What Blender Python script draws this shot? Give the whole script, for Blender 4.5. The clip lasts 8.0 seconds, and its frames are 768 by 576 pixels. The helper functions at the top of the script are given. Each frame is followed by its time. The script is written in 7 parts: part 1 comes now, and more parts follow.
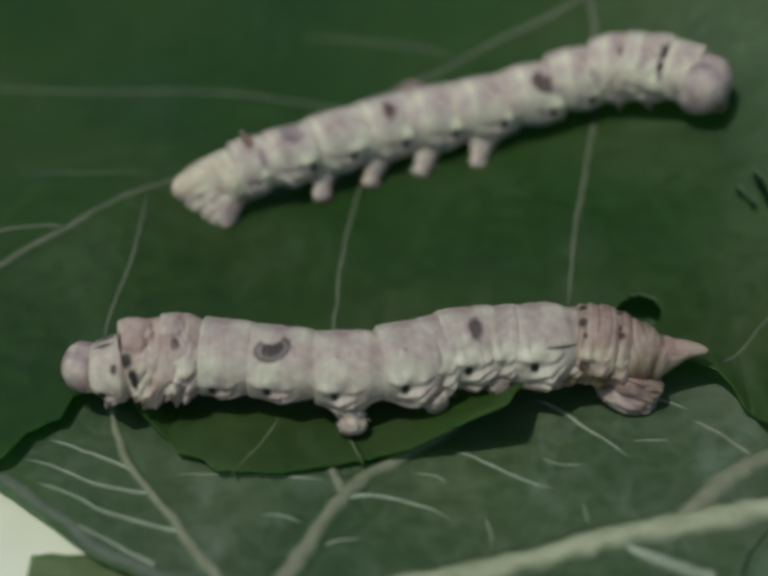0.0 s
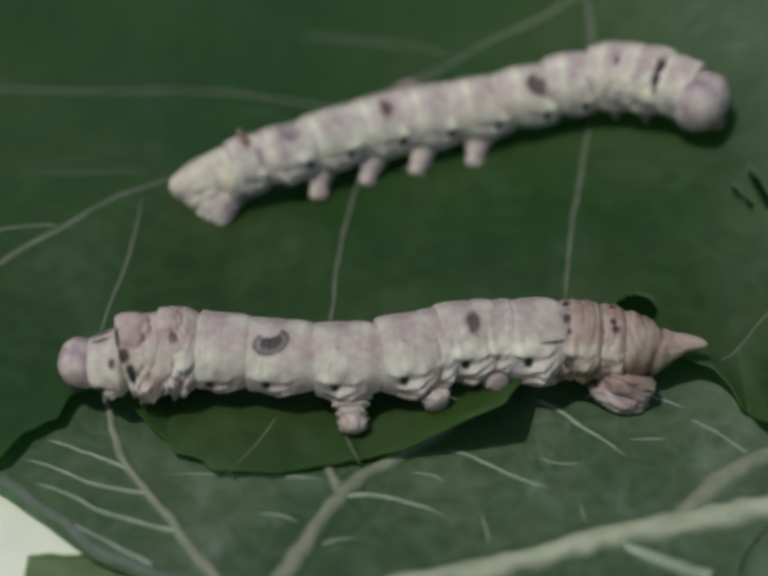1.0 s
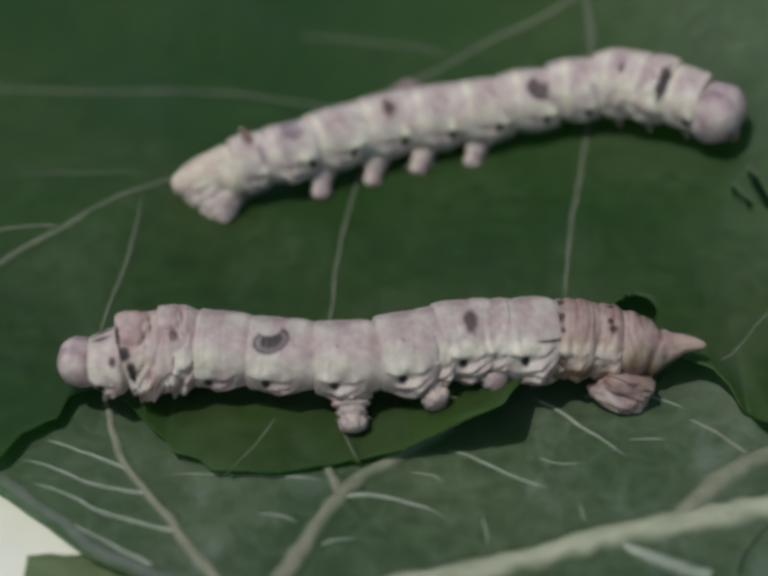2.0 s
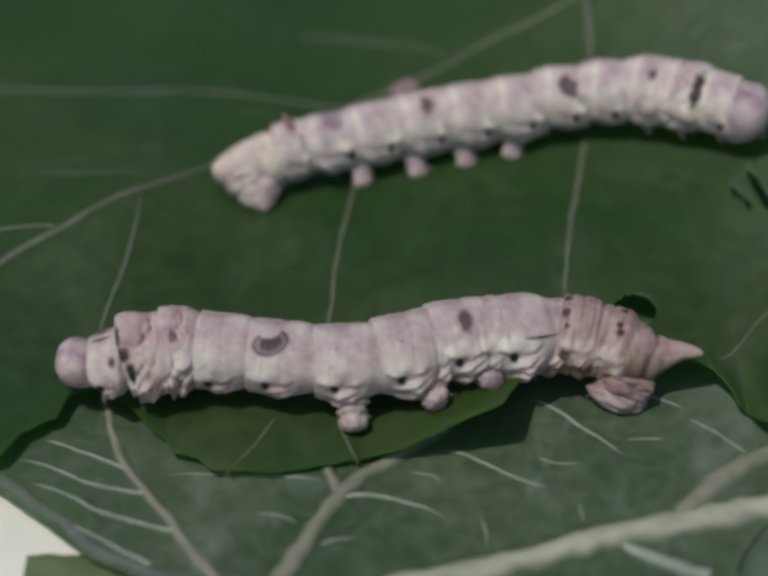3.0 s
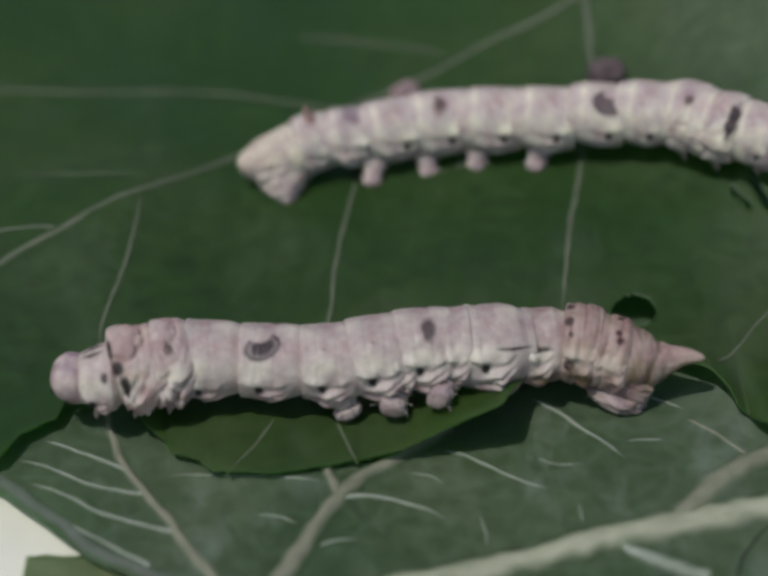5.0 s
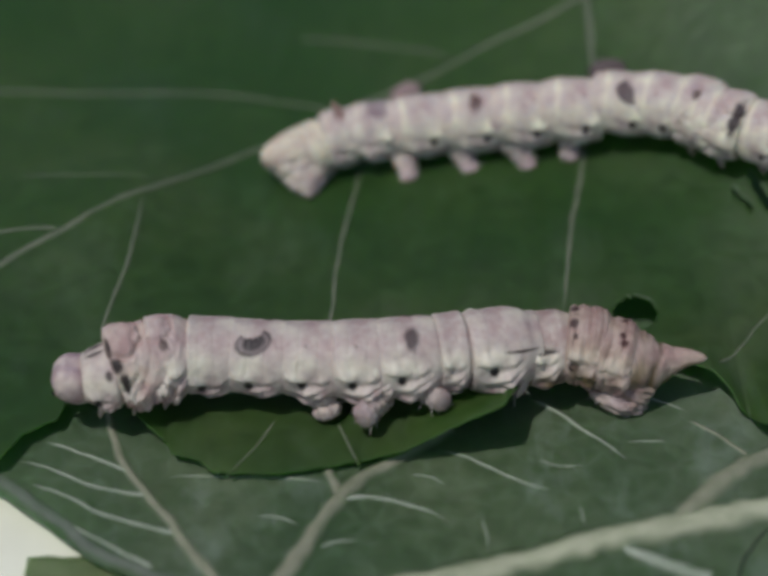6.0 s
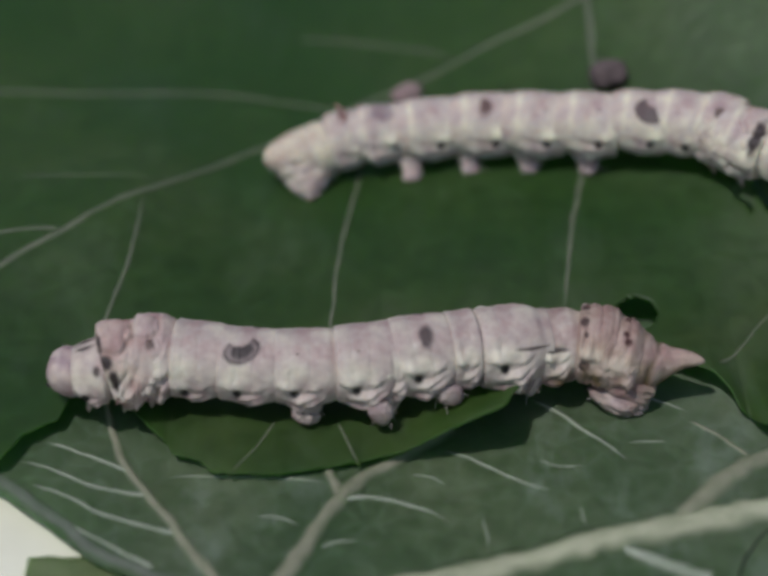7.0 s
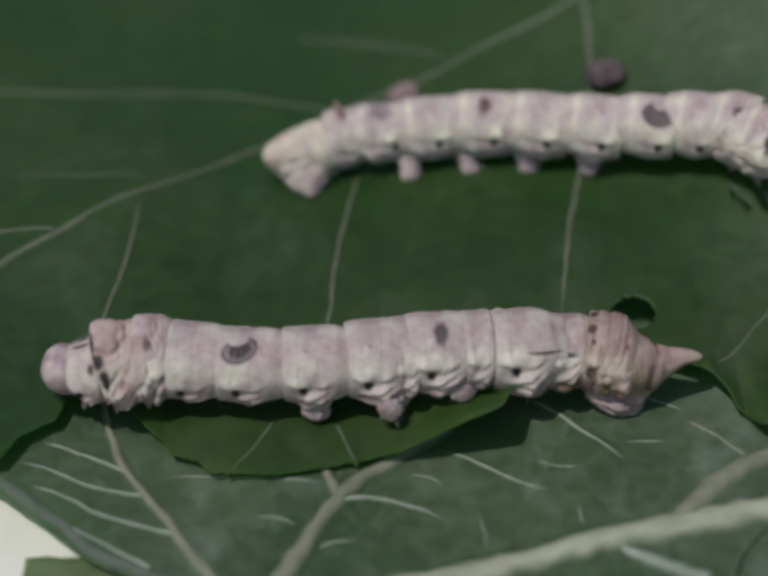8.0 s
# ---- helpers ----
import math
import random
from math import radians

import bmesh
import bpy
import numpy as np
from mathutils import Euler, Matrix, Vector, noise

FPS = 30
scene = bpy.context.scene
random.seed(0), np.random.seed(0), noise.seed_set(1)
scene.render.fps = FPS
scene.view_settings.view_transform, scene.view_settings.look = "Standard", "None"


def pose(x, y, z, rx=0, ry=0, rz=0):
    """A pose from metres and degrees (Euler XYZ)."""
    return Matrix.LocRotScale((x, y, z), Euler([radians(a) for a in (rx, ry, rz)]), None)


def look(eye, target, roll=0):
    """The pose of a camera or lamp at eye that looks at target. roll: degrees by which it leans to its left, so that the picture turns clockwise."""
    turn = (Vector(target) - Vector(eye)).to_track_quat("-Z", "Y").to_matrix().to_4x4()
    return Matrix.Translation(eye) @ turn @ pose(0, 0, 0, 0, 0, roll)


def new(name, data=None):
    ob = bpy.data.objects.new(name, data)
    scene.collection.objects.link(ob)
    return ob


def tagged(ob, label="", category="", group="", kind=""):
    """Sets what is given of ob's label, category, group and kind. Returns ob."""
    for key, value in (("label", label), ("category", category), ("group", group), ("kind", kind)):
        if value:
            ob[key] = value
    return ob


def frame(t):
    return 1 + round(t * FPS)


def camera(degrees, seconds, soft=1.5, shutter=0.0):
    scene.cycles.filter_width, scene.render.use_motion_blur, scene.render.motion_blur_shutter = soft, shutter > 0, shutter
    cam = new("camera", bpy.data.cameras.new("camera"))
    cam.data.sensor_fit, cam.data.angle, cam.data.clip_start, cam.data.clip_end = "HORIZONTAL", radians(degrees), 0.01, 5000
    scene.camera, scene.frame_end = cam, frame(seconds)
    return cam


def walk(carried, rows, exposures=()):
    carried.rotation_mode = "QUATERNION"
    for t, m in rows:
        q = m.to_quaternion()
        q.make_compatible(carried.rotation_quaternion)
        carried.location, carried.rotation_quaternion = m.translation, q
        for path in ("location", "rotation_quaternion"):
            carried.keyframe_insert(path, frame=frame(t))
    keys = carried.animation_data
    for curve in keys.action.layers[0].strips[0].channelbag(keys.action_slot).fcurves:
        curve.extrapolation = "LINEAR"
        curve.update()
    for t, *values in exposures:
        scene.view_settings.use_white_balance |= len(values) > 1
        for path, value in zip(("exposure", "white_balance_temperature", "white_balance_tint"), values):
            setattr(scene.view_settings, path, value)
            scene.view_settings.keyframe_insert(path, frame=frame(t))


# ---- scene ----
cam = camera(24, 8.0, soft=3.7)
cam.data.dof.use_dof = True
cam.data.dof.focus_distance = 0.1885
cam.data.dof.aperture_fstop = 11.5
EYE = (0.0, -0.153209, 0.128558)

walk(cam, [
    (0, look(EYE, (-0.000380, 0.000127, 0.0))),
    (0.5, look(EYE, (-0.000271, 0.000127, 0.0))),
    (1, look(EYE, (0.000000, 0.000000, 0.0))),
    (1.5, look(EYE, (0.000054, 0.000042, 0.0))),
    (1.7, look(EYE, (0.000054, 0.000025, 0.0))),
    (2.8, look(EYE, (0.000163, 0.000000, 0.0))),
    (3, look(EYE, (0.000163, 0.000000, 0.0))),
    (3.5, look(EYE, (0.000271, 0.000000, 0.0))),
    (4, look(EYE, (0.000163, 0.000084, 0.0))),
    (4.5, look(EYE, (0.000217, 0.000127, 0.0))),
    (4.7, look(EYE, (0.000217, 0.000127, 0.0))),
    (5.8, look(EYE, (0.000081, 0.000337, 0.0))),
    (6, look(EYE, (0.000054, 0.000380, 0.0))),
    (6.5, look(EYE, (0.000054, 0.000337, 0.0))),
    (7, look(EYE, (0.000000, 0.000422, 0.0))),
    (7.5, look(EYE, (0.000081, 0.000337, 0.0))),
    (8, look(EYE, (0.000271, 0.000422, 0.0))),
], exposures=[(0.0, -0.17, 6620, -6), (0.5, -0.06, 6410, 12), (1.0, -0.06, 6410, 1), (1.5, -0.04, 6410, 2), (3.0, 0.0, 6360, 14),
              (3.5, 0.0, 6360, 6), (4.0, 0.0, 6360, 7), (4.5, 0.0, 6360, 11), (6.0, 0.04, 6360, 7), (7.0, 0.02, 6360, 9), (7.5, 0.0, 6360, 14), (8.0, 0.0, 6360, 10)])

# ---------------------------------------------------------------- light
SUN_FROM = Vector((-0.32, -0.24, 0.92)).normalized()
world = bpy.data.worlds.new("sky")
scene.world = world
world.use_nodes = True
wn, wl = world.node_tree.nodes, world.node_tree.links
sky = wn.new("ShaderNodeTexSky")
sky.sky_type = "NISHITA"
sky.sun_disc = False
sky.dust_density = 1.6
sky.ozone_density = 0.8
sky.sun_elevation = math.asin(SUN_FROM.z)
sky.sun_rotation = math.atan2(SUN_FROM.x, SUN_FROM.y)
wl.new(sky.outputs[0], wn["Background"].inputs[0])
wn["Background"].inputs[1].default_value = 0.076
sun = new("sun", bpy.data.lights.new("sun", "SUN"))
sun.data.energy = 2.12
sun.data.angle = radians(0.6)
sun.data.color = (1.0, 0.962, 0.965)
sun.matrix_world = look(SUN_FROM * 2.0, (0, 0, 0))


# ---------------------------------------------------------------- materials
def nodes_of(name, rough=0.5, spec=0.5):
    mat = bpy.data.materials.new(name)
    mat.use_nodes = True
    nt = mat.node_tree
    bsdf = nt.nodes["Principled BSDF"]
    bsdf.inputs["Roughness"].default_value = rough
    bsdf.inputs["Specular IOR Level"].default_value = spec
    return mat, nt, bsdf


def add(nt, kind, **inputs):
    n = nt.nodes.new(kind)
    for k, v in inputs.items():
        n.inputs[k.replace("_", " ")].default_value = v
    return n


def noise_tex(nt, scale, detail=4.0, rough=0.6, coords="Object", stretch=(1, 1, 1)):
    tc = nt.nodes.new("ShaderNodeTexCoord")
    mp = nt.nodes.new("ShaderNodeMapping")
    mp.inputs["Scale"].default_value = stretch
    n = add(nt, "ShaderNodeTexNoise", Scale=scale, Detail=detail, Roughness=rough)
    nt.links.new(tc.outputs[coords], mp.inputs[0])
    nt.links.new(mp.outputs[0], n.inputs["Vector"])
    return n


def ramp(nt, source, stops):
    r = nt.nodes.new("ShaderNodeValToRGB")
    els = r.color_ramp.elements
    while len(els) < len(stops):
        els.new(0.5)
    for e, (p, c) in zip(els, stops):
        e.position, e.color = p, (*c, 1)
    nt.links.new(source, r.inputs[0])
    return r


def colour_mix(nt, a, b, fac, mode="MIX"):
    m = nt.nodes.new("ShaderNodeMix")
    m.data_type, m.blend_type = "RGBA", mode
    for i, val in ((0, fac), (6, a), (7, b)):
        if isinstance(val, bpy.types.NodeSocket):
            nt.links.new(val, m.inputs[i])
        else:
            m.inputs[i].default_value = (*val, 1) if isinstance(val, tuple) else val
    return m.outputs[2]


def bump(nt, bsdf, height, strength, distance):
    b = add(nt, "ShaderNodeBump", Strength=strength, Distance=distance)
    nt.links.new(height, b.inputs["Height"])
    nt.links.new(b.outputs[0], bsdf.inputs["Normal"])
    return b


def skin_material(name, rough, bleed, lilac):
    mat, nt, bsdf = nodes_of(name, rough, 0.34)
    att = nt.nodes.new("ShaderNodeAttribute")
    att.attribute_name = "skin_colour"
    broad = noise_tex(nt, 150.0, 3.0, 0.55)
    big = noise_tex(nt, 360.0, 4.0, 0.6)
    fine = noise_tex(nt, 1900.0, 3.0, 0.7)
    wash = ramp(nt, broad.outputs[0], [(0.36, (0.85, 0.755, 0.745)), (0.48, (0.935, 0.905, 0.88)), (0.60, (1.03, 1.045, 0.97))])
    tint = ramp(nt, big.outputs[0], [(0.33, (0.71, 0.60, 0.605)), (0.47, (0.855, 0.82, 0.795)), (0.64, (1.0, 0.99, 0.90))])
    c = colour_mix(nt, att.outputs["Color"], wash.outputs[0], lilac, "MULTIPLY")
    c = colour_mix(nt, c, tint.outputs[0], 0.95, "MULTIPLY")
    speck = ramp(nt, fine.outputs[0], [(0.30, (0.84, 0.80, 0.81)), (0.52, (1, 1, 1))])
    c = colour_mix(nt, c, speck.outputs[0], 0.7, "MULTIPLY")
    nt.links.new(c, bsdf.inputs["Base Color"])
    bsdf.inputs["Subsurface Weight"].default_value = bleed
    bsdf.inputs["Subsurface Radius"].default_value = (0.0011, 0.0007, 0.0005)
    bsdf.inputs["Subsurface Scale"].default_value = 1.0
    pore = nt.nodes.new("ShaderNodeMath")
    pore.operation = "MULTIPLY_ADD"
    pore.inputs[1].default_value = 2.2
    nt.links.new(big.outputs[0], pore.inputs[0])
    nt.links.new(fine.outputs[0], pore.inputs[2])
    bump(nt, bsdf, pore.outputs[0], 0.52, 0.00015)
    return mat


def leaf_material(name, dark, mid, pale, rough, relief, vein_tint, net_scale, sheen, net_strength, patchy, glow, bloom_or_sheen=0.0, ridge=None):
    """Leaf blade: mottled greens, a fine net of veinlets, a quilted relief; light shines through it. ridge: colours of a raised vein."""
    mat, nt, bsdf = nodes_of(name, rough, sheen)
    big = noise_tex(nt, 38.0, 4.0)
    small = noise_tex(nt, 420.0, 5.0, 0.65)
    col = ramp(nt, big.outputs[0], [(0.28, dark), (0.52, mid), (0.78, pale)])
    tc = nt.nodes.new("ShaderNodeTexCoord")
    warp = noise_tex(nt, 160.0, 2.0)
    wadd = nt.nodes.new("ShaderNodeVectorMath")
    wadd.operation = "MULTIPLY_ADD"
    wadd.inputs[1].default_value = (0.004, 0.004, 0.0)
    nt.links.new(warp.outputs["Color"], wadd.inputs[0])
    nt.links.new(tc.outputs["Object"], wadd.inputs[2])
    net = add(nt, "ShaderNodeTexVoronoi", Scale=net_scale)
    net.feature = "DISTANCE_TO_EDGE"
    nt.links.new(wadd.outputs[0], net.inputs["Vector"])
    line = ramp(nt, net.outputs["Distance"], [(0.0, (1, 1, 1)), (0.045, (0.35, 0.35, 0.35)), (0.10, (0, 0, 0))])
    fac = nt.nodes.new("ShaderNodeMath")
    fac.operation = "MULTIPLY"
    nt.links.new(line.outputs[0], fac.inputs[0])
    nt.links.new(small.outputs[0], fac.inputs[1])
    soft = nt.nodes.new("ShaderNodeMath")
    soft.operation = "MULTIPLY"
    soft.inputs[1].default_value = net_strength
    nt.links.new(fac.outputs[0], soft.inputs[0])
    c = colour_mix(nt, col.outputs[0], vein_tint, soft.outputs[0])
    patch = noise_tex(nt, 17.0, 3.0)
    warm = ramp(nt, patch.outputs[0], [(0.36, (0.74, 0.93, 0.78)), (0.50, (1, 1, 1)), (0.66, (1.18, 1.05, 0.95))])
    c = colour_mix(nt, c, warm.outputs[0], patchy, "MULTIPLY")
    grain = ramp(nt, small.outputs[0], [(0.32, (0.62, 0.66, 0.62)), (0.62, (1.16, 1.12, 1.16))])
    c = colour_mix(nt, c, grain.outputs[0], 0.8, "MULTIPLY")
    if bloom_or_sheen:
        # whitish waxy coat in streaky patches; on the upper side also a painted sheen
        streaks = noise_tex(nt, 75.0, 6.0, 0.72, "Object", (1.0, 0.6, 1.0))
        where = ramp(nt, streaks.outputs[0], [(0.52, (0, 0, 0)), (0.74, (bloom_or_sheen, bloom_or_sheen, bloom_or_sheen))])
        c = colour_mix(nt, c, (0.30, 0.34, 0.30), where.outputs[0])
    if ridge:
        att = nt.nodes.new("ShaderNodeAttribute")
        att.attribute_name = "ridge"
        rib = ramp(nt, small.outputs[0], [(0.3, ridge[0]), (0.7, ridge[1])])
        worn = nt.nodes.new("ShaderNodeMath")
        worn.operation, worn.use_clamp = "MULTIPLY_ADD", True
        worn.inputs[1].default_value = 1.75
        fray = nt.nodes.new("ShaderNodeMath")
        fray.operation = "MULTIPLY_ADD"
        fray.inputs[1].default_value, fray.inputs[2].default_value = -0.75, 0.12
        nt.links.new(small.outputs[0], fray.inputs[0])
        nt.links.new(att.outputs["Fac"], worn.inputs[0])
        nt.links.new(fray.outputs[0], worn.inputs[2])
        c = colour_mix(nt, c, rib.outputs[0], worn.outputs[0])
    nt.links.new(c, bsdf.inputs["Base Color"])
    hsum = nt.nodes.new("ShaderNodeMath")
    hsum.operation = "MULTIPLY_ADD"
    hsum.inputs[1].default_value = 0.35
    nt.links.new(small.outputs[0], hsum.inputs[0])
    nt.links.new(net.outputs["Distance"], hsum.inputs[2])
    bump(nt, bsdf, hsum.outputs[0], relief, 0.0006)
    through_light = add(nt, "ShaderNodeBsdfTranslucent", Color=(*glow, 1))
    both = nt.nodes.new("ShaderNodeMixShader")
    both.inputs[0].default_value = 0.33
    nt.links.new(bsdf.outputs[0], both.inputs[1])
    nt.links.new(through_light.outputs[0], both.inputs[2])
    nt.links.new(both.outputs[0], nt.nodes["Material Output"].inputs["Surface"])
    return mat


def plain_material(name, a, b, scale, rough, spec=0.4, relief=0.2, depth=0.0002):
    mat, nt, bsdf = nodes_of(name, rough, spec)
    n = noise_tex(nt, scale, 5.0)
    c = ramp(nt, n.outputs[0], [(0.3, a), (0.7, b)])
    nt.links.new(c.outputs[0], bsdf.inputs["Base Color"])
    bump(nt, bsdf, n.outputs[0], relief, depth)
    return mat


SKIN_GREY = skin_material("greyish_pink_skin", 0.50, 0.10, 0.8)
SKIN_CREAM = skin_material("cream_skin", 0.58, 0.3, 0.55)
LEAF_TOP_LOOK = ((0.0200, 0.048, 0.0075), (0.0330, 0.064, 0.0140), (0.056, 0.082, 0.0310), 0.51, 0.18, (0.06, 0.12, 0.055), 330.0, 0.44, 0.32, 1.0, (0.46, 0.90, 0.25))
LEAF_UNDER_LOOK = ((0.050, 0.081, 0.040), (0.089, 0.120, 0.072), (0.160, 0.188, 0.140), 0.60, 0.45, (0.15, 0.21, 0.15), 400.0, 0.18, 0.50, 0.60, (0.46, 0.90, 0.25), 0.6)
# last value: faint sheen put into the colour in streaks
LEAF_TOP = leaf_material("leaf_upper_side", *LEAF_TOP_LOOK, 0.09)
LEAF_UNDER = leaf_material("leaf_underside", *LEAF_UNDER_LOOK)
LEAF_OLIVE = leaf_material("leaf_olive", (0.150, 0.180, 0.090), (0.180, 0.210, 0.110), (0.210, 0.235, 0.135), 0.60, 0.3, (0.10, 0.15, 0.08), 260.0, 0.3, 0.3, 0.6, (0.46, 0.90, 0.25))
VEIN_TOP = leaf_material("leaf_upper_vein", *LEAF_TOP_LOOK, 0.09, ((0.095, 0.115, 0.070), (0.205, 0.205, 0.150)))
VEIN_UNDER = leaf_material("leaf_midrib", *LEAF_UNDER_LOOK, ((0.40, 0.41, 0.28), (0.60, 0.59, 0.43)))
VEIN_BROWN = leaf_material("leaf_brownish_vein", *LEAF_UNDER_LOOK, ((0.22, 0.22, 0.155), (0.37, 0.345, 0.265)))
VEIN_PALE = leaf_material("leaf_pale_vein", *LEAF_UNDER_LOOK, ((0.29, 0.33, 0.25), (0.50, 0.52, 0.43)))
MARGIN = leaf_material("leaf_margin", *LEAF_UNDER_LOOK, ((0.125, 0.145, 0.115), (0.21, 0.215, 0.19)))
VEIN_DARK = plain_material("crack_dark", (0.008, 0.016, 0.006), (0.014, 0.024, 0.010), 500.0, 0.8)
DARK_HORNY = plain_material("dark_horny", (0.012, 0.010, 0.010), (0.035, 0.028, 0.024), 2500.0, 0.35)
CLAW = plain_material("claw_horny", (0.25, 0.17, 0.12), (0.40, 0.30, 0.22), 1500.0, 0.4)
PALE_CLAW = plain_material("claw_pale", (0.26, 0.20, 0.16), (0.42, 0.34, 0.29), 1500.0, 0.45)
BRISTLE = plain_material("bristle_pale", (0.35, 0.32, 0.28), (0.5, 0.47, 0.42), 900.0, 0.4)
PELLET = plain_material("pellet_brown", (0.07, 0.055, 0.055), (0.17, 0.13, 0.125), 600.0, 0.8, 0.2, 0.8, 0.0004)
PELLET_PINK = plain_material("pellet_pinkish", (0.22, 0.15, 0.145), (0.36, 0.27, 0.26), 600.0, 0.75, 0.2, 0.8, 0.0004)
PAPER = plain_material("pale_paper", (0.70, 0.69, 0.55), (0.78, 0.77, 0.63), 90.0, 0.85, 0.2)


# ---------------------------------------------------------------- helpers for meshes
def part(name, bm, material, parent, label=""):
    me = bpy.data.meshes.new(name)
    bm.normal_update()
    bm.to_mesh(me)
    bm.free()
    for p in me.polygons:
        p.use_smooth = True
    me.materials.append(material)
    ob = new(name, me)
    ob.parent = parent
    if label:
        ob["label"] = label
    return ob


def smooth_line(points, n):
    """Catmull-Rom through points (tuples of any length), n samples."""
    pts = [np.array(p, float) for p in points]
    pts = [2 * pts[0] - pts[1]] + pts + [2 * pts[-1] - pts[-2]]
    out = []
    spans = len(pts) - 3
    for k in range(n):
        f = k / (n - 1) * spans
        i = min(int(f), spans - 1)
        u = f - i
        a, b, c, d = pts[i:i + 4]
        out.append(0.5 * (2 * b + (c - a) * u + (2 * a - 5 * b + 4 * c - d) * u * u + (3 * b - a - 3 * c + d) * u ** 3))
    return out


def tube(bm, line, radii, sides=10, squash=1.0):
    """A closed tube along a line of Vectors."""
    rings = []
    for i, p in enumerate(line):
        a, b = line[max(i - 1, 0)], line[min(i + 1, len(line) - 1)]
        t = (b - a).normalized()
        side = t.cross(Vector((0, 0, 1)))
        side = side.normalized() if side.length > 1e-6 else Vector((1, 0, 0))
        upv = side.cross(t).normalized()
        ring = []
        for k in range(sides):
            ang = 2 * math.pi * k / sides
            ring.append(bm.verts.new(p + side * math.cos(ang) * radii[i] + upv * math.sin(ang) * radii[i] * squash))
        rings.append(ring)
    for r0, r1 in zip(rings, rings[1:]):
        for k in range(sides):
            bm.faces.new((r0[k], r0[(k + 1) % sides], r1[(k + 1) % sides], r1[k]))
    bm.faces.new(rings[0][::-1])
    bm.faces.new(rings[-1])


# ---------------------------------------------------------------- ground
def paper_sheet():
    bm = bmesh.new()
    n = 60
    grid = [[bm.verts.new(((i / n - 0.5) * 0.9, (j / n - 0.5) * 0.9, -0.0045 + 0.0002 * noise.noise(Vector((i * 0.7, j * 0.7, 0))))) for i in range(n + 1)] for j in range(n + 1)]
    for j in range(n):
        for i in range(n):
            bm.faces.new((grid[j][i], grid[j][i + 1], grid[j + 1][i + 1], grid[j + 1][i]))
    ob = part("ground", bm, PAPER, None)
    tagged(ob, "pale off-white paper sheet under the leaves", "ground", kind="structure")


paper_sheet()


# ---------------------------------------------------------------- leaves (millimetres in the lists)
UPPER_EDGE = [
    (-52.71, -33.27, 0), (-44.89, -29.68, 0), (-38.24, -26.25, 0), (-36.55, -22.65, 0), (-34.48, -21.16, 0), (-33.24, -20.38, 0), (-32.5, -17.33, 0), (-29.73, -16, 0),
    (-26.32, -18.35, 0), (-24.11, -21.23, 0), (-22.14, -22.79, -0.9), (-21.29, -24.54, -0.9), (-18.36, -25.5, -0.9), (-17.27, -27, -0.9), (-10.91, -27.34, -0.9), (-2.16, -25.27, -1.2),
    (2.26, -24.58, -0.3), (5.3, -24.5, 1.7), (8.6, -24.15, 3.4), (10.6, -24.05, 4.5), (11.9, -23.9, 5.2), (12.4, -22.8, 5.1), (13.1, -20.9, 4.2), (14.65, -17.15, 2.8),
    (16.23, -11.4, 1), (24.21, -10.41, 0.6), (30.49, -13.05, 2), (34.26, -15.12, 1.9), (35.84, -17.08, 1.1), (36.5, -19.19, 0.6), (37.47, -19.59, -0.4), (38.13, -21.97, 0.8),
    (38.91, -23, 1.8), (41.72, -21.26, 0.8),
]
LOWER_EDGE = [
    (-54.95, -18.83), (-43.84, -24.15), (-38.13, -28.78), (-34.79, -31.54), (-30.99, -34.76), (-28.32, -37.14), (-22.38, -40.32), (-16.63, -43),
    (0.72, -47.04), (50.04, -47.04),
]
UPPER_HOLES = [(27.35, -4.64, 2.35, 2.65, -0.15), (42.86, 11.1, 0.46, 3.24, 0.31), (40.74, 10.59, 1.95, 0.27, -1)]


def ease(f):
    f = max(0.0, min(1.0, f))
    return f * f * (3 - 2 * f)


def along(table, x, k):
    return float(np.interp(x, [p[0] for p in table], [p[k] for p in table]))


def upper_height(x, y):
    e, c = along(UPPER_EDGE, x, 1), along(UPPER_EDGE, x, 2)
    d = max(y - e, 0.0)
    wave = 0.35 * noise.noise(Vector((x * 0.045, y * 0.045, 3.1))) + 0.12 * noise.noise(Vector((x * 0.16, y * 0.16, 8.0)))
    q = max(0.0, (x - 22.0) * 0.6 + (y - 8.0) * 0.8)
    rise = 0.0115 * q * q * ease((x + 5.0) / 40.0)
    hump = 4.0 * ease((-15.0 - x) / 17.0) * math.exp(-((y - 11.0) / 16.0) ** 2)
    swell = 2.4 * ease((x + 12.0) / 34.0) * ease((y + 8.0) / 17.0)
    return c * math.exp(-(d / 6.0) ** 1.3) + wave + rise + hump + swell


def lower_height(x, y):
    wave = 0.5 * noise.noise(Vector((x * 0.05, y * 0.05, 13.0))) + 0.28 * noise.noise(Vector((x * 0.17, y * 0.17, 17.0)))
    return -2.2 + wave + 0.9 * max(0.0, min(1.0, (x - 12.0) / 10.0)) - 2.0 * ease((y + 9.0) / 5.0)


def corner_height(x, y):
    return -4.0 + 0.15 * noise.noise(Vector((x * 0.1, y * 0.1, 5.0)))


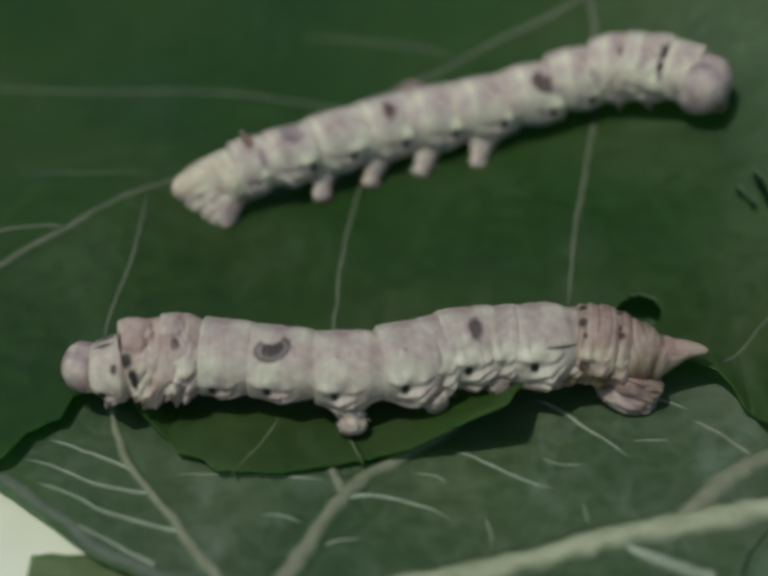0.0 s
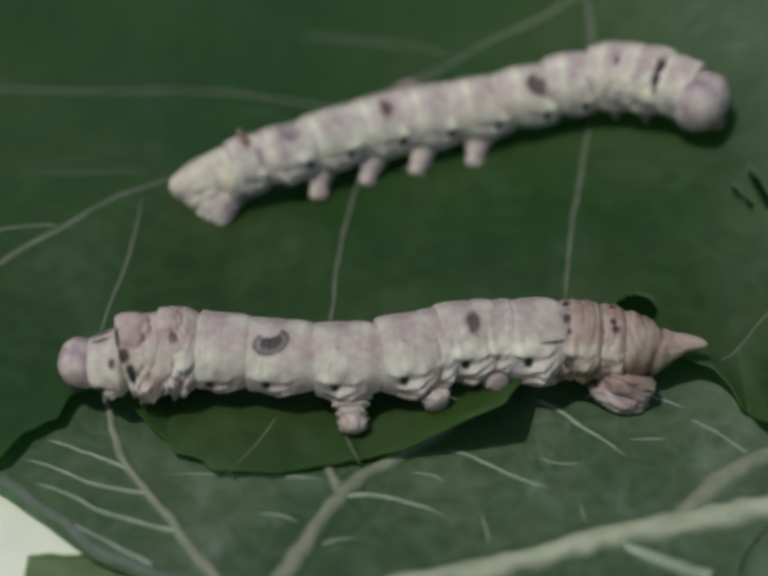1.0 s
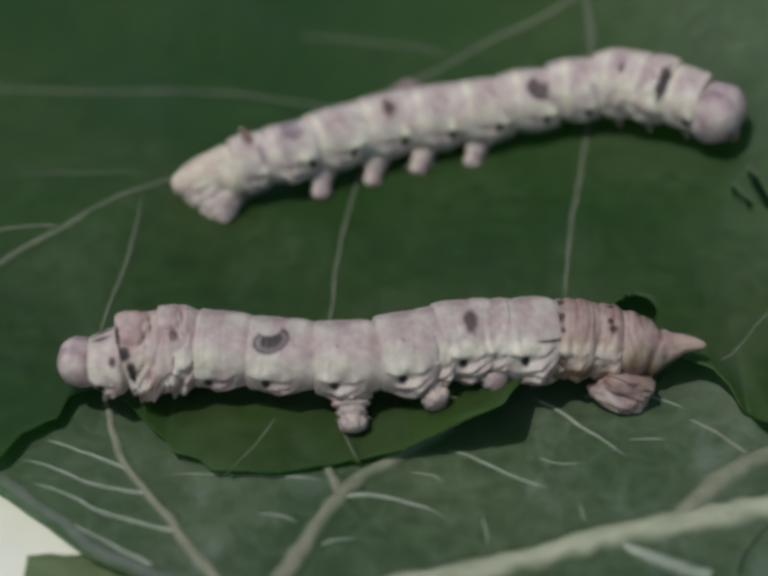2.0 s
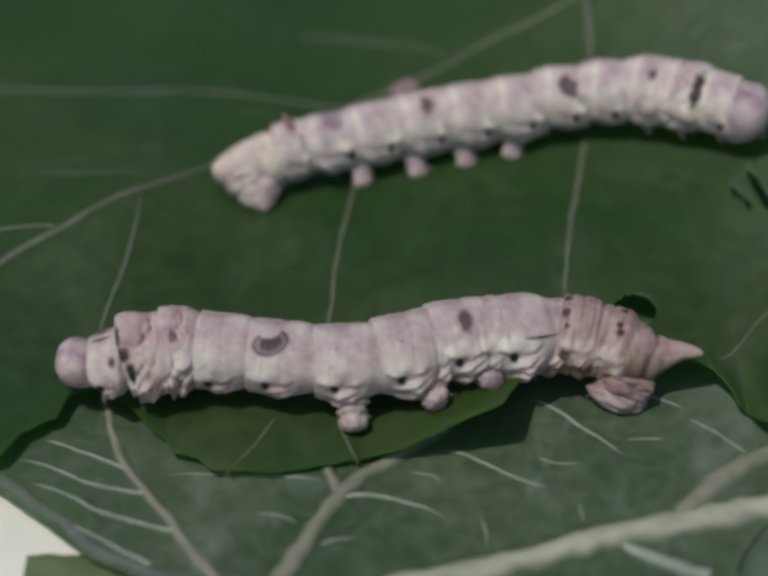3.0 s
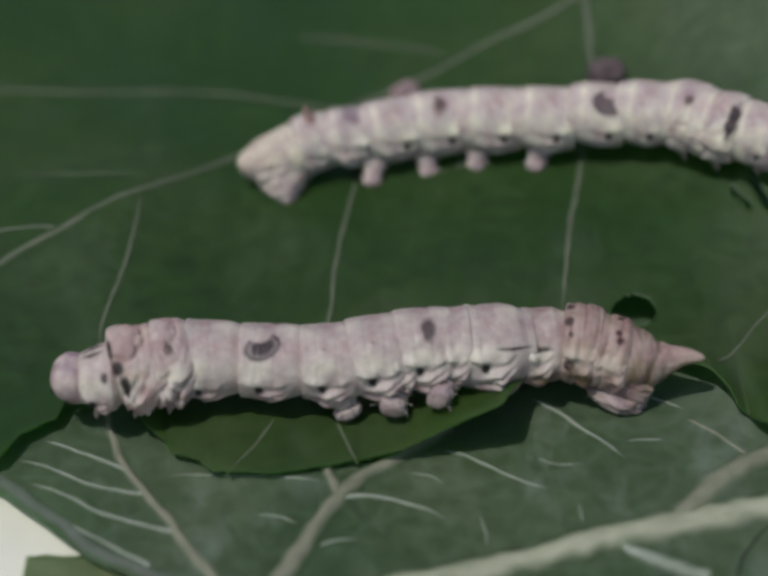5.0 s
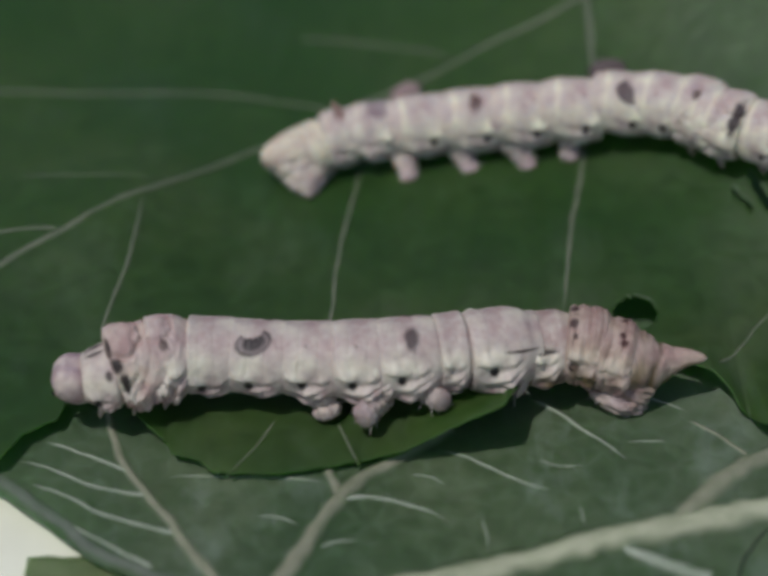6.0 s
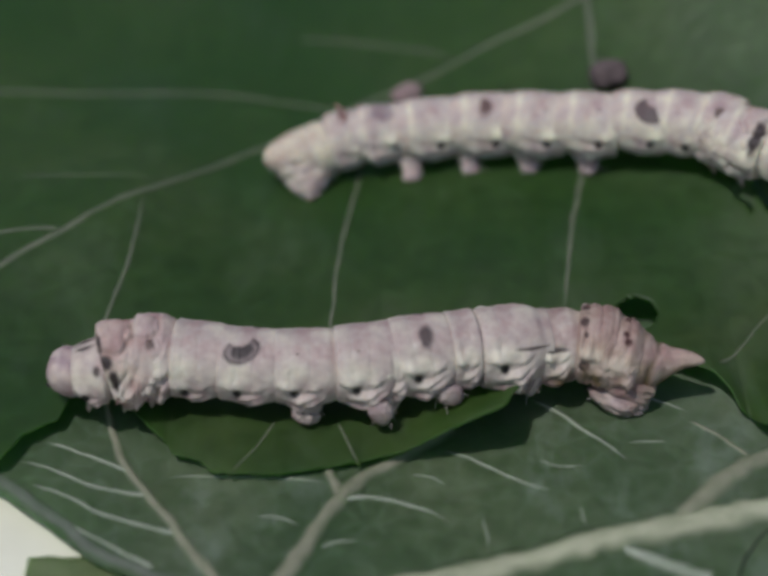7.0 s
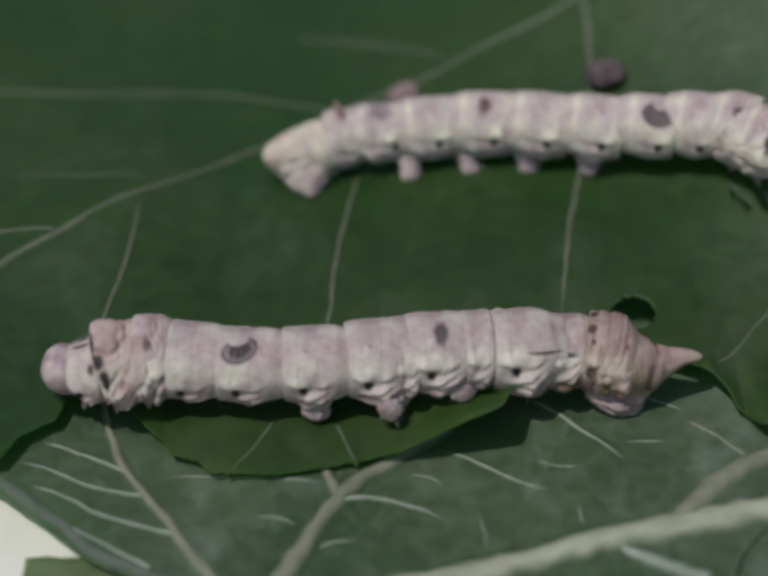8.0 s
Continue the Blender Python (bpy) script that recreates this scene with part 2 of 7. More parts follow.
def blade(name, parent, material, xs, near, far, height, rows, holes=(), power=1.5, thick=0.00014):
    bm = bmesh.new()
    cols = []
    for x in xs:
        y0, y1 = near(x), far(x)
        col = []
        for j in range(rows + 1):
            y = y0 + (y1 - y0) * (j / rows) ** power
            col.append(bm.verts.new((x / 1000, y / 1000, height(x, y) / 1000)))
        cols.append(col)
    for a, b in zip(cols, cols[1:]):
        for j in range(rows):
            q = (a[j], b[j], b[j + 1], a[j + 1])
            mx, my = sum(v.co.x for v in q) * 250, sum(v.co.y for v in q) * 250
            gone = False
            for hx, hy, rx, ry, turn in holes:
                dx, dy = mx - hx, my - hy
                u = dx * math.cos(turn) + dy * math.sin(turn)
                w = -dx * math.sin(turn) + dy * math.cos(turn)
                if (u / rx) ** 2 + (w / ry) ** 2 < 1 + 0.25 * noise.noise(Vector((mx, my, 1.0))):
                    gone = True
            if not gone:
                bm.faces.new(q)
    loose = [v for v in bm.verts if not v.link_faces]
    bmesh.ops.delete(bm, geom=loose, context="VERTS")
    ob = part(name, bm, material, parent)
    sol = ob.modifiers.new("thickness", "SOLIDIFY")
    sol.thickness, sol.offset = thick, -1
    return ob


def vein(name, parent, material, points, w0, w1, height, proud):
    """A vein: a low rounded ridge that runs out into the blade on both sides."""
    n = max(16, 14 * len(points))
    line = smooth_line(points, n)
    bm = bmesh.new()
    layer = bm.verts.layers.float.new("ridge")
    rows = []
    for i, p in enumerate(line):
        a, b = line[max(i - 1, 0)], line[min(i + 1, n - 1)]
        side = np.array([-(b - a)[1], (b - a)[0]])
        side /= max(1e-9, np.hypot(*side))
        p = p + 0.14 * np.array([noise.noise(Vector((p[0] * 0.6, p[1] * 0.6, 1.5))), noise.noise(Vector((p[0] * 0.6, p[1] * 0.6, 6.5)))])
        f = i / (n - 1)
        taper = (min(1.0, 0.12 + f * 6) if w0 < 0.7 else 1.0) * (min(1.0, 0.12 + (1 - f) * 3) if w1 < 0.42 else 1.0)
        w = (w0 + (w1 - w0) * f) * 0.5
        row = []
        for k in range(-5, 6):
            u = k / 5
            wob = 1 + 0.30 * noise.noise(Vector((p[0] * 0.5, p[1] * 0.5, w0 + (3.0 if k > 0 else 0.0))))
            q = p + side * u * 1.9 * w * wob
            swell = (math.exp(-(u * 1.75) ** 2) - 0.047) / 0.953
            row.append(bm.verts.new((q[0] / 1000, q[1] / 1000, (height(q[0], q[1]) + w * taper * proud * 1.2 * swell - (0.03 if abs(k) == 5 else -0.004)) / 1000)))
            row[-1][layer] = swell * taper * (1 + 0.35 * noise.noise(Vector((q[0] * 0.8, q[1] * 0.8, 2.5))))
        rows.append(row)
    for ra, rb in zip(rows, rows[1:]):
        for k in range(10):
            bm.faces.new((ra[k], rb[k], rb[k + 1], ra[k + 1]))
    bmesh.ops.recalc_face_normals(bm, faces=bm.faces)
    if bm.faces[:][0].normal.z < 0:
        bmesh.ops.reverse_faces(bm, faces=bm.faces)
    return part(name, bm, material, parent)


def crack(name, parent, material, points, w0, w1, height, proud):
    """A thin dark raised tear along the blade."""
    n = max(16, 14 * len(points))
    bm = bmesh.new()
    path = [Vector((p[0] / 1000, p[1] / 1000, (height(p[0], p[1]) + 0.03) / 1000)) for p in smooth_line(points, n)]
    tube(bm, path, [(w0 + (w1 - w0) * i / (n - 1)) / 2000 for i in range(n)], 8, proud)
    return part(name, bm, material, parent)


def leaf(label):
    ob = new("mulberry_leaf")
    return tagged(ob, label, "leaf", "mulberry leaves")


def columns(x0, x1, step):
    return list(np.arange(x0, x1 + step / 2, step))


upper_leaf = leaf("dark green mulberry leaf, glossy upper side, eaten ragged edge")
blade("blade", upper_leaf, LEAF_TOP, columns(-70, 66, 0.25),
      lambda x: along(UPPER_EDGE, x, 1) + 0.22 * noise.noise(Vector((x * 1.3, 0, 2))) + 0.10 * noise.noise(Vector((x * 4.1, 0, 7))),
      lambda x: 98.0 - 0.006 * x * x, upper_height, 150, UPPER_HOLES)
vein("vein", upper_leaf, VEIN_TOP, [(-52.60, 39.15), (-37.57, 38.55), (-27.04, 38.98), (-18.92, 38.49), (-13.88, 37.20), (-8.26, 35.78), (0.98, 32.57)], 0.75, 0.43, upper_height, 0.35)
vein("vein", upper_leaf, VEIN_TOP, [(-45.23, -1.17), (-39.39, 3.60), (-36.01, 6.23), (-32.44, 9.79), (-27.62, 14.13), (-25.42, 16.60), (-18.04, 24.73), (-8.77, 32.01), (-1.48, 36.59), (7.24, 40.69), (13.50, 43.17), (21.39, 43.57), (27.30, 44.48)], 0.71, 0.68, upper_height, 0.35)
vein("vein", upper_leaf, VEIN_TOP, [(-46.16, 5.18), (-41.40, 6.38), (-37.60, 6.69), (-35.89, 6.23)], 0.39, 0.4, upper_height, 0.35)
vein("vein", upper_leaf, VEIN_TOP, [(-27.60, 13.93), (-27.83, 6.38), (-28.55, 0.78), (-29.49, -3.41), (-30.06, -7.16), (-29.83, -12.69)], 0.46, 0.36, upper_height, 0.35)
vein("vein", upper_leaf, VEIN_TOP, [(-2.32, 24.56), (-3.94, 13.96), (-5.10, 5.84), (-5.49, -1.86), (-5.98, -8.35), (-6.37, -13.80)], 0.50, 0.35, upper_height, 0.28)
vein("vein", upper_leaf, VEIN_TOP, [(25.10, 47.18), (25.50, 37.66), (25.28, 29.27), (23.42, 18.97), (21.16, 7.56), (19.97, -1.56), (19.28, -6.02)], 0.80, 0.34, upper_height, 0.25)
vein("vein", upper_leaf, VEIN_TOP, [(35.03, -12.96), (37.26, -10.58), (41.73, -4.62), (46.25, 0.42)], 0.31, 0.22, upper_height, 0.35)
vein("vein", upper_leaf, VEIN_TOP, [(-12.60, 51.75), (-4.14, 50.56), (4.82, 45.92), (9.74, 41.53)], 0.58, 0.38, upper_height, 0.35)
vein("vein", upper_leaf, VEIN_TOP, [(-42.52, 17.03), (-33.34, 16.78), (-26.05, 17.23)], 0.35, 0.23, upper_height, 0.35)
vein("vein", upper_leaf, VEIN_TOP, [(-10.95, -20.08), (-13.00, -23.96), (-15.48, -27.47)], 0.26, 0.15, upper_height, 0.35)
vein("vein", upper_leaf, VEIN_TOP, [(-4.70, -20.45), (-3.56, -23.25), (-2.39, -26.12)], 0.3, 0.2, upper_height, 0.35)

lower_leaf = leaf("paler green mulberry leaf, underside up, thick raised veins")
blade("blade", lower_leaf, LEAF_UNDER, columns(-56, 62, 0.35),
      lambda x: along(LOWER_EDGE, x, 1) + 0.15 * noise.noise(Vector((x * 0.9, 0, 4))),
      lambda x: 10.0 - 0.004 * x * x + 48.0 * ease((x - 22.0) / 10.0), lower_height, 110, (), 1.0)
vein("midrib", lower_leaf, VEIN_UNDER, [(52.03, -27.9), (37.64, -31.74), (24.42, -35.07), (14.78, -37.69), (5.37, -40.02), (-3.84, -42.7)], 2.7, 2.3, lower_height, 0.6)
vein("vein", lower_leaf, VEIN_BROWN, [(49.63, -18.1), (38.8, -24.63), (33.97, -27.9), (30.61, -31.22), (28.88, -33.48)], 1.73, 2, lower_height, 0.6)
vein("vein", lower_leaf, VEIN_PALE, [(22.61, -36.64), (25.92, -38.49), (30.75, -40.62)], 1.03, 1.39, lower_height, 0.6)
vein("vein", lower_leaf, VEIN_BROWN, [(-11.15, -43), (-7.72, -36.33), (-5.49, -31.22), (-3.6, -28.58), (-1.18, -25.87), (2.04, -23.45), (6.87, -19.55)], 1.64, 1.11, lower_height, 0.6)
vein("vein", lower_leaf, VEIN_BROWN, [(-4.33, -28.91), (-5.36, -26.21), (-6.18, -23.1)], 0.97, 0.9, lower_height, 0.6)
vein("vein", lower_leaf, VEIN_BROWN, [(-14.38, -42.41), (-18.54, -36.33), (-21.31, -31.87), (-24.39, -27.57), (-26.77, -23.8), (-28.1, -19.55), (-28.94, -15.9)], 1.01, 0.56, lower_height, 0.6)
vein("vein", lower_leaf, VEIN_PALE, [(-34.52, -21.7), (-31.08, -23.1), (-26.76, -25.19), (-25.9, -25.75)], 0.25, 0.46, lower_height, 0.6)
vein("vein", lower_leaf, VEIN_PALE, [(-37.14, -24.15), (-32.15, -26.21), (-28.51, -27.9), (-23.76, -28.98), (-22.9, -29.3)], 0.25, 0.48, lower_height, 0.6)
vein("vein", lower_leaf, VEIN_PALE, [(-35.39, -27.57), (-31.26, -29.24), (-27.58, -31.54), (-20.64, -33.93), (-19.7, -34.3)], 0.24, 0.52, lower_height, 0.6)
vein("vein", lower_leaf, VEIN_PALE, [(-30.77, -32.84), (-26.14, -35.7), (-22.11, -38.31)], 0.19, 0.42, lower_height, 0.6)
vein("vein", lower_leaf, VEIN_PALE, [(15.48, -15.3), (18.13, -17.74), (20.9, -20.99), (22.95, -23.24), (24.7, -25.53)], 0.51, 0.2, lower_height, 0.6)
vein("vein", lower_leaf, VEIN_PALE, [(6.04, -22.61), (9.22, -24.15), (12.09, -26.21), (14.82, -28.17), (16.81, -28.98)], 0.45, 0.19, lower_height, 0.6)
vein("vein", lower_leaf, VEIN_PALE, [(-4.6, -30.0), (-2.62, -29.37), (0.78, -29.57), (4.14, -30.89), (7.21, -33.03)], 0.72, 0.16, lower_height, 0.6)
vein("vein", lower_leaf, VEIN_PALE, [(-21.82, -26.35), (-17.89, -26.28), (-12.96, -26.55), (-9.02, -26.89), (-5.58, -27.37)], 0.15, 0.29, lower_height, 0.6)
vein("vein", lower_leaf, VEIN_PALE, [(-12.43, -31.87), (-10.26, -32), (-8.07, -33.03)], 0.14, 0.29, lower_height, 0.6)
vein("vein", lower_leaf, VEIN_PALE, [(27.5, -15.9), (29.45, -16.78), (31.59, -17.96)], 0.36, 0.15, lower_height, 0.6)
vein("vein", lower_leaf, VEIN_PALE, [(24.76, -22.54), (26.78, -22.4), (28.76, -22.54)], 0.15, 0.25, lower_height, 0.6)
vein("vein", lower_leaf, VEIN_PALE, [(15.66, -24.36), (17.55, -25.53), (20.48, -25.87)], 0.2, 0.15, lower_height, 0.6)
vein("vein", lower_leaf, VEIN_PALE, [(-6.08, -36.02), (-4.45, -35.2), (-2.32, -35.07)], 0.33, 0.19, lower_height, 0.6)
vein("vein", lower_leaf, VEIN_BROWN, [(31.41, -19.41), (33.92, -21.34), (36.86, -25.05)], 0.3, 0.44, lower_height, 0.6)
vein("vein", lower_leaf, VEIN_PALE, [(9.65, -31.87), (9.9, -33.8), (10.14, -36.95)], 0.14, 0.14, lower_height, 0.6)
vein("vein", lower_leaf, VEIN_PALE, [(2.76, -26.01), (4.72, -26.42), (6.16, -27.57)], 0.15, 0.15, lower_height, 0.6)
vein("vein", lower_leaf, VEIN_PALE, [(19.3, -31.22), (19.56, -33.8)], 0.14, 0.14, lower_height, 0.6)
crack("crack", lower_leaf, VEIN_DARK, [(37.35, -34.12), (36.07, -35.58), (35.11, -36.95), (34.26, -38.19), (33.47, -40.32)], 0.14, 0.28, lower_height, 0.6)

vein("margin", lower_leaf, MARGIN, [(-45.31, -22.08), (-43.15, -23.23), (-37.44, -27.86), (-34.10, -30.62), (-30.30, -33.84), (-27.63, -36.22), (-21.69, -39.40), (-15.94, -42.08)], 1.05, 0.9, lower_height, 0.2)

corner_leaf = leaf("olive green leaf lying on pale paper below the others")
blade("blade", corner_leaf, LEAF_OLIVE, columns(-34.54, -8, 0.4),
      lambda x: -72.0, lambda x: -35.35 - 0.02 * (x + 36) + 0.2 * noise.noise(Vector((x * 0.6, 0, 9))), corner_height, 40, (), 1.0)


# ---------------------------------------------------------------- droppings on the upper leaf
def dropping(label, material, x, y, size, seed):
    """A ribbed dry pellet with a rough surface, lying on the leaf."""
    bm = bmesh.new()
    n, nu = 22, 30
    rings = []
    for i in range(n + 1):
        f = -1 + 2 * i / n
        ring = []
        for k in range(nu):
            q = 2 * math.pi * k / nu
            r = math.sqrt(max(0.003, 1 - abs(f) ** 2.6)) * (1 + 0.13 * abs(math.cos(3 * q)) + 0.2 * noise.noise(Vector((f * 2, math.cos(q) * 1.5, math.sin(q) * 1.5 + seed))))
            ring.append(bm.verts.new((f * size[0] / 1000, r * math.cos(q) * size[1] / 1000, r * math.sin(q) * size[2] / 1000)))
        rings.append(ring)
    for a, b in zip(rings, rings[1:]):
        for k in range(nu):
            bm.faces.new((a[k], a[(k + 1) % nu], b[(k + 1) % nu], b[k]))
    bm.faces.new(rings[0][::-1])
    bm.faces.new(rings[-1])
    ob = part("dropping", bm, material, None)
    ob.matrix_world = pose(x / 1000, y / 1000, (upper_height(x, y) + size[2] * 0.85) / 1000, 0, 0, 12 * seed)
    return tagged(ob, label, "dropping", "droppings on the leaf")


dropping("dark brownish grey dry dropping lying on the leaf", PELLET, 27.11, 30.61, (2.4, 1.8, 1.6), 1)
dropping("small pinkish brown dropping lying on the leaf", PELLET_PINK, 2.83, 36.12, (2.2, 1.2, 1.0), 3)


# ---------------------------------------------------------------- silkworms
def bell(d):
    return math.exp(-d * d)


def ring_segment(name, parent, material, hf, hr, sleeve, r_front, r_mid, r_rear, r_next, paint, wrinkle, seed, folds=3, lip=False, flush=0, swept=0.0, pads=1.0, puff=0.0, lean=0.0, groove=False, knobs=(), lobe=0.0, deep=1.0, waves=0.0, low_shift=0.0, cone=1.0, narrow=0.0, nu=168):
    """One body ring, x forward and z to the back of the animal, in millimetres; a narrower sleeve runs into the ring behind."""
    bm = bmesh.new()
    layer = bm.verts.layers.float_color.new("skin_colour")
    total = hf + hr + sleeve
    nl = max(30, int(total / 0.115))
    rings = []
    for i in range(nl + 1):
        x = hf - total * i / nl
        ring = []
        if x >= 0:
            f = x / hf
            base = r_mid + (r_front - r_mid) * (f if cone >= 2.0 else f * f)
        else:
            f = -x / (hr + sleeve)
            base = r_mid + (r_rear - r_mid) * min(1.0, -x / hr) ** (1.15 if cone in (0.0, 2.0, 3.0) else 2)
            if x < -hr:
                base += (min(r_mid, r_next) * 1.0 - base) * ease((-x - hr) / max(0.4, sleeve * 0.6))
        fx = x / hf if x >= 0 else x / hr
        tuck = 1.0
        if fx > 0.35 and not lip and flush < 1:
            tuck -= 0.026 * ((fx - 0.35) / 0.65) ** 2 + 0.055 * max(0.0, (fx - 0.86) / 0.14) ** 2
        if flush == 1 and fx > 0.80:
            tuck -= 0.10 * ((fx - 0.80) / 0.20) ** 2
        if lip and fx > 0.86:
            tuck -= 0.09 * ((fx - 0.86) / 0.14) ** 2
        if fx < -0.45 and flush != -1:
            tuck -= 0.030 * min(1.0, (-fx - 0.45) / 0.55) ** 2
        if i in (0, nl):
            tuck *= 0.82
        if narrow and x < -hr:
            tuck *= 1 - narrow * (-x - hr) / sleeve
        for k in range(nu):
            phi = 2 * math.pi * k / nu
            phi += 0.225 * math.sin(2 * phi)
            a = abs(phi if phi <= math.pi else phi - 2 * math.pi)
            s = math.sin(phi)
            c = math.cos(phi)
            deg = math.degrees(a)
            r = base * tuck
            # flat belly, fleshy fold under the breathing holes
            r *= 1.0 - 0.17 * max(0.0, -c) ** 3
            inside = max(0.0, 1 - fx ** 4) if abs(fx) < 1 else 0.0
            flank = 7.0 if s > 0 else 0.0
            wob = noise.noise(Vector((x * 0.7, seed, flank)))
            wob2 = noise.noise(Vector((x * 0.5, seed * 3 + 4, flank)))
            fold = 0.0
            dg = deg + low_shift
            # thin ridges that sweep up towards the rear under the breathing hole
            for under, mid, span, amp in ((112, -0.15, 0.50, 0.50), (121, -0.40, 0.50, 0.65), (131, -0.15, 0.62, 0.62), (142, -0.1, 0.6, 0.5)):
                line = under + 13 * (fx + 0.3) - 9 * max(0.0, fx - 0.2) ** 2 * 2 + 4 * wob2
                fold += 1.35 * amp * bell((dg - line) / 4.4) * bell((fx - mid) / span) * (1.0 + 0.8 * wob)
            # shelf-like pad before the breathing hole, a lesser one behind it, and the hollow between
            brim = 94 + 3 * wob - 5 * (fx - 0.5)
            edge = (dg - brim) / (11.0 if dg < brim else 3.2)
            fold += 0.58 * bell(edge) * bell((fx - 0.55) / 0.38) * (1 + 0.6 * wob2)
            brim = 97 + 4 * wob2 + 16 * (fx + 0.4)
            edge = (dg - brim) / (8.0 if dg < brim else 3.2)
            fold += 0.30 * bell(edge) * bell((fx + 0.50) / 0.26)
            fold -= 0.22 * bell((dg - 106) / 6.0) * bell((fx - 0.2) / 0.25) + 0.16 * bell((dg - 74) / 9.0) * bell((fx - 0.25) / 0.18)
            fold += lobe * bell((deg - 133) / 17.0) * bell((fx + 0.25) / 0.55)
            if groove:
                fold -= 0.30 * bell((deg - 54 + 4 * wob) / 3.5) * bell(fx / 0.9)
            r += fold * pads * inside
            # cross creases
            crease = 0.0
            for m in range(1, folds):
                at_x = -1 + 2 * m / folds + 0.10 * noise.noise(Vector((m * 3.3, seed, c * 1.5)))
                crease += bell((fx - at_x) / 0.055) * (0.5 + 0.5 * noise.noise(Vector((c * 2.2, s * 2.2, seed + m * 5.0))) + 0.25)
            r *= 1.0 - 0.013 * deep * crease * (1 if deg < 115 else 0.5)
            if waves:
                lay = x - 0.10 * math.radians(deg) * base + 0.35 * noise.noise(Vector((c * 1.6, s * 1.6, seed)))
                r *= 1.0 + waves * (abs(math.sin(lay * 2.45)) ** 0.6 - 0.65) * (0.55 + 0.6 * noise.noise(Vector((x * 0.8, c * 1.3, seed + s))))
            r *= 1.0 + puff * bell((fx - 0.35) / 0.40) * bell(deg / 55.0)
            for kx, kdeg, kr, rise in knobs:
                kd = math.hypot(x - kx, math.radians(deg - kdeg) * base) / (kr * (1 + 0.22 * noise.noise(Vector((x, deg * 0.05, seed)))))
                r += rise * ((1 - kd ** 2.6) ** 0.5 if kd < 1 else -0.75 * bell((kd - 1.04) / 0.13))
            p = Vector((x * 0.75, s * base, c * base))
            w = noise.noise(p * 0.55 + Vector((seed * 7.1, 0, 0))) * 0.5
            ridge = 1 - abs(noise.noise(Vector((x * 0.9, s * base * 0.40, c * base * 0.40 + seed * 3.7))) * 2)
            r *= 1.0 + 0.022 * w - 0.006 * max(0.0, ridge - 0.75) * 4
            if wrinkle > 0.0:
                q = Vector((x * 0.52, s * base * 0.40, c * base * 0.40 + seed * 2.2))
                q += 0.9 * Vector((noise.noise(q * 0.9), noise.noise(q * 0.9 + Vector((5, 1, 2))), noise.noise(q * 0.9 + Vector((2, 7, 3)))))
                billow = min(1.0, abs(noise.noise(q)) * 2.6)
                fine = min(1.0, abs(noise.noise(q * 2.3)) * 2.6)
                r += wrinkle * (1.0 if deg < 75 or wrinkle > 0.4 else 1.8) * (math.sqrt(billow) - 0.62 + (0.40 if wrinkle > 0.4 else 0.22) * (math.sqrt(fine) - 0.6)) * (0.35 + 0.65 * inside)
            if swept:
                # long soft folds that run down and forward over the flank, smoother on the back
                arc = math.radians(deg) * base
                warp = 1.3 * noise.noise(Vector((x * 0.35, arc * 0.35, seed + flank)))
                cut = Vector(((x - 0.60 * arc + warp) * 0.43, arc * 0.15, seed * 1.3 + flank))
                long_fold = math.sqrt(min(1.0, abs(noise.noise(cut)) * 2.8)) - 0.60
                short_fold = math.sqrt(min(1.0, abs(noise.noise(cut * 2.1)) * 2.6)) - 0.6
                thin = Vector(((x - 0.75 * arc + 1.6 * warp) * 0.34, arc * 0.07, seed * 2.9 + flank))
                pleat = bell(noise.noise(thin) / 0.085) + 0.6 * bell((noise.noise(thin) - 0.3) / 0.07)
                low = ease((deg - 52) / 30)
                r += swept * ((0.12 + 0.88 * low) * (long_fold + 0.38 * short_fold) + 0.62 * low * (pleat - 0.3)) * (0.5 + 0.5 * inside)
            x_out = x + lean * c * max(0.0, fx)
            v = bm.verts.new((x_out / 1000, s * r / 1000, c * r / 1000))
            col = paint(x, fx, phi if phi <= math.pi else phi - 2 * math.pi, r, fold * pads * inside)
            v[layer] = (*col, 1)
            ring.append(v)
        rings.append(ring)
    for a, b in zip(rings, rings[1:]):
        for k in range(nu):
            bm.faces.new((a[k], b[k], b[(k + 1) % nu], a[(k + 1) % nu]))
    bm.faces.new(rings[0])
    bm.faces.new(rings[-1][::-1])
    return part(name, bm, material, parent)


def blend(a, b, f):
    f = max(0.0, min(1.0, f))
    return tuple(x + (y - x) * f for x, y in zip(a, b))


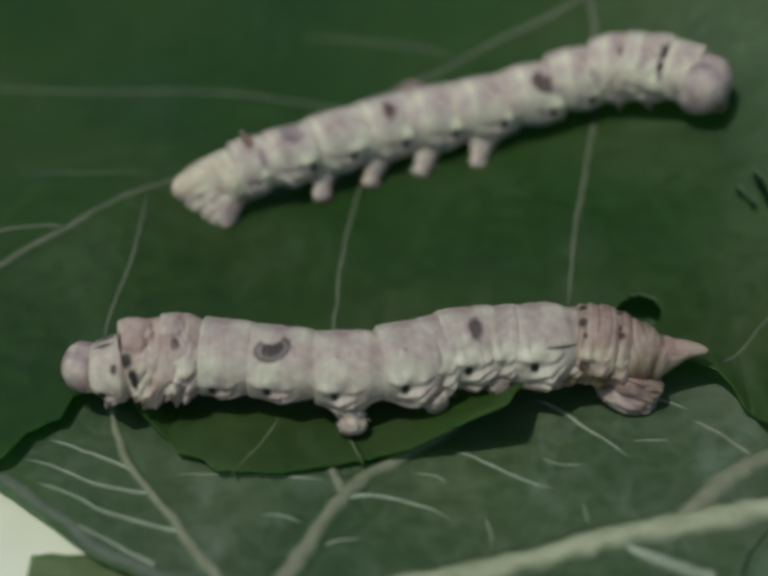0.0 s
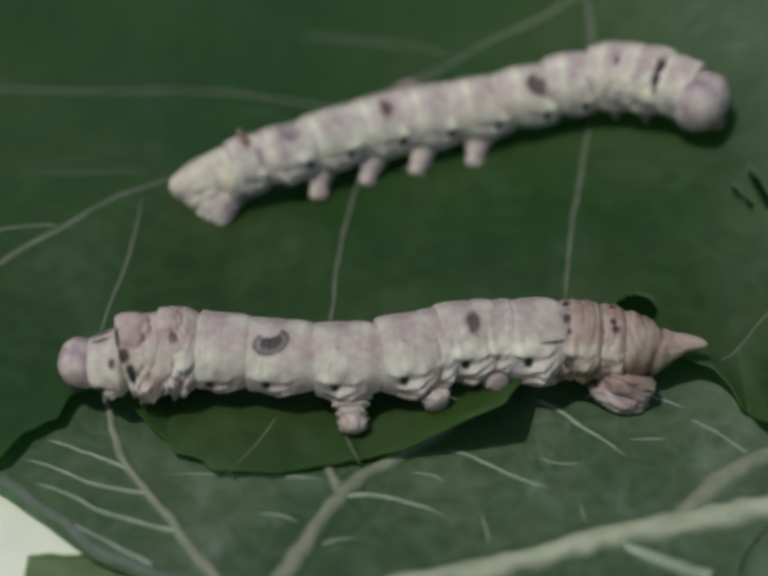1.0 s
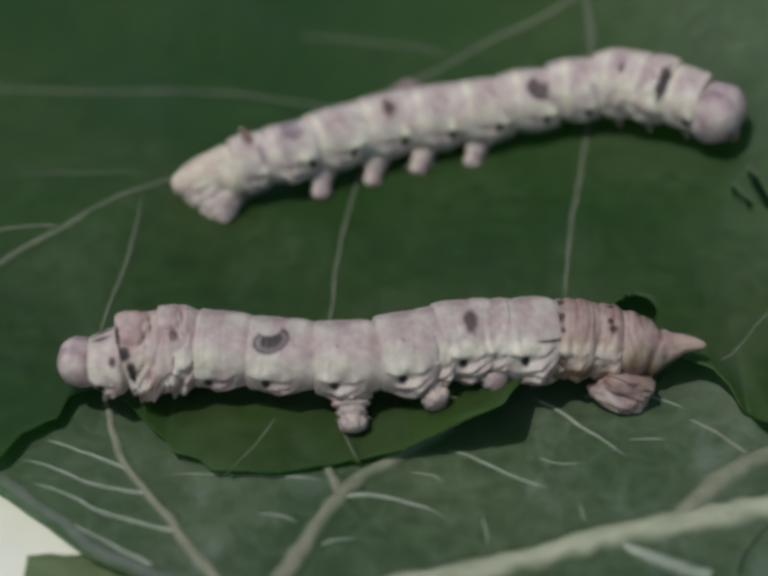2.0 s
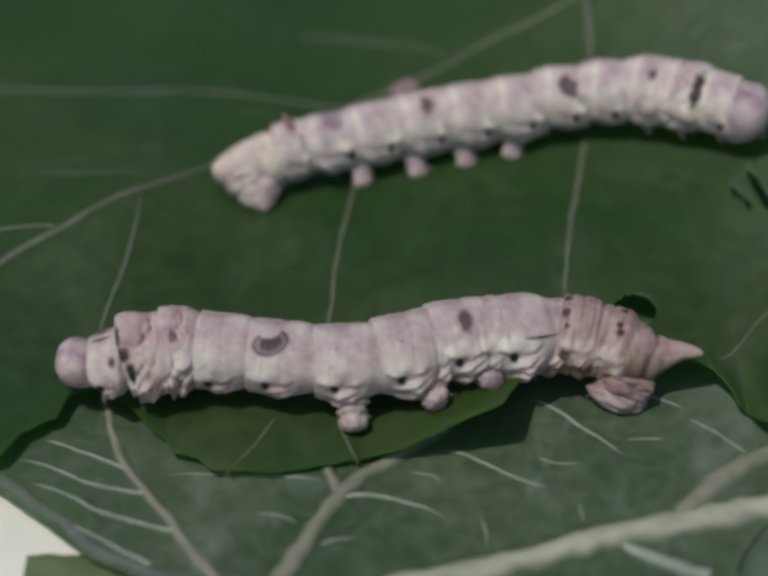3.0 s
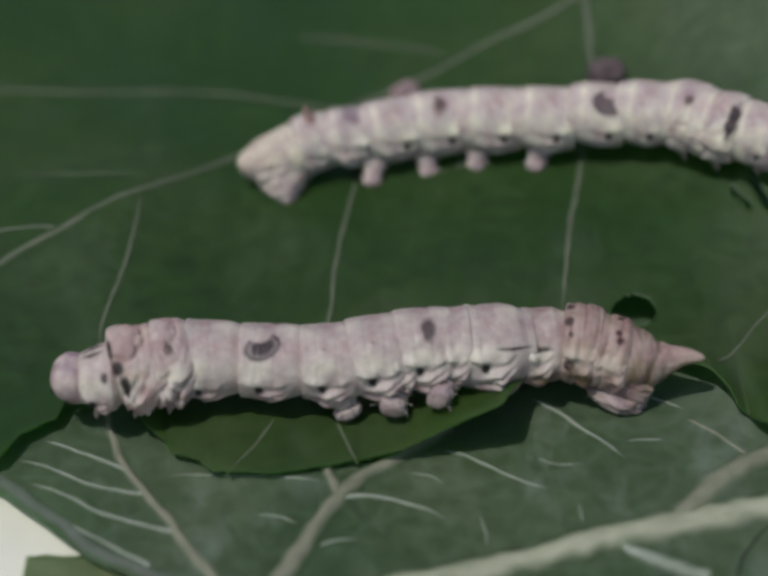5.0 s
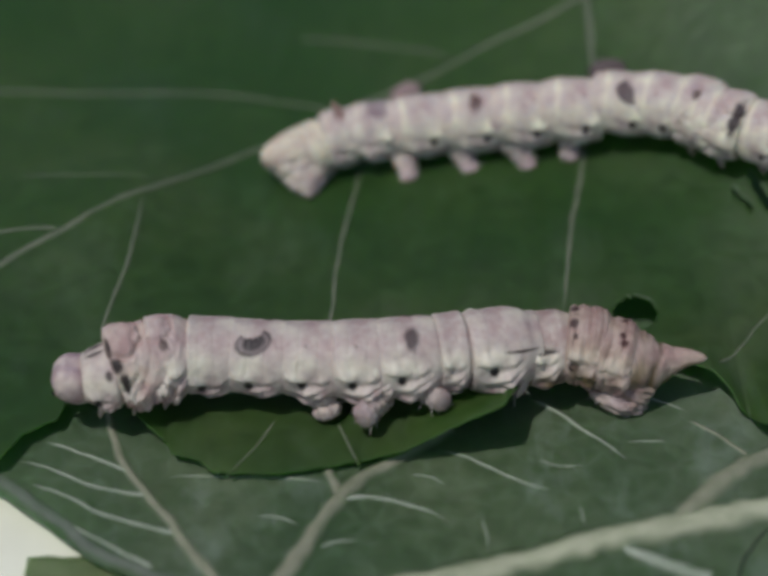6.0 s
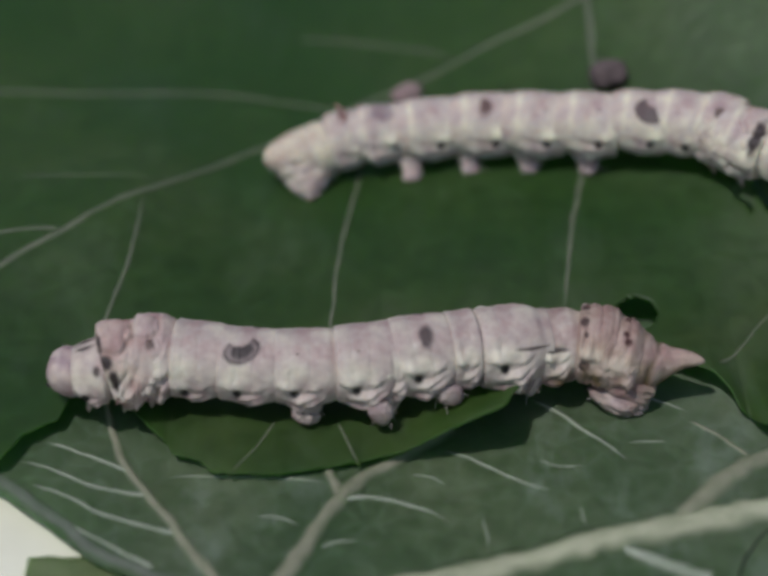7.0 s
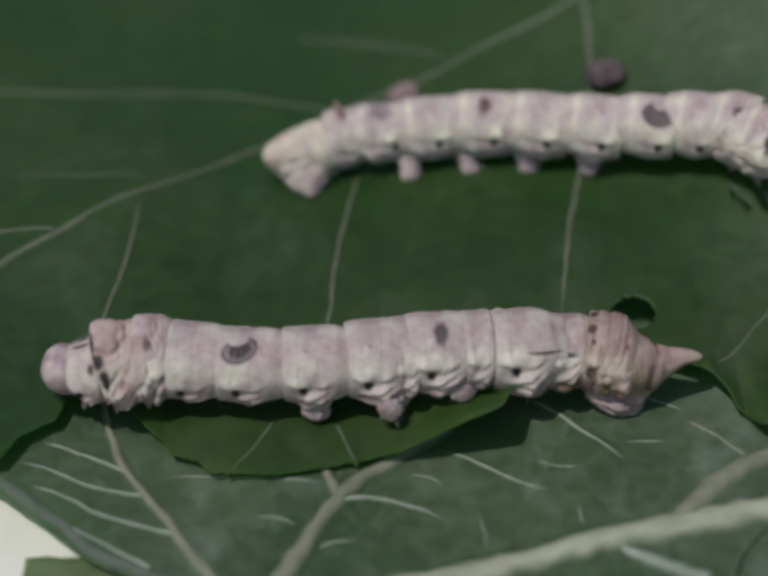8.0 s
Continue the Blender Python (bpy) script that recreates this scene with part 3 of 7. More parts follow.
def skin_paint(base, cream, dusk, mark, marks, seed, cuffs=0.5, hole=None, low_shift=0.0, near=1, roll=0.0):
    """Skin colour of a ring: its own tones, and folds lightened on their crests. marks: (kind, x mm, degrees off the
    back line, size, size across the body).
    """
    mark_dark = (0.05, 0.04, 0.042)

    def paint(x, fx, phi, r, crest):
        deg = math.degrees(phi)
        a = abs(deg)
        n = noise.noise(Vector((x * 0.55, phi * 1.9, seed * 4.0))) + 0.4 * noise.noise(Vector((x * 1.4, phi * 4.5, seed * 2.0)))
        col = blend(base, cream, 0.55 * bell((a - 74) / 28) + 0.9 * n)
        # darker at random, along the back line and towards the belly
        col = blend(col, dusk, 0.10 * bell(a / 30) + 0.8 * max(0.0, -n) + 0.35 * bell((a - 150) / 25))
        col = blend(col, cream, cuffs * bell((abs(fx) - 0.92) / 0.12))
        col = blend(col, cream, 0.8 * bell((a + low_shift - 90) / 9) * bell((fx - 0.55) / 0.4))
        # light on the fold crests is put into the colour, with their own cream
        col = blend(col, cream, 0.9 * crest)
        if hole is not None:
            dd = math.hypot((x - hole) / 0.55, math.radians(a + low_shift - 106) * r / 0.75)
            col = blend(col, mark_dark, 2.2 * (1.0 - dd))
        for kind, mx, mdeg, sx, sy in marks:
            dx = (x - mx) / sx
            dy = math.radians(a - mdeg - (roll if deg * near < 0 else 0.0)) * r / sy
            if kind == "shade_smear":
                # olive-brown dirt; shade under and between the rear rings is put into its colour
                d = math.hypot(dx, dy) + 0.35 * noise.noise(Vector((x * 0.9, phi * 3, seed)))
                col = blend(col, (0.16, 0.125, 0.07), 1.3 * (1.1 - d) if d < 1.1 else 0.0)
            elif kind == "spot_or_shade":
                d = math.hypot(dx, dy) + 0.25 * noise.noise(Vector((x * 1.6, phi * 5, seed)))
                col = blend(col, mark, (1.15 - d) * 2.2 if d < 1.15 else 0.0)
            elif kind == "stain":
                d = math.hypot(dx, dy) + 0.3 * noise.noise(Vector((x * 1.2, phi * 4, seed)))
                col = blend(col, blend(base, mark, 0.85), 2.2 * (1.1 - d) if d < 1.1 else 0.0)
            elif kind in ("crescent", "heart"):
                dy -= 0.28 * dx if kind == "crescent" else 0.0
                d = math.hypot(dx, dy) + 0.06 * noise.noise(Vector((x * 2.5, phi * 6, seed)))
                if kind == "crescent":
                    gap = math.hypot((dx - 0.12) / 0.58, (dy + 0.95) / 0.62)
                else:
                    gap = math.hypot(dx / 0.42, (dy + 1.0) / 0.75)
                if d < 1.08 and gap > 1.0:
                    core = bell((d - 0.72) / 0.13) if kind == "crescent" else 0.35
                    tone = blend(mark, blend(dusk, mark, 0.45), core)
                    col = blend(col, tone, min(1.0, (1.08 - d) * 6) * min(1.0, (gap - 1.0) * 9 + 0.35))
        return col
    return paint


def spiracle(parent, x, r, side, size, degrees_down):
    """A dark oval breathing hole with a raised rim."""
    bm = bmesh.new()
    ang = math.radians(degrees_down)
    out = Vector((0, side * math.sin(ang), math.cos(ang)))
    alongv, across = Vector((1, 0, 0)), Vector((0, side * math.cos(ang), -math.sin(ang)))
    centre = Vector((x, 0, 0)) + out * (r - 0.12)
    rings = []
    for rad, lift in ((1.0, -0.10), (0.92, 0.06), (0.70, 0.09), (0.5, 0.0), (0.2, -0.04)):
        rings.append([bm.verts.new((centre + (alongv * math.cos(q) * 0.72 + across * math.sin(q)) * rad * size + out * lift) / 1000)
                      for q in [2 * math.pi * k / 16 for k in range(16)]])
    for a, b in zip(rings, rings[1:]):
        for k in range(16):
            bm.faces.new((a[k], a[(k + 1) % 16], b[(k + 1) % 16], b[k]))
    bm.faces.new(rings[-1])
    part("spiracle", bm, DARK_HORNY, parent, "dark oval breathing hole")


def soft_leg(name, parent, material, length, r_top, r_foot, base, tip, seed, bulge, lumpy, rings_on):
    """A fleshy false leg: wrinkled shaft with folds, widening into a padded foot, hanging along -z."""
    bm = bmesh.new()
    layer = bm.verts.layers.float_color.new("skin_colour")
    n, nu = 48, 44
    rings = []
    for i in range(n + 1):
        f = i / n
        r = r_top + (r_foot * 0.80 - r_top) * (ease(f / 0.66) if rings_on > 0.3 else f)
        for ring_f, ring_a in ((0.12, 0.12), (0.27, 0.18), (0.43, 0.24), (0.58, 0.16)):
            r *= 1 + rings_on * (ring_a * bell((f - ring_f - 0.03 * math.sin(seed * 1.7)) / 0.045) - 0.10 * bell((f - ring_f - 0.08) / 0.035))
        r *= 1 + bulge * bell((f - 0.80) / 0.13) - rings_on * (0.16 * bell((f - 0.70) / 0.035) + 0.07 * bell((f - 0.87) / 0.03))
        if name == "clasper" and f > 0.62:
            r *= math.sqrt(max(0.04, 1 - ((f - 0.62) / 0.385) ** 2))
        elif f > 0.86:
            r *= math.sqrt(max(0.04, 1 - ((f - 0.86) / 0.15) ** 2))
        ring = []
        for k in range(nu):
            q = 2 * math.pi * k / nu
            at_n = Vector((math.cos(q) * 1.2, math.sin(q) * 1.2, f * 3.2 + seed * 5))
            w = 1 + 0.10 * noise.noise(at_n) + lumpy * (math.sqrt(min(1.0, abs(noise.noise(at_n * 1.5)) * 2.6)) - 0.6)
            if name == "clasper":
                w += 0.03 * math.sin(5 * q + 4.0 * noise.noise(Vector((f * 2, seed, 1)))) * (1 - 0.4 * f) + 0.16 * (0.3 + f) * noise.noise(at_n * 2.3)
            v = bm.verts.new((math.cos(q) * r * w * 1.1 / 1000, math.sin(q) * r * w * 0.9 / 1000, -f * length / 1000))
            v[layer] = (*blend(base, tip, f * 1.2 - 0.2 + 0.7 * noise.noise(Vector((math.cos(q) * 1.6, math.sin(q) * 1.6, f * 4 + seed)))), 1)
            ring.append(v)
        rings.append(ring)
    for a, b in zip(rings, rings[1:]):
        for k in range(nu):
            bm.faces.new((a[k], b[k], b[(k + 1) % nu], a[(k + 1) % nu]))
    bm.faces.new(rings[0])
    bm.faces.new(rings[-1][::-1])
    return part(name, bm, material, parent)


def foot_hooks(parent, length, r):
    """A row of tiny curved hooks round the sole."""
    bm = bmesh.new()
    for k in range(16):
        q = 2 * math.pi * k / 16
        d = Vector((math.cos(q), math.sin(q), 0))
        root = (d * r * 0.72 + Vector((0, 0, -length * 0.95))) / 1000
        tube(bm, [root, root + (d * 0.10 + Vector((0, 0, -0.16))) / 1000, root + (d * 0.02 + Vector((0, 0, -0.30))) / 1000], [0.00008, 0.00007, 0.00002], 6)
    part("hook_row", bm, CLAW, parent, "row of tiny brown hooks")


def bristles(parent, length, seed, count, r, long):
    bm = bmesh.new()
    rng = random.Random(seed)
    for _ in range(count):
        q = rng.uniform(0, 2 * math.pi)
        d = Vector((math.cos(q), math.sin(q), 0))
        root = (d * r + Vector((0, 0, -length * rng.uniform(0.45, 0.85)))) / 1000
        end = root + long * (d * rng.uniform(0.5, 1.4) + Vector((rng.uniform(-0.4, 0.4), 0, -rng.uniform(0.3, 1.1)))) / 1000
        tube(bm, [root, (root + end) / 2 + d * 0.0001, end], [0.000045, 0.00004, 0.000015], 5)
    part("bristle_tuft", bm, BRISTLE, parent, "a few fine pale bristles")


def thorax_leg(parent, x, r, side):
    """A short jointed pointed leg under a thorax ring."""
    bm = bmesh.new()
    a = Vector((x, side * r * 0.45, -r * 0.72)) / 1000
    pts = [a, a + Vector((0.15, side * 0.25, -0.6)) / 1000, a + Vector((0.40, side * 0.25, -1.25)) / 1000, a + Vector((0.45, side * 0.05, -1.95)) / 1000]
    line = [Vector(p) for p in smooth_line([tuple(p) for p in pts], 12)]
    rad = [0.00058 * (1 - i / 11.5) * (1 + 0.12 * math.cos(i * 1.7)) + 0.00004 for i in range(12)]
    tube(bm, line, rad, 12)
    part("thorax_leg", bm, PALE_CLAW, parent, "short horny pointed leg")


def head_capsule(parent, material, r, tone, dusk):
    bm = bmesh.new()
    layer = bm.verts.layers.float_color.new("skin_colour")
    nu, nv = 48, 36
    rings = []
    for i in range(1, nv):
        th = math.pi * i / nv
        ring = []
        for k in range(nu):
            ph = 2 * math.pi * k / nu
            d = Vector((math.cos(th), math.sin(th) * math.sin(ph), math.sin(th) * math.cos(ph)))
            box = (abs(d.x) ** 2.3 + abs(d.y) ** 2.3 + abs(d.z) ** 2.3) ** (-1 / 2.3)
            q = Vector((d.x * 0.84, d.y * 1.0, d.z * 1.0)) * r * box * 1.0
            if d.x < 0:
                q.x *= 1.12
            q *= 1 - 0.06 * bell(d.y / 0.10) * max(0, d.z + 0.3)          # groove between the two lobes
            q.x -= max(0.0, -d.z) * 0.22 * r
            q *= 1 + 0.035 * noise.noise(d * 3.0) - 0.03 * bell((d.x - 0.15 + 0.15 * d.z) / 0.07)
            v = bm.verts.new(q / 1000)
            f = 0.10 + 0.7 * noise.noise(d * 2.6) + 0.9 * bell((abs(d.y) - 0.40) / 0.17) * max(0.0, d.z) + 0.4 * max(0.0, d.x - 0.5)
            v[layer] = (*blend(tone, dusk, f), 1)
            ring.append(v)
        rings.append(ring)
    for a, b in zip(rings, rings[1:]):
        for k in range(nu):
            bm.faces.new((a[k], b[k], b[(k + 1) % nu], a[(k + 1) % nu]))
    bm.faces.new(rings[0])
    bm.faces.new(rings[-1][::-1])
    ob = part("head", bm, material, parent)
    for side in (-1, 1):
        bm = bmesh.new()
        for k in range(5):
            q = math.radians(20 + 38 * k)
            at_d = Vector((0.72 + 0.10 * math.cos(q), side * (0.60 + 0.10 * math.sin(q)), -0.30)).normalized()
            bmesh.ops.create_icosphere(bm, subdivisions=1, radius=0.13 / 1000, matrix=Matrix.Translation(at_d * r * 0.99 / 1000))
        part("eyelet_cluster", bm, DARK_HORNY, ob, "cluster of tiny black simple eyes")
        bm = bmesh.new()
        line = [Vector((r * (0.62 + 0.12 * f), side * r * 0.24 * (1 - 0.7 * f), -r * (0.62 + 0.16 * f))) / 1000 for f in (0, 0.3, 0.6, 1.0)]
        tube(bm, line, [0.00035, 0.00034, 0.00026, 0.0001], 10)
        part("jaw", bm, CLAW, ob, "brown horny jaw")
    return ob


def tail_segment(parent, material, profile, base, dusk, seed, grooves, puff):
    """The last ring, pointing to -x. profile: (distance back, top, bottom, half width) in millimetres from the root to the tip."""
    bm = bmesh.new()
    layer = bm.verts.layers.float_color.new("skin_colour")
    nu = 80
    rings = []
    line = smooth_line(profile, 72)
    for i, (u, top, bottom, wide) in enumerate(line):
        f = i / (len(line) - 1)
        end = math.sqrt(max(0.02, 1 - ((f - 0.93) / 0.07) ** 2)) if f > 0.93 else 1.0
        mid, tall = (top + bottom) / 2, (top - bottom) / 2 * end
        ring = []
        for k in range(nu):
            phi = 2 * math.pi * k / nu
            sn, c = math.sin(phi), math.cos(phi)
            at_n = Vector((u * 0.5, sn * 1.3, c * 1.3 + seed))
            w = noise.noise(at_n)
            billow = math.sqrt(min(1.0, abs(noise.noise(Vector((u * 0.75 + 0.5 * c, sn * 0.9, c * 0.9 + seed * 5)))) * 2.6)) - 0.6
            g = 1 + 0.05 * w + puff * billow * (1 - 0.5 * f)
            cut = 0.0
            for where, lean, depth in grooves:
                here = bell((u - where - lean * c + 0.35 * noise.noise(Vector((sn, c, where)))) / 0.42) * (0.75 + 0.5 * noise.noise(Vector((sn * 1.5, c * 1.5, where * 3))))
                cut += depth * here
            g *= 1 - cut
            v = bm.verts.new((-u / 1000, sn * wide * end * g / 1000, (mid + c * tall * g) / 1000))
            # dusk tone grows towards the underside and in the grooves, less at the tip
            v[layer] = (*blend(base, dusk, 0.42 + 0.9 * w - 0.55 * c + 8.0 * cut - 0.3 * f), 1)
            ring.append(v)
        rings.append(ring)
    for a, b in zip(rings, rings[1:]):
        for k in range(nu):
            bm.faces.new((a[k], b[k], b[(k + 1) % nu], a[(k + 1) % nu]))
    bm.faces.new(rings[0])
    bm.faces.new(rings[-1][::-1])
    return part("tail_end", bm, material, parent)


def horn(parent, material, root, tip, r, tone, root_tone):
    bm = bmesh.new()
    a, b = Vector(root) / 1000, Vector(tip) / 1000
    mid = (a + b) / 2 + Vector((0, 0, 0.02 * (b - a).length))
    line = [Vector(p) for p in smooth_line([tuple(a), tuple(mid), tuple(b)], 14)]
    rad = [r / 1000 * (1 - 0.86 * (i / 13) ** 0.75) * (1 + 0.07 * math.sin(i * 2.3)) for i in range(14)]
    tube(bm, line, rad, 18)
    for v in bm.verts:
        push = noise.noise(v.co * 650) * 0.00042 + noise.noise(v.co * 1500) * 0.00012
        v.co += Vector((0, math.copysign(push, v.co.y), push))
    layer = bm.verts.layers.float_color.new("skin_colour")
    for v in bm.verts:
        n = noise.noise(v.co * 900)
        reach = (v.co - a).dot(b - a) / (b - a).length_squared
        own = blend(root_tone, tone, 1.5 * reach + 0.35 * (v.co.z - a.z) / (r / 1000) - 0.10 + 0.9 * n)
        v[layer] = (*blend(own, tuple(c * 0.55 for c in own), 0.25 + 1.4 * n), 1)
    part("horn", bm, material, parent, "fleshy tail horn")


RINGS = ("T1", "T2", "T3", "A1", "A2", "A3", "A4", "A4b", "A5", "A5b", "A6", "A6b", "A7", "A8")
PARTS_NAME = {"T": "thorax_ring", "A": "abdomen_ring"}


def silkworm(label, material, sizes, look_of, near_horn, legs, head_r, tail, tones):
    """sizes: per ring (front half, rear half, sleeve, radius). legs: per foot length. Returns the thing and its moving parts."""
    thing = tagged(new("silkworm"), label, "silkworm", "silkworms on the leaf")
    moving = {"base": thing}
    moving["head"] = head_capsule(thing, material, head_r, tones["head"], tones["head_dusk"])
    order = list(sizes)
    for i, key in enumerate(order):
        hf, hr, sleeve, r = sizes[key]
        if key == "T1":
            hf += 0.45
        r_prev = sizes[order[i - 1]][3] if i else 2.04 * head_r - r
        r_next = sizes[order[i + 1]][3] if i + 1 < len(order) else tones["end"]
        base, cream, dusk, mark, marks, wrinkle, folds, cuffs, extra = look_of[key]
        ob = ring_segment(PARTS_NAME[key[0]], thing, material, hf, hr, sleeve, (r * 1.0 if key == "A8" and tones["ringed"] == 1.0 else r * 0.98 if extra.get("lip") else r * 0.97 if key == "A1" and tones["ringed"] < 1.0 else (r + r_prev) / 2), r, (r_next * 0.96 if key == "A8" else (r + r_next) / 2), r_next,
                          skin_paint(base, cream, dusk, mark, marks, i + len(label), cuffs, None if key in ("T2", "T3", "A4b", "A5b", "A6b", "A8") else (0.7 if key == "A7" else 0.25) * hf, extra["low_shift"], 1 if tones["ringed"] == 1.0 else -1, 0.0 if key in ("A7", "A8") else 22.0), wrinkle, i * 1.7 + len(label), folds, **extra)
        moving[key] = ob
        for side in (-1, 1):
            if key not in ("T2", "T3", "A4b", "A5b", "A6b", "A8"):
                spiracle(ob, (0.7 if key == "A7" else 0.25) * hf, r * 1.0, side, 0.50, 106 - extra["low_shift"])
            if key[0] == "T":
                thorax_leg(ob, 0.0, r, side)
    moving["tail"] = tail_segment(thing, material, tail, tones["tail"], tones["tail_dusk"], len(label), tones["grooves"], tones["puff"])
    if near_horn:
        horn(moving[near_horn[0]], material, near_horn[1], near_horn[2], near_horn[3], tones["horn"], tones["horn_root"])
    for key, length in legs.items():
        for side in ("near", "far"):
            name = "clasper" if key == "C" else "proleg"
            moving[key + side] = soft_leg(name, thing, material, length, tones["root"] if key != "C" else tones["clasp"], tones["sole"] if key != "C" else tones["grip"],
                                          tones["leg"] if key != "C" else tones["clasp_tone"], tones["foot"], len(moving), tones["swell"] if key != "C" else tones["bulge"], 0.24 if key != "C" else 0.16, tones["ringed"] if key != "C" else 0.05)
            foot_hooks(moving[key + side], length, 0.95 if key != "C" else tones["grip"] * 0.42)
            bristles(moving[key + side], length, len(moving), 7 if key != "C" else 26, 0.9 if key != "C" else tones["grip"] * 0.75, 1.0 if key != "C" else 0.55)
    return moving


LILAC, ROSE, CREAM, BROWN, BLACKISH = (0.43, 0.37, 0.37), (0.56, 0.505, 0.472), (0.64, 0.600, 0.552), (0.10, 0.07, 0.06), (0.03, 0.022, 0.022)
PINK, RUST = (0.425, 0.325, 0.287), (0.225, 0.155, 0.118)
GREY_SIZES = {
    "T1": (1.33, 1.63, 1.35, 3.28),
    "T2": (1.63, 1.66, 1.43, 4.3),
    "T3": (1.66, 2.01, 1.59, 4.48),
    "A1": (2.01, 2.84, 1.99, 4.02),
    "A2": (2.84, 2.79, 1.97, 3.88),
    "A3": (2.79, 2.72, 1.99, 3.89),
    "A4": (2.72, 2.9, 0.8, 4.12),
    "A4b": (1.4, 1.4, 0.8, 4.08),
    "A5": (2.9, 2.9, 1.26, 4.18),
    "A5b": (1.4, 1.4, 1.29, 4.06),
    "A6": (2.9, 2.9, 1.89, 4.39),
    "A6b": (1.6, 1.6, 1.92, 3.94),
    "A7": (2.6, 1.3, 1.2, 4.24),
    "A8": (3.0, 1.1, 0.8, 3.92),
}
GREY_LEGS = {"A3": 4.91, "A4": 4.83, "A5": 4.5, "A6": 2.31, "C": 4.45}
GREY_HEAD = 2.49
GREY_TAIL = [(-2.4, 4.05, -2.9, 3.3), (-1.0, 4.0, -3.2, 3.4), (0.3, 3.6, -3.3, 3.3), (1.5, 3.05, -3.1, 2.95), (2.6, 2.45, -2.5, 2.3), (3.8, 2.0, -1.35, 1.55), (5.2, 1.85, -0.15, 1.0), (6.4, 1.6, 0.35, 0.65), (7.4, 1.15, 0.65, 0.3)]
CREAM_SIZES = {
    "T1": (0.89, 2.21, 1.36, 3.55),
    "T2": (2.21, 1.97, 1.65, 3.97),
    "T3": (1.97, 2.18, 1.66, 4.11),
    "A1": (2.18, 2.35, 1.82, 3.84),
    "A2": (2.35, 2.97, 1.58, 3.75),
    "A3": (2.97, 2.93, 1.66, 3.78),
    "A4": (2.93, 3.06, 1.64, 3.88),
    "A5": (3.06, 3.22, 1.56, 3.86),
    "A6": (3.22, 2.88, 1.54, 3.7),
    "A7": (2.88, 2.19, 1.8, 3.54),
    "A8": (2.19, 1.79, 0.8, 3.52),
}
CREAM_LEGS = {"A3": 4.94, "A4": 4.55, "A5": 4.64, "A6": 4.48, "C": 4.29}
CREAM_HEAD = 3.45
CREAM_TAIL = [(-2.9, 3.3, -3.0, 3.3), (-1.0, 3.4, -3.2, 3.5), (0.8, 3.1, -3.2, 3.2), (2.4, 2.75, -2.9, 2.7), (3.8, 2.15, -2.2, 2.0), (4.9, 1.5, -1.3, 1.3), (5.6, 0.9, -0.3, 0.55)]


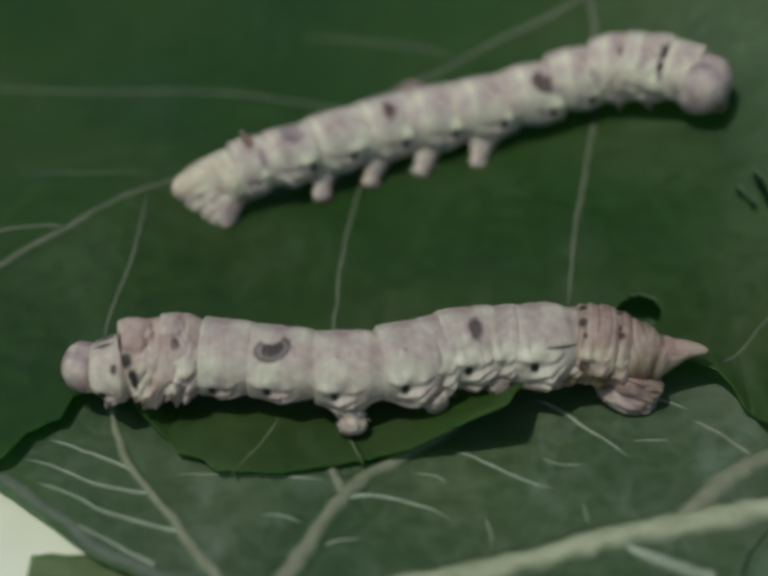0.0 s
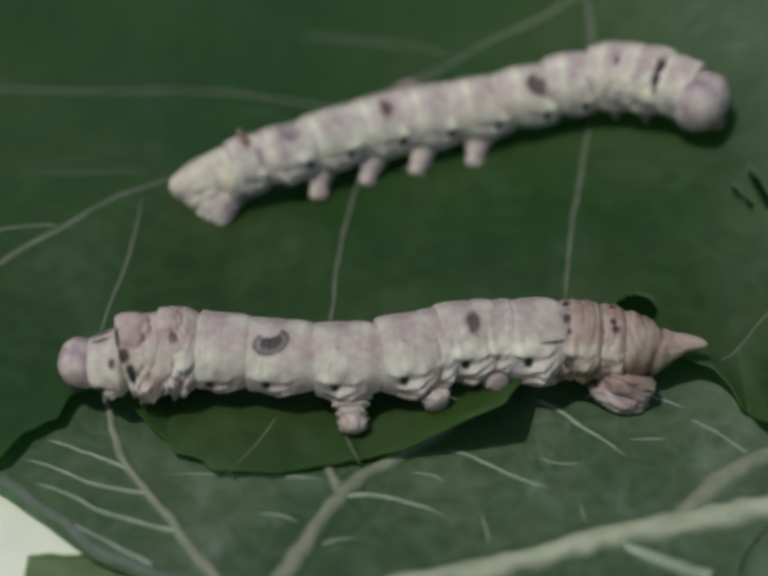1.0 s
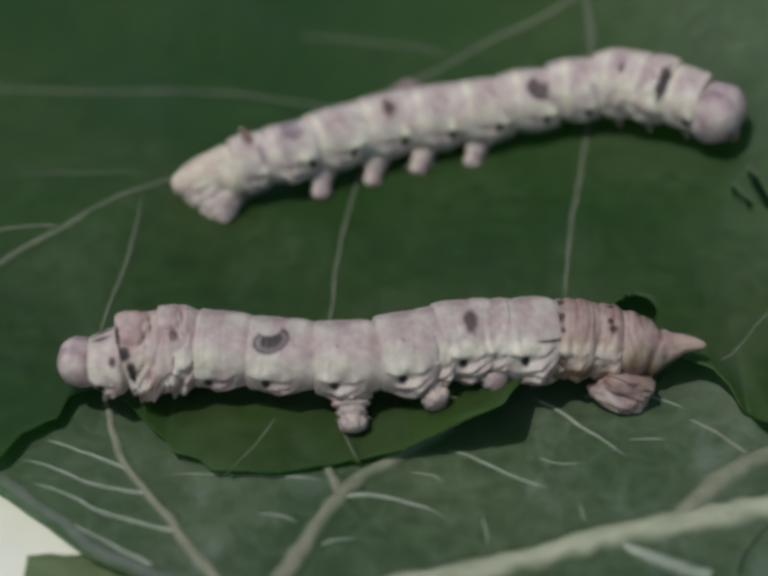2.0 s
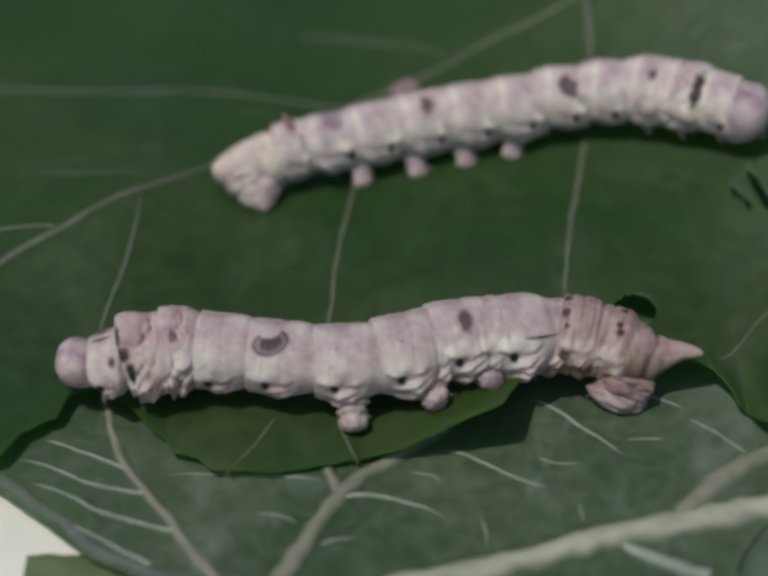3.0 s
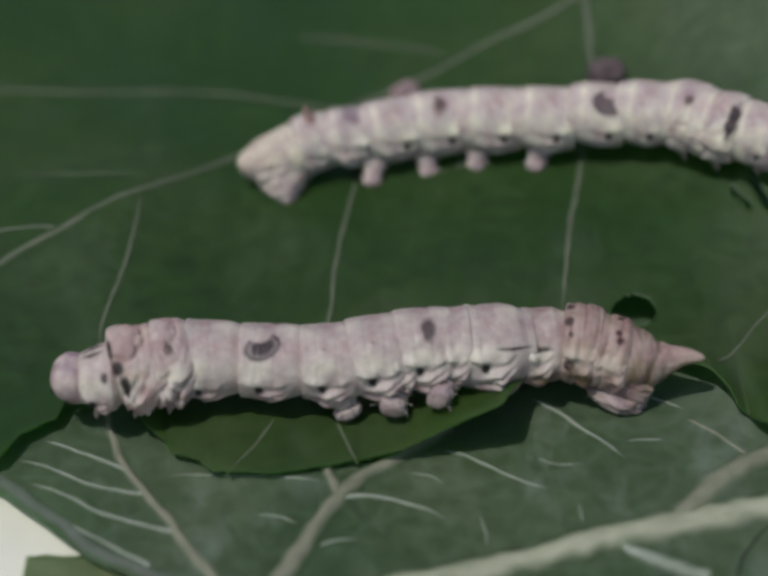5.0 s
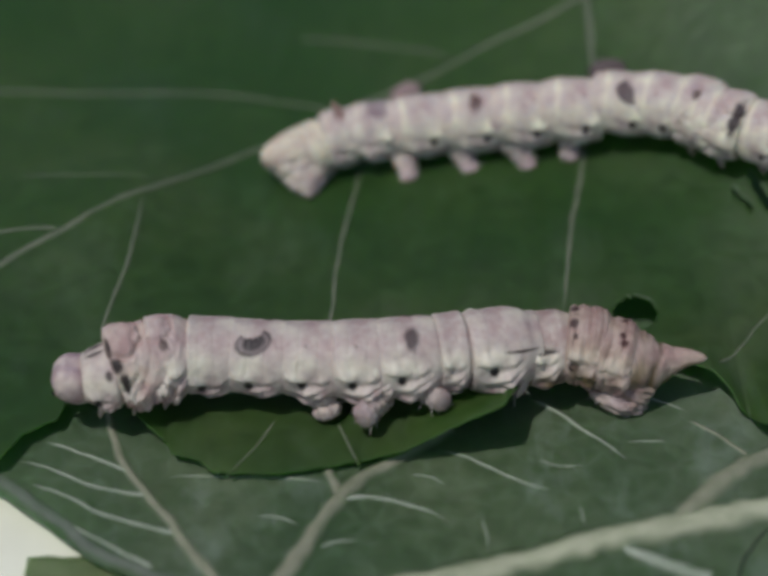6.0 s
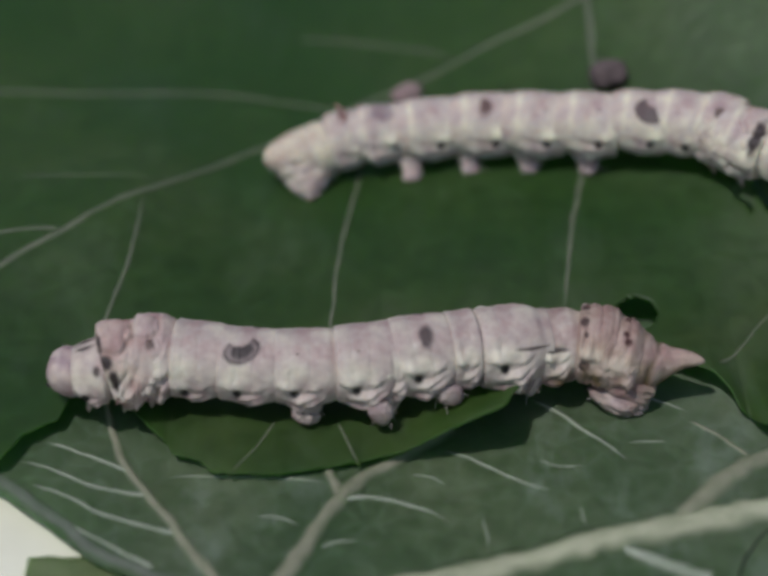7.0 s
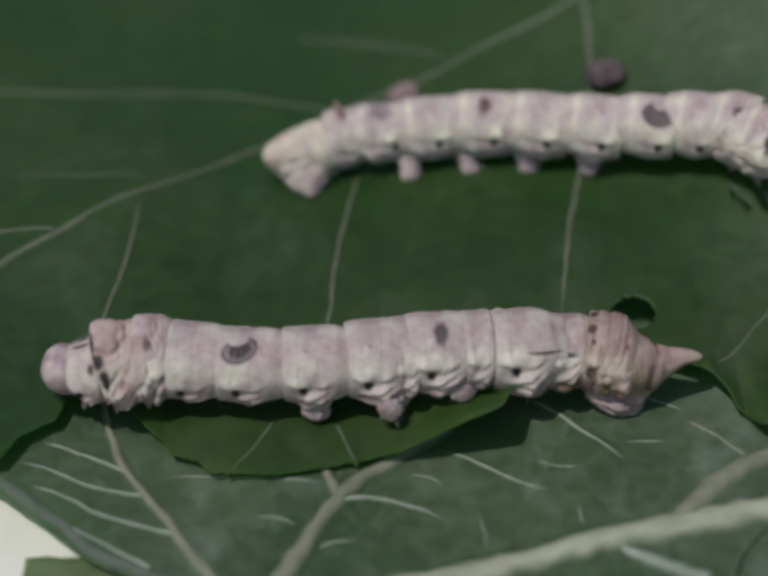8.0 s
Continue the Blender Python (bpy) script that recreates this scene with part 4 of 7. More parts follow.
def ring_looks(base, cream, dusk, rear, rear_dusk, wrinkled, grey):
    looks = {}
    if grey:
        shifts = {"T1": 0, "T2": 0, "T3": 0, "A1": 0, "A2": 8, "A3": 13, "A4": 17, "A4b": 20, "A5": 23, "A5b": 25, "A6": 27, "A6b": 27, "A7": 26, "A8": 22}
    else:
        shifts = {"T1": 0, "T2": 0, "T3": 0, "A1": 6, "A2": 10, "A3": 13, "A4": 15, "A4b": 0, "A5": 15, "A5b": 0, "A6": 17, "A6b": 0, "A7": 20, "A8": 15}
    for key in RINGS:
        marks, wr, folds, cuffs, b, d, mk = [], 0.05, 3, 0.3 if grey else 0.85, base, dusk, BROWN
        legged = key in ("A3", "A4", "A5", "A6")
        extra = {"pads": (1.0 if legged else 0.6) * (1.0 if grey else 0.5), "lobe": 0.25 if legged and grey else 0.0 if grey else 0.3, "narrow": 0.14}
        if key == "T1":
            extra["cone"] = 2.0
            marks, mk = ([("stain", 0.3, 0, 1.3, 0.5), ("stain", -0.95, 50, 0.42, 0.6)] if grey else []), BLACKISH
        if key == "T2":
            # on the grey worm the thin third mark paints the front crease's shade
            marks, mk, wr = ([("spot_or_shade", 1.25, 45, 0.50, 0.85), ("spot_or_shade", 0.95, 70, 0.42, 1.25), ("spot_or_shade", 1.5, 18, 0.15, 1.3)] if grey else [("spot_or_shade", 1.35, 42, 0.68, 2.5)]), BLACKISH if grey else (0.055, 0.042, 0.044), wrinkled
            extra = {"lip": True, "pads": 0.5, "lean": wrinkled * 1.0, "knobs": [(0.6, 8, 1.75, 0.50)] if grey else [(0.77, 14, 1.7, 0.35)], "flush": -1}
            if grey:
                wr, extra["swept"] = 0.28, 0.62
                b, d = (0.56, 0.445, 0.415), (0.40, 0.285, 0.27)
        if key == "A1" and grey:
            extra["flush"] = 1
        if key == "T3":
            marks, wr = [("stain", 0.0, 30, 0.6, 0.75)], wrinkled
            if grey:
                wr, extra["swept"], extra["flush"] = 0.28, 0.62, 1
                b, d = (0.55, 0.455, 0.44), (0.40, 0.295, 0.29)
                extra["knobs"] = [(0.7, 4, 1.5, 0.42)]
        if key == "A2":
            marks, mk = ([("crescent", 0.3, 26, 1.85, 1.45)], (0.035, 0.026, 0.028)) if grey else ([("heart", 0.3, 32, 2.0, 1.65)], (0.060, 0.042, 0.042))
        if key in ("A3", "A4"):
            marks = [("spot_or_shade", 0.3, 30, 0.16, 0.16)]
        if key == "A5":
            marks, mk = [("stain", -0.5, 22, 0.80, 1.6)], (0.045, 0.03, 0.035) if grey else (0.10, 0.052, 0.046)
        if key == "A6" and grey:
            # thin dark line: the fold's shadow put into the colour
            marks, mk = [("spot_or_shade", -2.2, 54, 1.9, 0.16)], BLACKISH
        if key == "A6b":
            # groove in the shape, its shadow painted as a dark streak along it
            extra, folds, marks, mk = {"pads": 0.8, "groove": True, "narrow": 0.12}, 3, [("spot_or_shade", 0.5, 55, 1.7, 0.28), ("shade_smear", -0.6, 104, 1.6, 1.6)], BLACKISH
            b, d = blend(base, rear, 0.35), blend(dusk, rear_dusk, 0.4)
        if key in ("A4b", "A5b"):
            extra = {"pads": 0.7, "narrow": 0.3}
        if key == "A7":
            b, d, folds, wr = rear, rear_dusk, 3, 0.14
            extra = {"pads": 0.6, "deep": 1.0, "cone": 0.0, "narrow": 0.28, "waves": 0.08 if grey else 0.03}
            if grey:
                extra["flush"] = 1
            marks, mk = ([("spot_or_shade", 2.0, 16, 0.52, 0.60), ("spot_or_shade", 1.7, 36, 0.26, 0.36), ("stain", 1.9, -8, 0.7, 0.8), ("stain", 1.6, 80, 0.5, 0.6), ("shade_smear", 0.0, 100, 2.4, 1.5)] if grey else [("stain", 0.4, 14, 1.6, 1.2)]), (0.075, 0.045, 0.042) if grey else (0.30, 0.25, 0.28)
        if key == "A8":
            b, d, folds, wr = rear, rear_dusk, 3, 0.14
            extra = {"pads": 0.5, "deep": 1.0, "cone": 3.0, "narrow": 0.4, "waves": 0.115 if grey else 0.03}
            if grey:
                extra["flush"] = 1
            marks, mk = ([("spot_or_shade", 0.50, 16, 0.34, 0.40), ("spot_or_shade", 0.25, 28, 0.46, 0.40), ("shade_smear", -1.6, 88, 0.7, 2.2)] if grey else [("stain", 1.2, 40, 0.8, 1.4)]), (0.085, 0.040, 0.034) if grey else (0.36, 0.30, 0.32)
        extra["low_shift"] = shifts[key]
        looks[key] = (b, cream if key not in ("A7", "A8") else blend(b, cream, 0.5), d, mk, marks, wr, folds, cuffs, extra)
    return looks


grey_worm = silkworm(
    "plump pinkish grey silkworm with dark spots, on leaf edge", SKIN_GREY, GREY_SIZES,
    ring_looks(ROSE, CREAM, LILAC, PINK, RUST, 0.75, True), None, GREY_LEGS, GREY_HEAD, GREY_TAIL,
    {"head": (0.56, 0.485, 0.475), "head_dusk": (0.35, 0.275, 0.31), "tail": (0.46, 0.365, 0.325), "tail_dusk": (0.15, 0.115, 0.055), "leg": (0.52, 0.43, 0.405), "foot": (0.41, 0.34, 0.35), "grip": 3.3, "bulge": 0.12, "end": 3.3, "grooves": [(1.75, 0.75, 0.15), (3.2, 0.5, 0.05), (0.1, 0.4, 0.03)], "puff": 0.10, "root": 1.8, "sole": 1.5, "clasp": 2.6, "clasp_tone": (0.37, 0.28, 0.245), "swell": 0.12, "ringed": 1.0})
cream_worm = silkworm(
    "pale creamy silkworm crawling over the green leaf", SKIN_CREAM, CREAM_SIZES,
    ring_looks((0.625, 0.565, 0.53), (0.75, 0.72, 0.60), (0.50, 0.43, 0.445), (0.63, 0.575, 0.53), (0.50, 0.435, 0.44), 0.22, False),
    ("A8", (0.2, 0, 3.0), (-0.7, 0, 5.3), 0.9), CREAM_LEGS, CREAM_HEAD, CREAM_TAIL,
    {"head": (0.56, 0.48, 0.48), "head_dusk": (0.38, 0.31, 0.34), "tail": (0.70, 0.65, 0.53), "tail_dusk": (0.60, 0.53, 0.48),
     "horn": (0.50, 0.36, 0.32), "horn_root": (0.50, 0.36, 0.32), "leg": (0.62, 0.55, 0.51), "foot": (0.58, 0.49, 0.48), "grip": 1.0, "bulge": 0.0, "end": 3.5, "grooves": [(0.2, 0.3, 0.04)], "puff": 0.035, "root": 1.75, "sole": 1.25, "clasp": 3.5, "clasp_tone": (0.64, 0.59, 0.51), "swell": 0.03, "ringed": 0.6})


# ---------------------------------------------------------------- movement
def at(x, y, z, rx, ry, rz):
    """A pose in millimetres and degrees."""
    return pose(x / 1000, y / 1000, z / 1000, rx, ry, rz)


def motions():
    walk(grey_worm["base"], [(0, at(1.74, -17.35, 0, 0, 0, 0)), (0.5, at(1.87, -16.79, 0, 0, 0, 0)), (1, at(2.05, -16.23, 0, 0, 0, 0)), (1.5, at(2, -15.99, 0, 0, 0, 0)), (1.7, at(2, -16, 0, 0, 0, 0)), (2.8, at(1.82, -16, 0, 0, 0, 0)), (3, at(1.77, -16.24, 0, 0, 0, 0)), (3.5, at(1.07, -16.66, 0, 0, 0, 0)), (4, at(0.89, -16.48, 0, 0, 0, 0)), (4.5, at(0.22, -16.37, 0, 0, 0, 0)), (4.7, at(-0.21, -16.36, 0, 0, 0, 0)), (5.8, at(-2.29, -16.55, 0, 0, 0, 0)), (6, at(-2.45, -16.78, 0, 0, 0, 0)), (6.5, at(-3.18, -17.73, 0, 0, 0, 0)), (7, at(-2.4, -17.38, 0, 0, 0, 0)), (7.5, at(-1.29, -16.96, 0, 0, 0, 0)), (8, at(-1.01, -16.67, 0, 0, 0, 0))])
    walk(grey_worm["head"], [(0, at(-32.78, 0.25, 3.9, 0, 0, 166.8)), (0.5, at(-32.99, -0.14, 3.9, 0, 0, 168.7)), (1, at(-33.22, -0.27, 3.9, 0, 0, 170.9)), (1.5, at(-33.2, -0.32, 3.9, 0, 0, 172.3)), (1.7, at(-33.2, -0.32, 3.9, 0, 0, 172.3)), (2.8, at(-33.05, -0.43, 3.9, 0, 0, 175.8)), (3, at(-33.1, -0.23, 3.9, 0, 0, 174.1)), (3.5, at(-32.63, -0.35, 3.9, 0, 0, 172.8)), (4, at(-32.14, -1.41, 3.9, 0, 0, 173)), (4.5, at(-31.37, -2.22, 3.9, 0, 0, 173.6)), (4.7, at(-31.09, -2.24, 3.9, 0, 0, 172.2)), (5.8, at(-29.23, -2.06, 3.9, 0, 0, 175.3)), (6, at(-29.1, -1.78, 3.9, 0, 0, 177.9)), (6.5, at(-28.69, 0.37, 3.9, 0, 0, 174.6)), (7, at(-29.8, -0.06, 3.9, 0, 0, 171.5)), (7.5, at(-30.97, -0.59, 3.9, 0, 0, 167.8)), (8, at(-31.55, -0.34, 3.9, 0, 0, 170.3))])
    walk(grey_worm["T1"], [(0, at(-30, -0.41, 4.3, 0, 0, 179)), (0.5, at(-30.16, -0.7, 4.3, 0, 0, 179.2)), (1, at(-30.32, -0.73, 4.3, 0, 0, 180.6)), (1.5, at(-30.16, -0.73, 4.3, 0, 0, 181.4)), (1.7, at(-30.16, -0.73, 4.3, 0, 0, 181.4)), (2.8, at(-30.29, -0.63, 4.3, 0, 0, 181.7)), (3, at(-29.97, -0.55, 4.3, 0, 0, 181.5)), (3.5, at(-29.46, -0.75, 4.3, 0, 0, 181.7)), (4, at(-29.07, -1.79, 4.3, 0, 0, 182.4)), (4.5, at(-28.34, -2.56, 4.3, 0, 0, 183.9)), (4.7, at(-28.18, -2.64, 4.3, 0, 0, 183.5)), (5.8, at(-26.52, -2.28, 4.3, 0, 0, 188.4)), (6, at(-26.24, -1.88, 4.3, 0, 0, 189.5)), (6.5, at(-26.01, 0.12, 4.3, 0, 0, 187.1)), (7, at(-27.41, -0.42, 4.3, 0, 0, 183.2)), (7.5, at(-28.48, -1.13, 4.3, 0, 0, 178.2)), (8, at(-29, -0.77, 4.3, 0, 0, 179.3))])
    walk(grey_worm["T2"], [(0, at(-26.52, 0.15, 4.7, 0, 0, 188.6)), (0.5, at(-26.66, -0.22, 4.7, 0, 0, 188.2)), (1, at(-26.85, -0.21, 4.7, 0, 0, 189.4)), (1.5, at(-26.72, -0.19, 4.7, 0, 0, 190.4)), (1.7, at(-26.72, -0.19, 4.7, 0, 0, 190.4)), (2.8, at(-26.7, -0.27, 4.7, 0, 0, 188.5)), (3, at(-26.43, -0.09, 4.7, 0, 0, 189.3)), (3.5, at(-25.99, -0.17, 4.7, 0, 0, 190)), (4, at(-25.69, -1.15, 4.7, 0, 0, 190.4)), (4.5, at(-25.08, -1.77, 4.7, 0, 0, 190.6)), (4.7, at(-24.79, -1.83, 4.7, 0, 0, 191.4)), (5.8, at(-23.46, -1.17, 4.7, 0, 0, 197.4)), (6, at(-23.3, -0.79, 4.7, 0, 0, 197.7)), (6.5, at(-22.84, 1.12, 4.7, 0, 0, 196.1)), (7, at(-24.2, 0.25, 4.7, 0, 0, 192.1)), (7.5, at(-25.43, -0.79, 4.7, 0, 0, 188.7)), (8, at(-25.99, -0.42, 4.7, 0, 0, 188))])
    walk(grey_worm["T3"], [(0, at(-23.14, 0.84, 4.7, 0, 0, 184.3)), (0.5, at(-23.19, 0.5, 4.7, 0, 0, 184.6)), (1, at(-23.42, 0.61, 4.7, 0, 0, 185.1)), (1.5, at(-23.34, 0.74, 4.7, 0, 0, 185.6)), (1.7, at(-23.34, 0.74, 4.7, 0, 0, 185.6)), (2.8, at(-23.06, 0.62, 4.7, 0, 0, 184.8)), (3, at(-23.02, 0.78, 4.7, 0, 0, 184.3)), (3.5, at(-22.53, 0.69, 4.7, 0, 0, 184.5)), (4, at(-22.19, -0.35, 4.7, 0, 0, 185.9)), (4.5, at(-21.5, -1.12, 4.7, 0, 0, 186.3)), (4.7, at(-21.23, -1.09, 4.7, 0, 0, 188.9)), (5.8, at(-20.04, 0, 4.7, 0, 0, 190.6)), (6, at(-20, 0.31, 4.7, 0, 0, 191.3)), (6.5, at(-19.87, 2.14, 4.7, 0, 0, 187.4)), (7, at(-21.23, 1.14, 4.7, 0, 0, 184.3)), (7.5, at(-22.19, 0.04, 4.7, 0, 0, 184.9)), (8, at(-22.59, 0.32, 4.7, 0, 0, 183.1))])
    walk(grey_worm["A1"], [(0, at(-18.63, 0.79, 4.7, 0, 0, 175.9)), (0.5, at(-18.79, 0.47, 4.7, 0, 0, 176.4)), (1, at(-18.95, 0.55, 4.7, 0, 0, 176.4)), (1.5, at(-18.95, 0.64, 4.7, 0, 0, 176)), (1.7, at(-18.95, 0.64, 4.7, 0, 0, 176)), (2.8, at(-18.82, 0.46, 4.7, 0, 0, 176.3)), (3, at(-18.62, 0.57, 4.7, 0, 0, 175)), (3.5, at(-18.3, 0.49, 4.7, 0, 0, 175.3)), (4, at(-17.82, -0.26, 4.7, 0, 0, 176.7)), (4.5, at(-16.89, -0.81, 4.7, 0, 0, 178.8)), (4.7, at(-17.6, -0.63, 4.7, 0, 0, 180.6)), (5.8, at(-15.48, 0.36, 4.7, 0, 0, 180.3)), (6, at(-15.5, 0.82, 4.7, 0, 0, 181.1)), (6.5, at(-15.51, 2.1, 4.7, 0, 0, 175.3)), (7, at(-16.9, 0.82, 4.7, 0, 0, 174.7)), (7.5, at(-17.89, -0.09, 4.7, 0, 0, 177.3)), (8, at(-18.52, 0.01, 4.7, 0, 0, 175.7))])
    walk(grey_worm["A2"], [(0, at(-12.72, -0.04, 4.7, 0, 0, 173.6)), (0.5, at(-12.8, -0.29, 4.7, 0, 0, 175)), (1, at(-12.9, -0.21, 4.7, 0, 0, 175)), (1.5, at(-12.81, -0.19, 4.7, 0, 0, 174.7)), (1.7, at(-12.81, -0.19, 4.7, 0, 0, 174.7)), (2.8, at(-12.51, -0.24, 4.7, 0, 0, 175.4)), (3, at(-12.49, -0.33, 4.7, 0, 0, 173.9)), (3.5, at(-12.15, -0.34, 4.7, 0, 0, 174.6)), (4, at(-11.84, -1.15, 4.7, 0, 0, 176.6)), (4.5, at(-11.07, -1.5, 4.7, 0, 0, 179)), (4.7, at(-10.95, -1.14, 4.7, 0, 0, 179.3)), (5.8, at(-10.16, 0.08, 4.7, 0, 0, 176.9)), (6, at(-10.2, 0.58, 4.7, 0, 0, 176.4)), (6.5, at(-10.09, 1.19, 4.7, 0, 0, 171)), (7, at(-11.34, 0.01, 4.7, 0, 0, 175.2)), (7.5, at(-12.31, -0.62, 4.7, 0, 0, 178.5)), (8, at(-12.79, -0.61, 4.7, 0, 0, 177.9))])
    walk(grey_worm["A3"], [(0, at(-6.37, -0.82, 4.7, 0, 0, 180.5)), (0.5, at(-6.26, -0.83, 4.7, 0, 0, 181.5)), (1, at(-6.39, -0.72, 4.7, 0, 0, 181.1)), (1.5, at(-6.29, -0.71, 4.7, 0, 0, 181)), (1.7, at(-6.29, -0.71, 4.7, 0, 0, 181)), (2.8, at(-6.06, -0.73, 4.7, 0, 0, 181.4)), (3, at(-6.02, -0.98, 4.7, 0, 0, 181.8)), (3.5, at(-5.76, -0.9, 4.7, 0, 0, 181.9)), (4, at(-5.46, -1.22, 4.7, 0, 0, 185.6)), (4.5, at(-4.81, -1.23, 4.7, 0, 0, 187.6)), (4.7, at(-4.68, -0.97, 4.7, 0, 0, 185.9)), (5.8, at(-4.8, -0.10, 4.7, 0, 0, 180.4)), (6, at(-4.95, 0.33, 4.7, 0, 0, 177.9)), (6.5, at(-5.39, 0.37, 4.7, 0, 0, 173.7)), (7, at(-5.9, -0.18, 4.7, 0, 0, 179.9)), (7.5, at(-6.2, -0.43, 4.7, 0, 0, 182.7)), (8, at(-6.31, -0.48, 4.7, 0, 0, 182.5))])
    walk(grey_worm["A4"], [(0, at(0, 0, 4.92, 0, 0, 190.4)), (0.5, at(0, 0, 4.92, 0, 0, 190.3)), (1, at(0, 0, 4.92, 0, 0, 189.3)), (1.5, at(0, 0, 4.92, 0, 0, 189.1)), (1.7, at(0, 0, 4.92, 0, 0, 189.1)), (2.8, at(0, 0, 4.92, 0, 0, 190.1)), (3, at(0, 0, 4.92, 0, 0, 192.1)), (3.5, at(0, 0, 4.92, 0, 0, 192.3)), (4, at(0, 0, 4.92, 0, 0, 195.9)), (4.5, at(0, 0, 4.92, 0, 0, 195.5)), (4.7, at(0, 0, 4.92, 0, 0, 192.4)), (5.8, at(0, 0, 4.92, 0, 0, 183.6)), (6, at(0, 0, 4.92, 0, 0, 180.3)), (6.5, at(0, 0, 4.92, 0, 0, 180.6)), (7, at(0, 0, 4.92, 0, 0, 184.9)), (7.5, at(0, 0, 4.92, 0, 0, 185.4)), (8, at(0, 0, 4.92, 0, 0, 185.4))])
    walk(grey_worm["A4b"], [(0, at(3.16, 1, 4.92, 0, 0, 196.4)), (0.5, at(3.16, 0.94, 4.92, 0, 0, 195.4)), (1, at(3.1, 0.87, 4.92, 0, 0, 194.5)), (1.5, at(3.09, 0.85, 4.92, 0, 0, 194.2)), (1.7, at(3.09, 0.85, 4.92, 0, 0, 194.2)), (2.8, at(2.83, 0.9, 4.92, 0, 0, 196.4)), (3, at(2.87, 1, 4.92, 0, 0, 198)), (3.5, at(2.67, 0.99, 4.92, 0, 0, 199.3)), (4, at(2.46, 1.08, 4.92, 0, 0, 202.4)), (4.5, at(2.46, 0.85, 4.92, 0, 0, 198.1)), (4.7, at(2.46, 0.66, 4.92, 0, 0, 194.1)), (5.8, at(2.29, 0.15, 4.92, 0, 0, 184)), (6, at(2.3, 0.08, 4.92, 0, 0, 182.3)), (6.5, at(2.84, 0.44, 4.92, 0, 0, 188.1)), (7, at(2.92, 0.55, 4.92, 0, 0, 190.1)), (7.5, at(3.03, 0.43, 4.92, 0, 0, 187.7)), (8, at(3.17, 0.43, 4.92, 0, 0, 187.2))])
    walk(grey_worm["A5"], [(0, at(6.34, 2.02, 5.08, 0, 0, 191.8)), (0.5, at(6.35, 1.89, 5.08, 0, 0, 191)), (1, at(6.21, 1.75, 5.08, 0, 0, 190.1)), (1.5, at(6.21, 1.7, 5.08, 0, 0, 189.7)), (1.7, at(6.21, 1.7, 5.08, 0, 0, 189.7)), (2.8, at(5.69, 1.8, 5.08, 0, 0, 193.1)), (3, at(5.76, 2, 5.08, 0, 0, 194.2)), (3.5, at(5.35, 2, 5.08, 0, 0, 196.5)), (4, at(4.95, 2.18, 5.08, 0, 0, 197.4)), (4.5, at(4.94, 1.71, 5.08, 0, 0, 192.1)), (4.7, at(4.94, 1.32, 5.08, 0, 0, 188.5)), (5.8, at(4.59, 0.29, 5.08, 0, 0, 186.3)), (6, at(4.59, 0.16, 5.08, 0, 0, 186.8)), (6.5, at(5.69, 0.88, 5.08, 0, 0, 190.8)), (7, at(5.86, 1.11, 5.08, 0, 0, 190.6)), (7.5, at(6.08, 0.87, 5.08, 0, 0, 187.1)), (8, at(6.34, 0.85, 5.08, 0, 0, 185.9))])
    walk(grey_worm["A5b"], [(0, at(9.76, 2.38, 5.08, 0, 0, 187)), (0.5, at(9.69, 2.21, 5.08, 0, 0, 186.6)), (1, at(9.43, 2, 5.08, 0, 0, 185.6)), (1.5, at(9.38, 1.92, 5.08, 0, 0, 185.3)), (1.7, at(9.38, 1.92, 5.08, 0, 0, 185.3)), (2.8, at(8.72, 2.27, 5.08, 0, 0, 189.3)), (3, at(8.67, 2.47, 5.08, 0, 0, 189.9)), (3.5, at(8.25, 2.65, 5.08, 0, 0, 193)), (4, at(7.87, 2.77, 5.08, 0, 0, 191.8)), (4.5, at(7.94, 2.02, 5.08, 0, 0, 186.7)), (4.7, at(7.99, 1.47, 5.08, 0, 0, 183.9)), (5.8, at(9.02, 0.9, 5.08, 0, 0, 187.9)), (6, at(9.09, 0.91, 5.08, 0, 0, 189.4)), (6.5, at(10.11, 1.84, 5.08, 0, 0, 192.2)), (7, at(10.22, 1.92, 5.08, 0, 0, 190.6)), (7.5, at(10.34, 1.34, 5.08, 0, 0, 186.5)), (8, at(10.61, 1.19, 5.08, 0, 0, 184.8))])
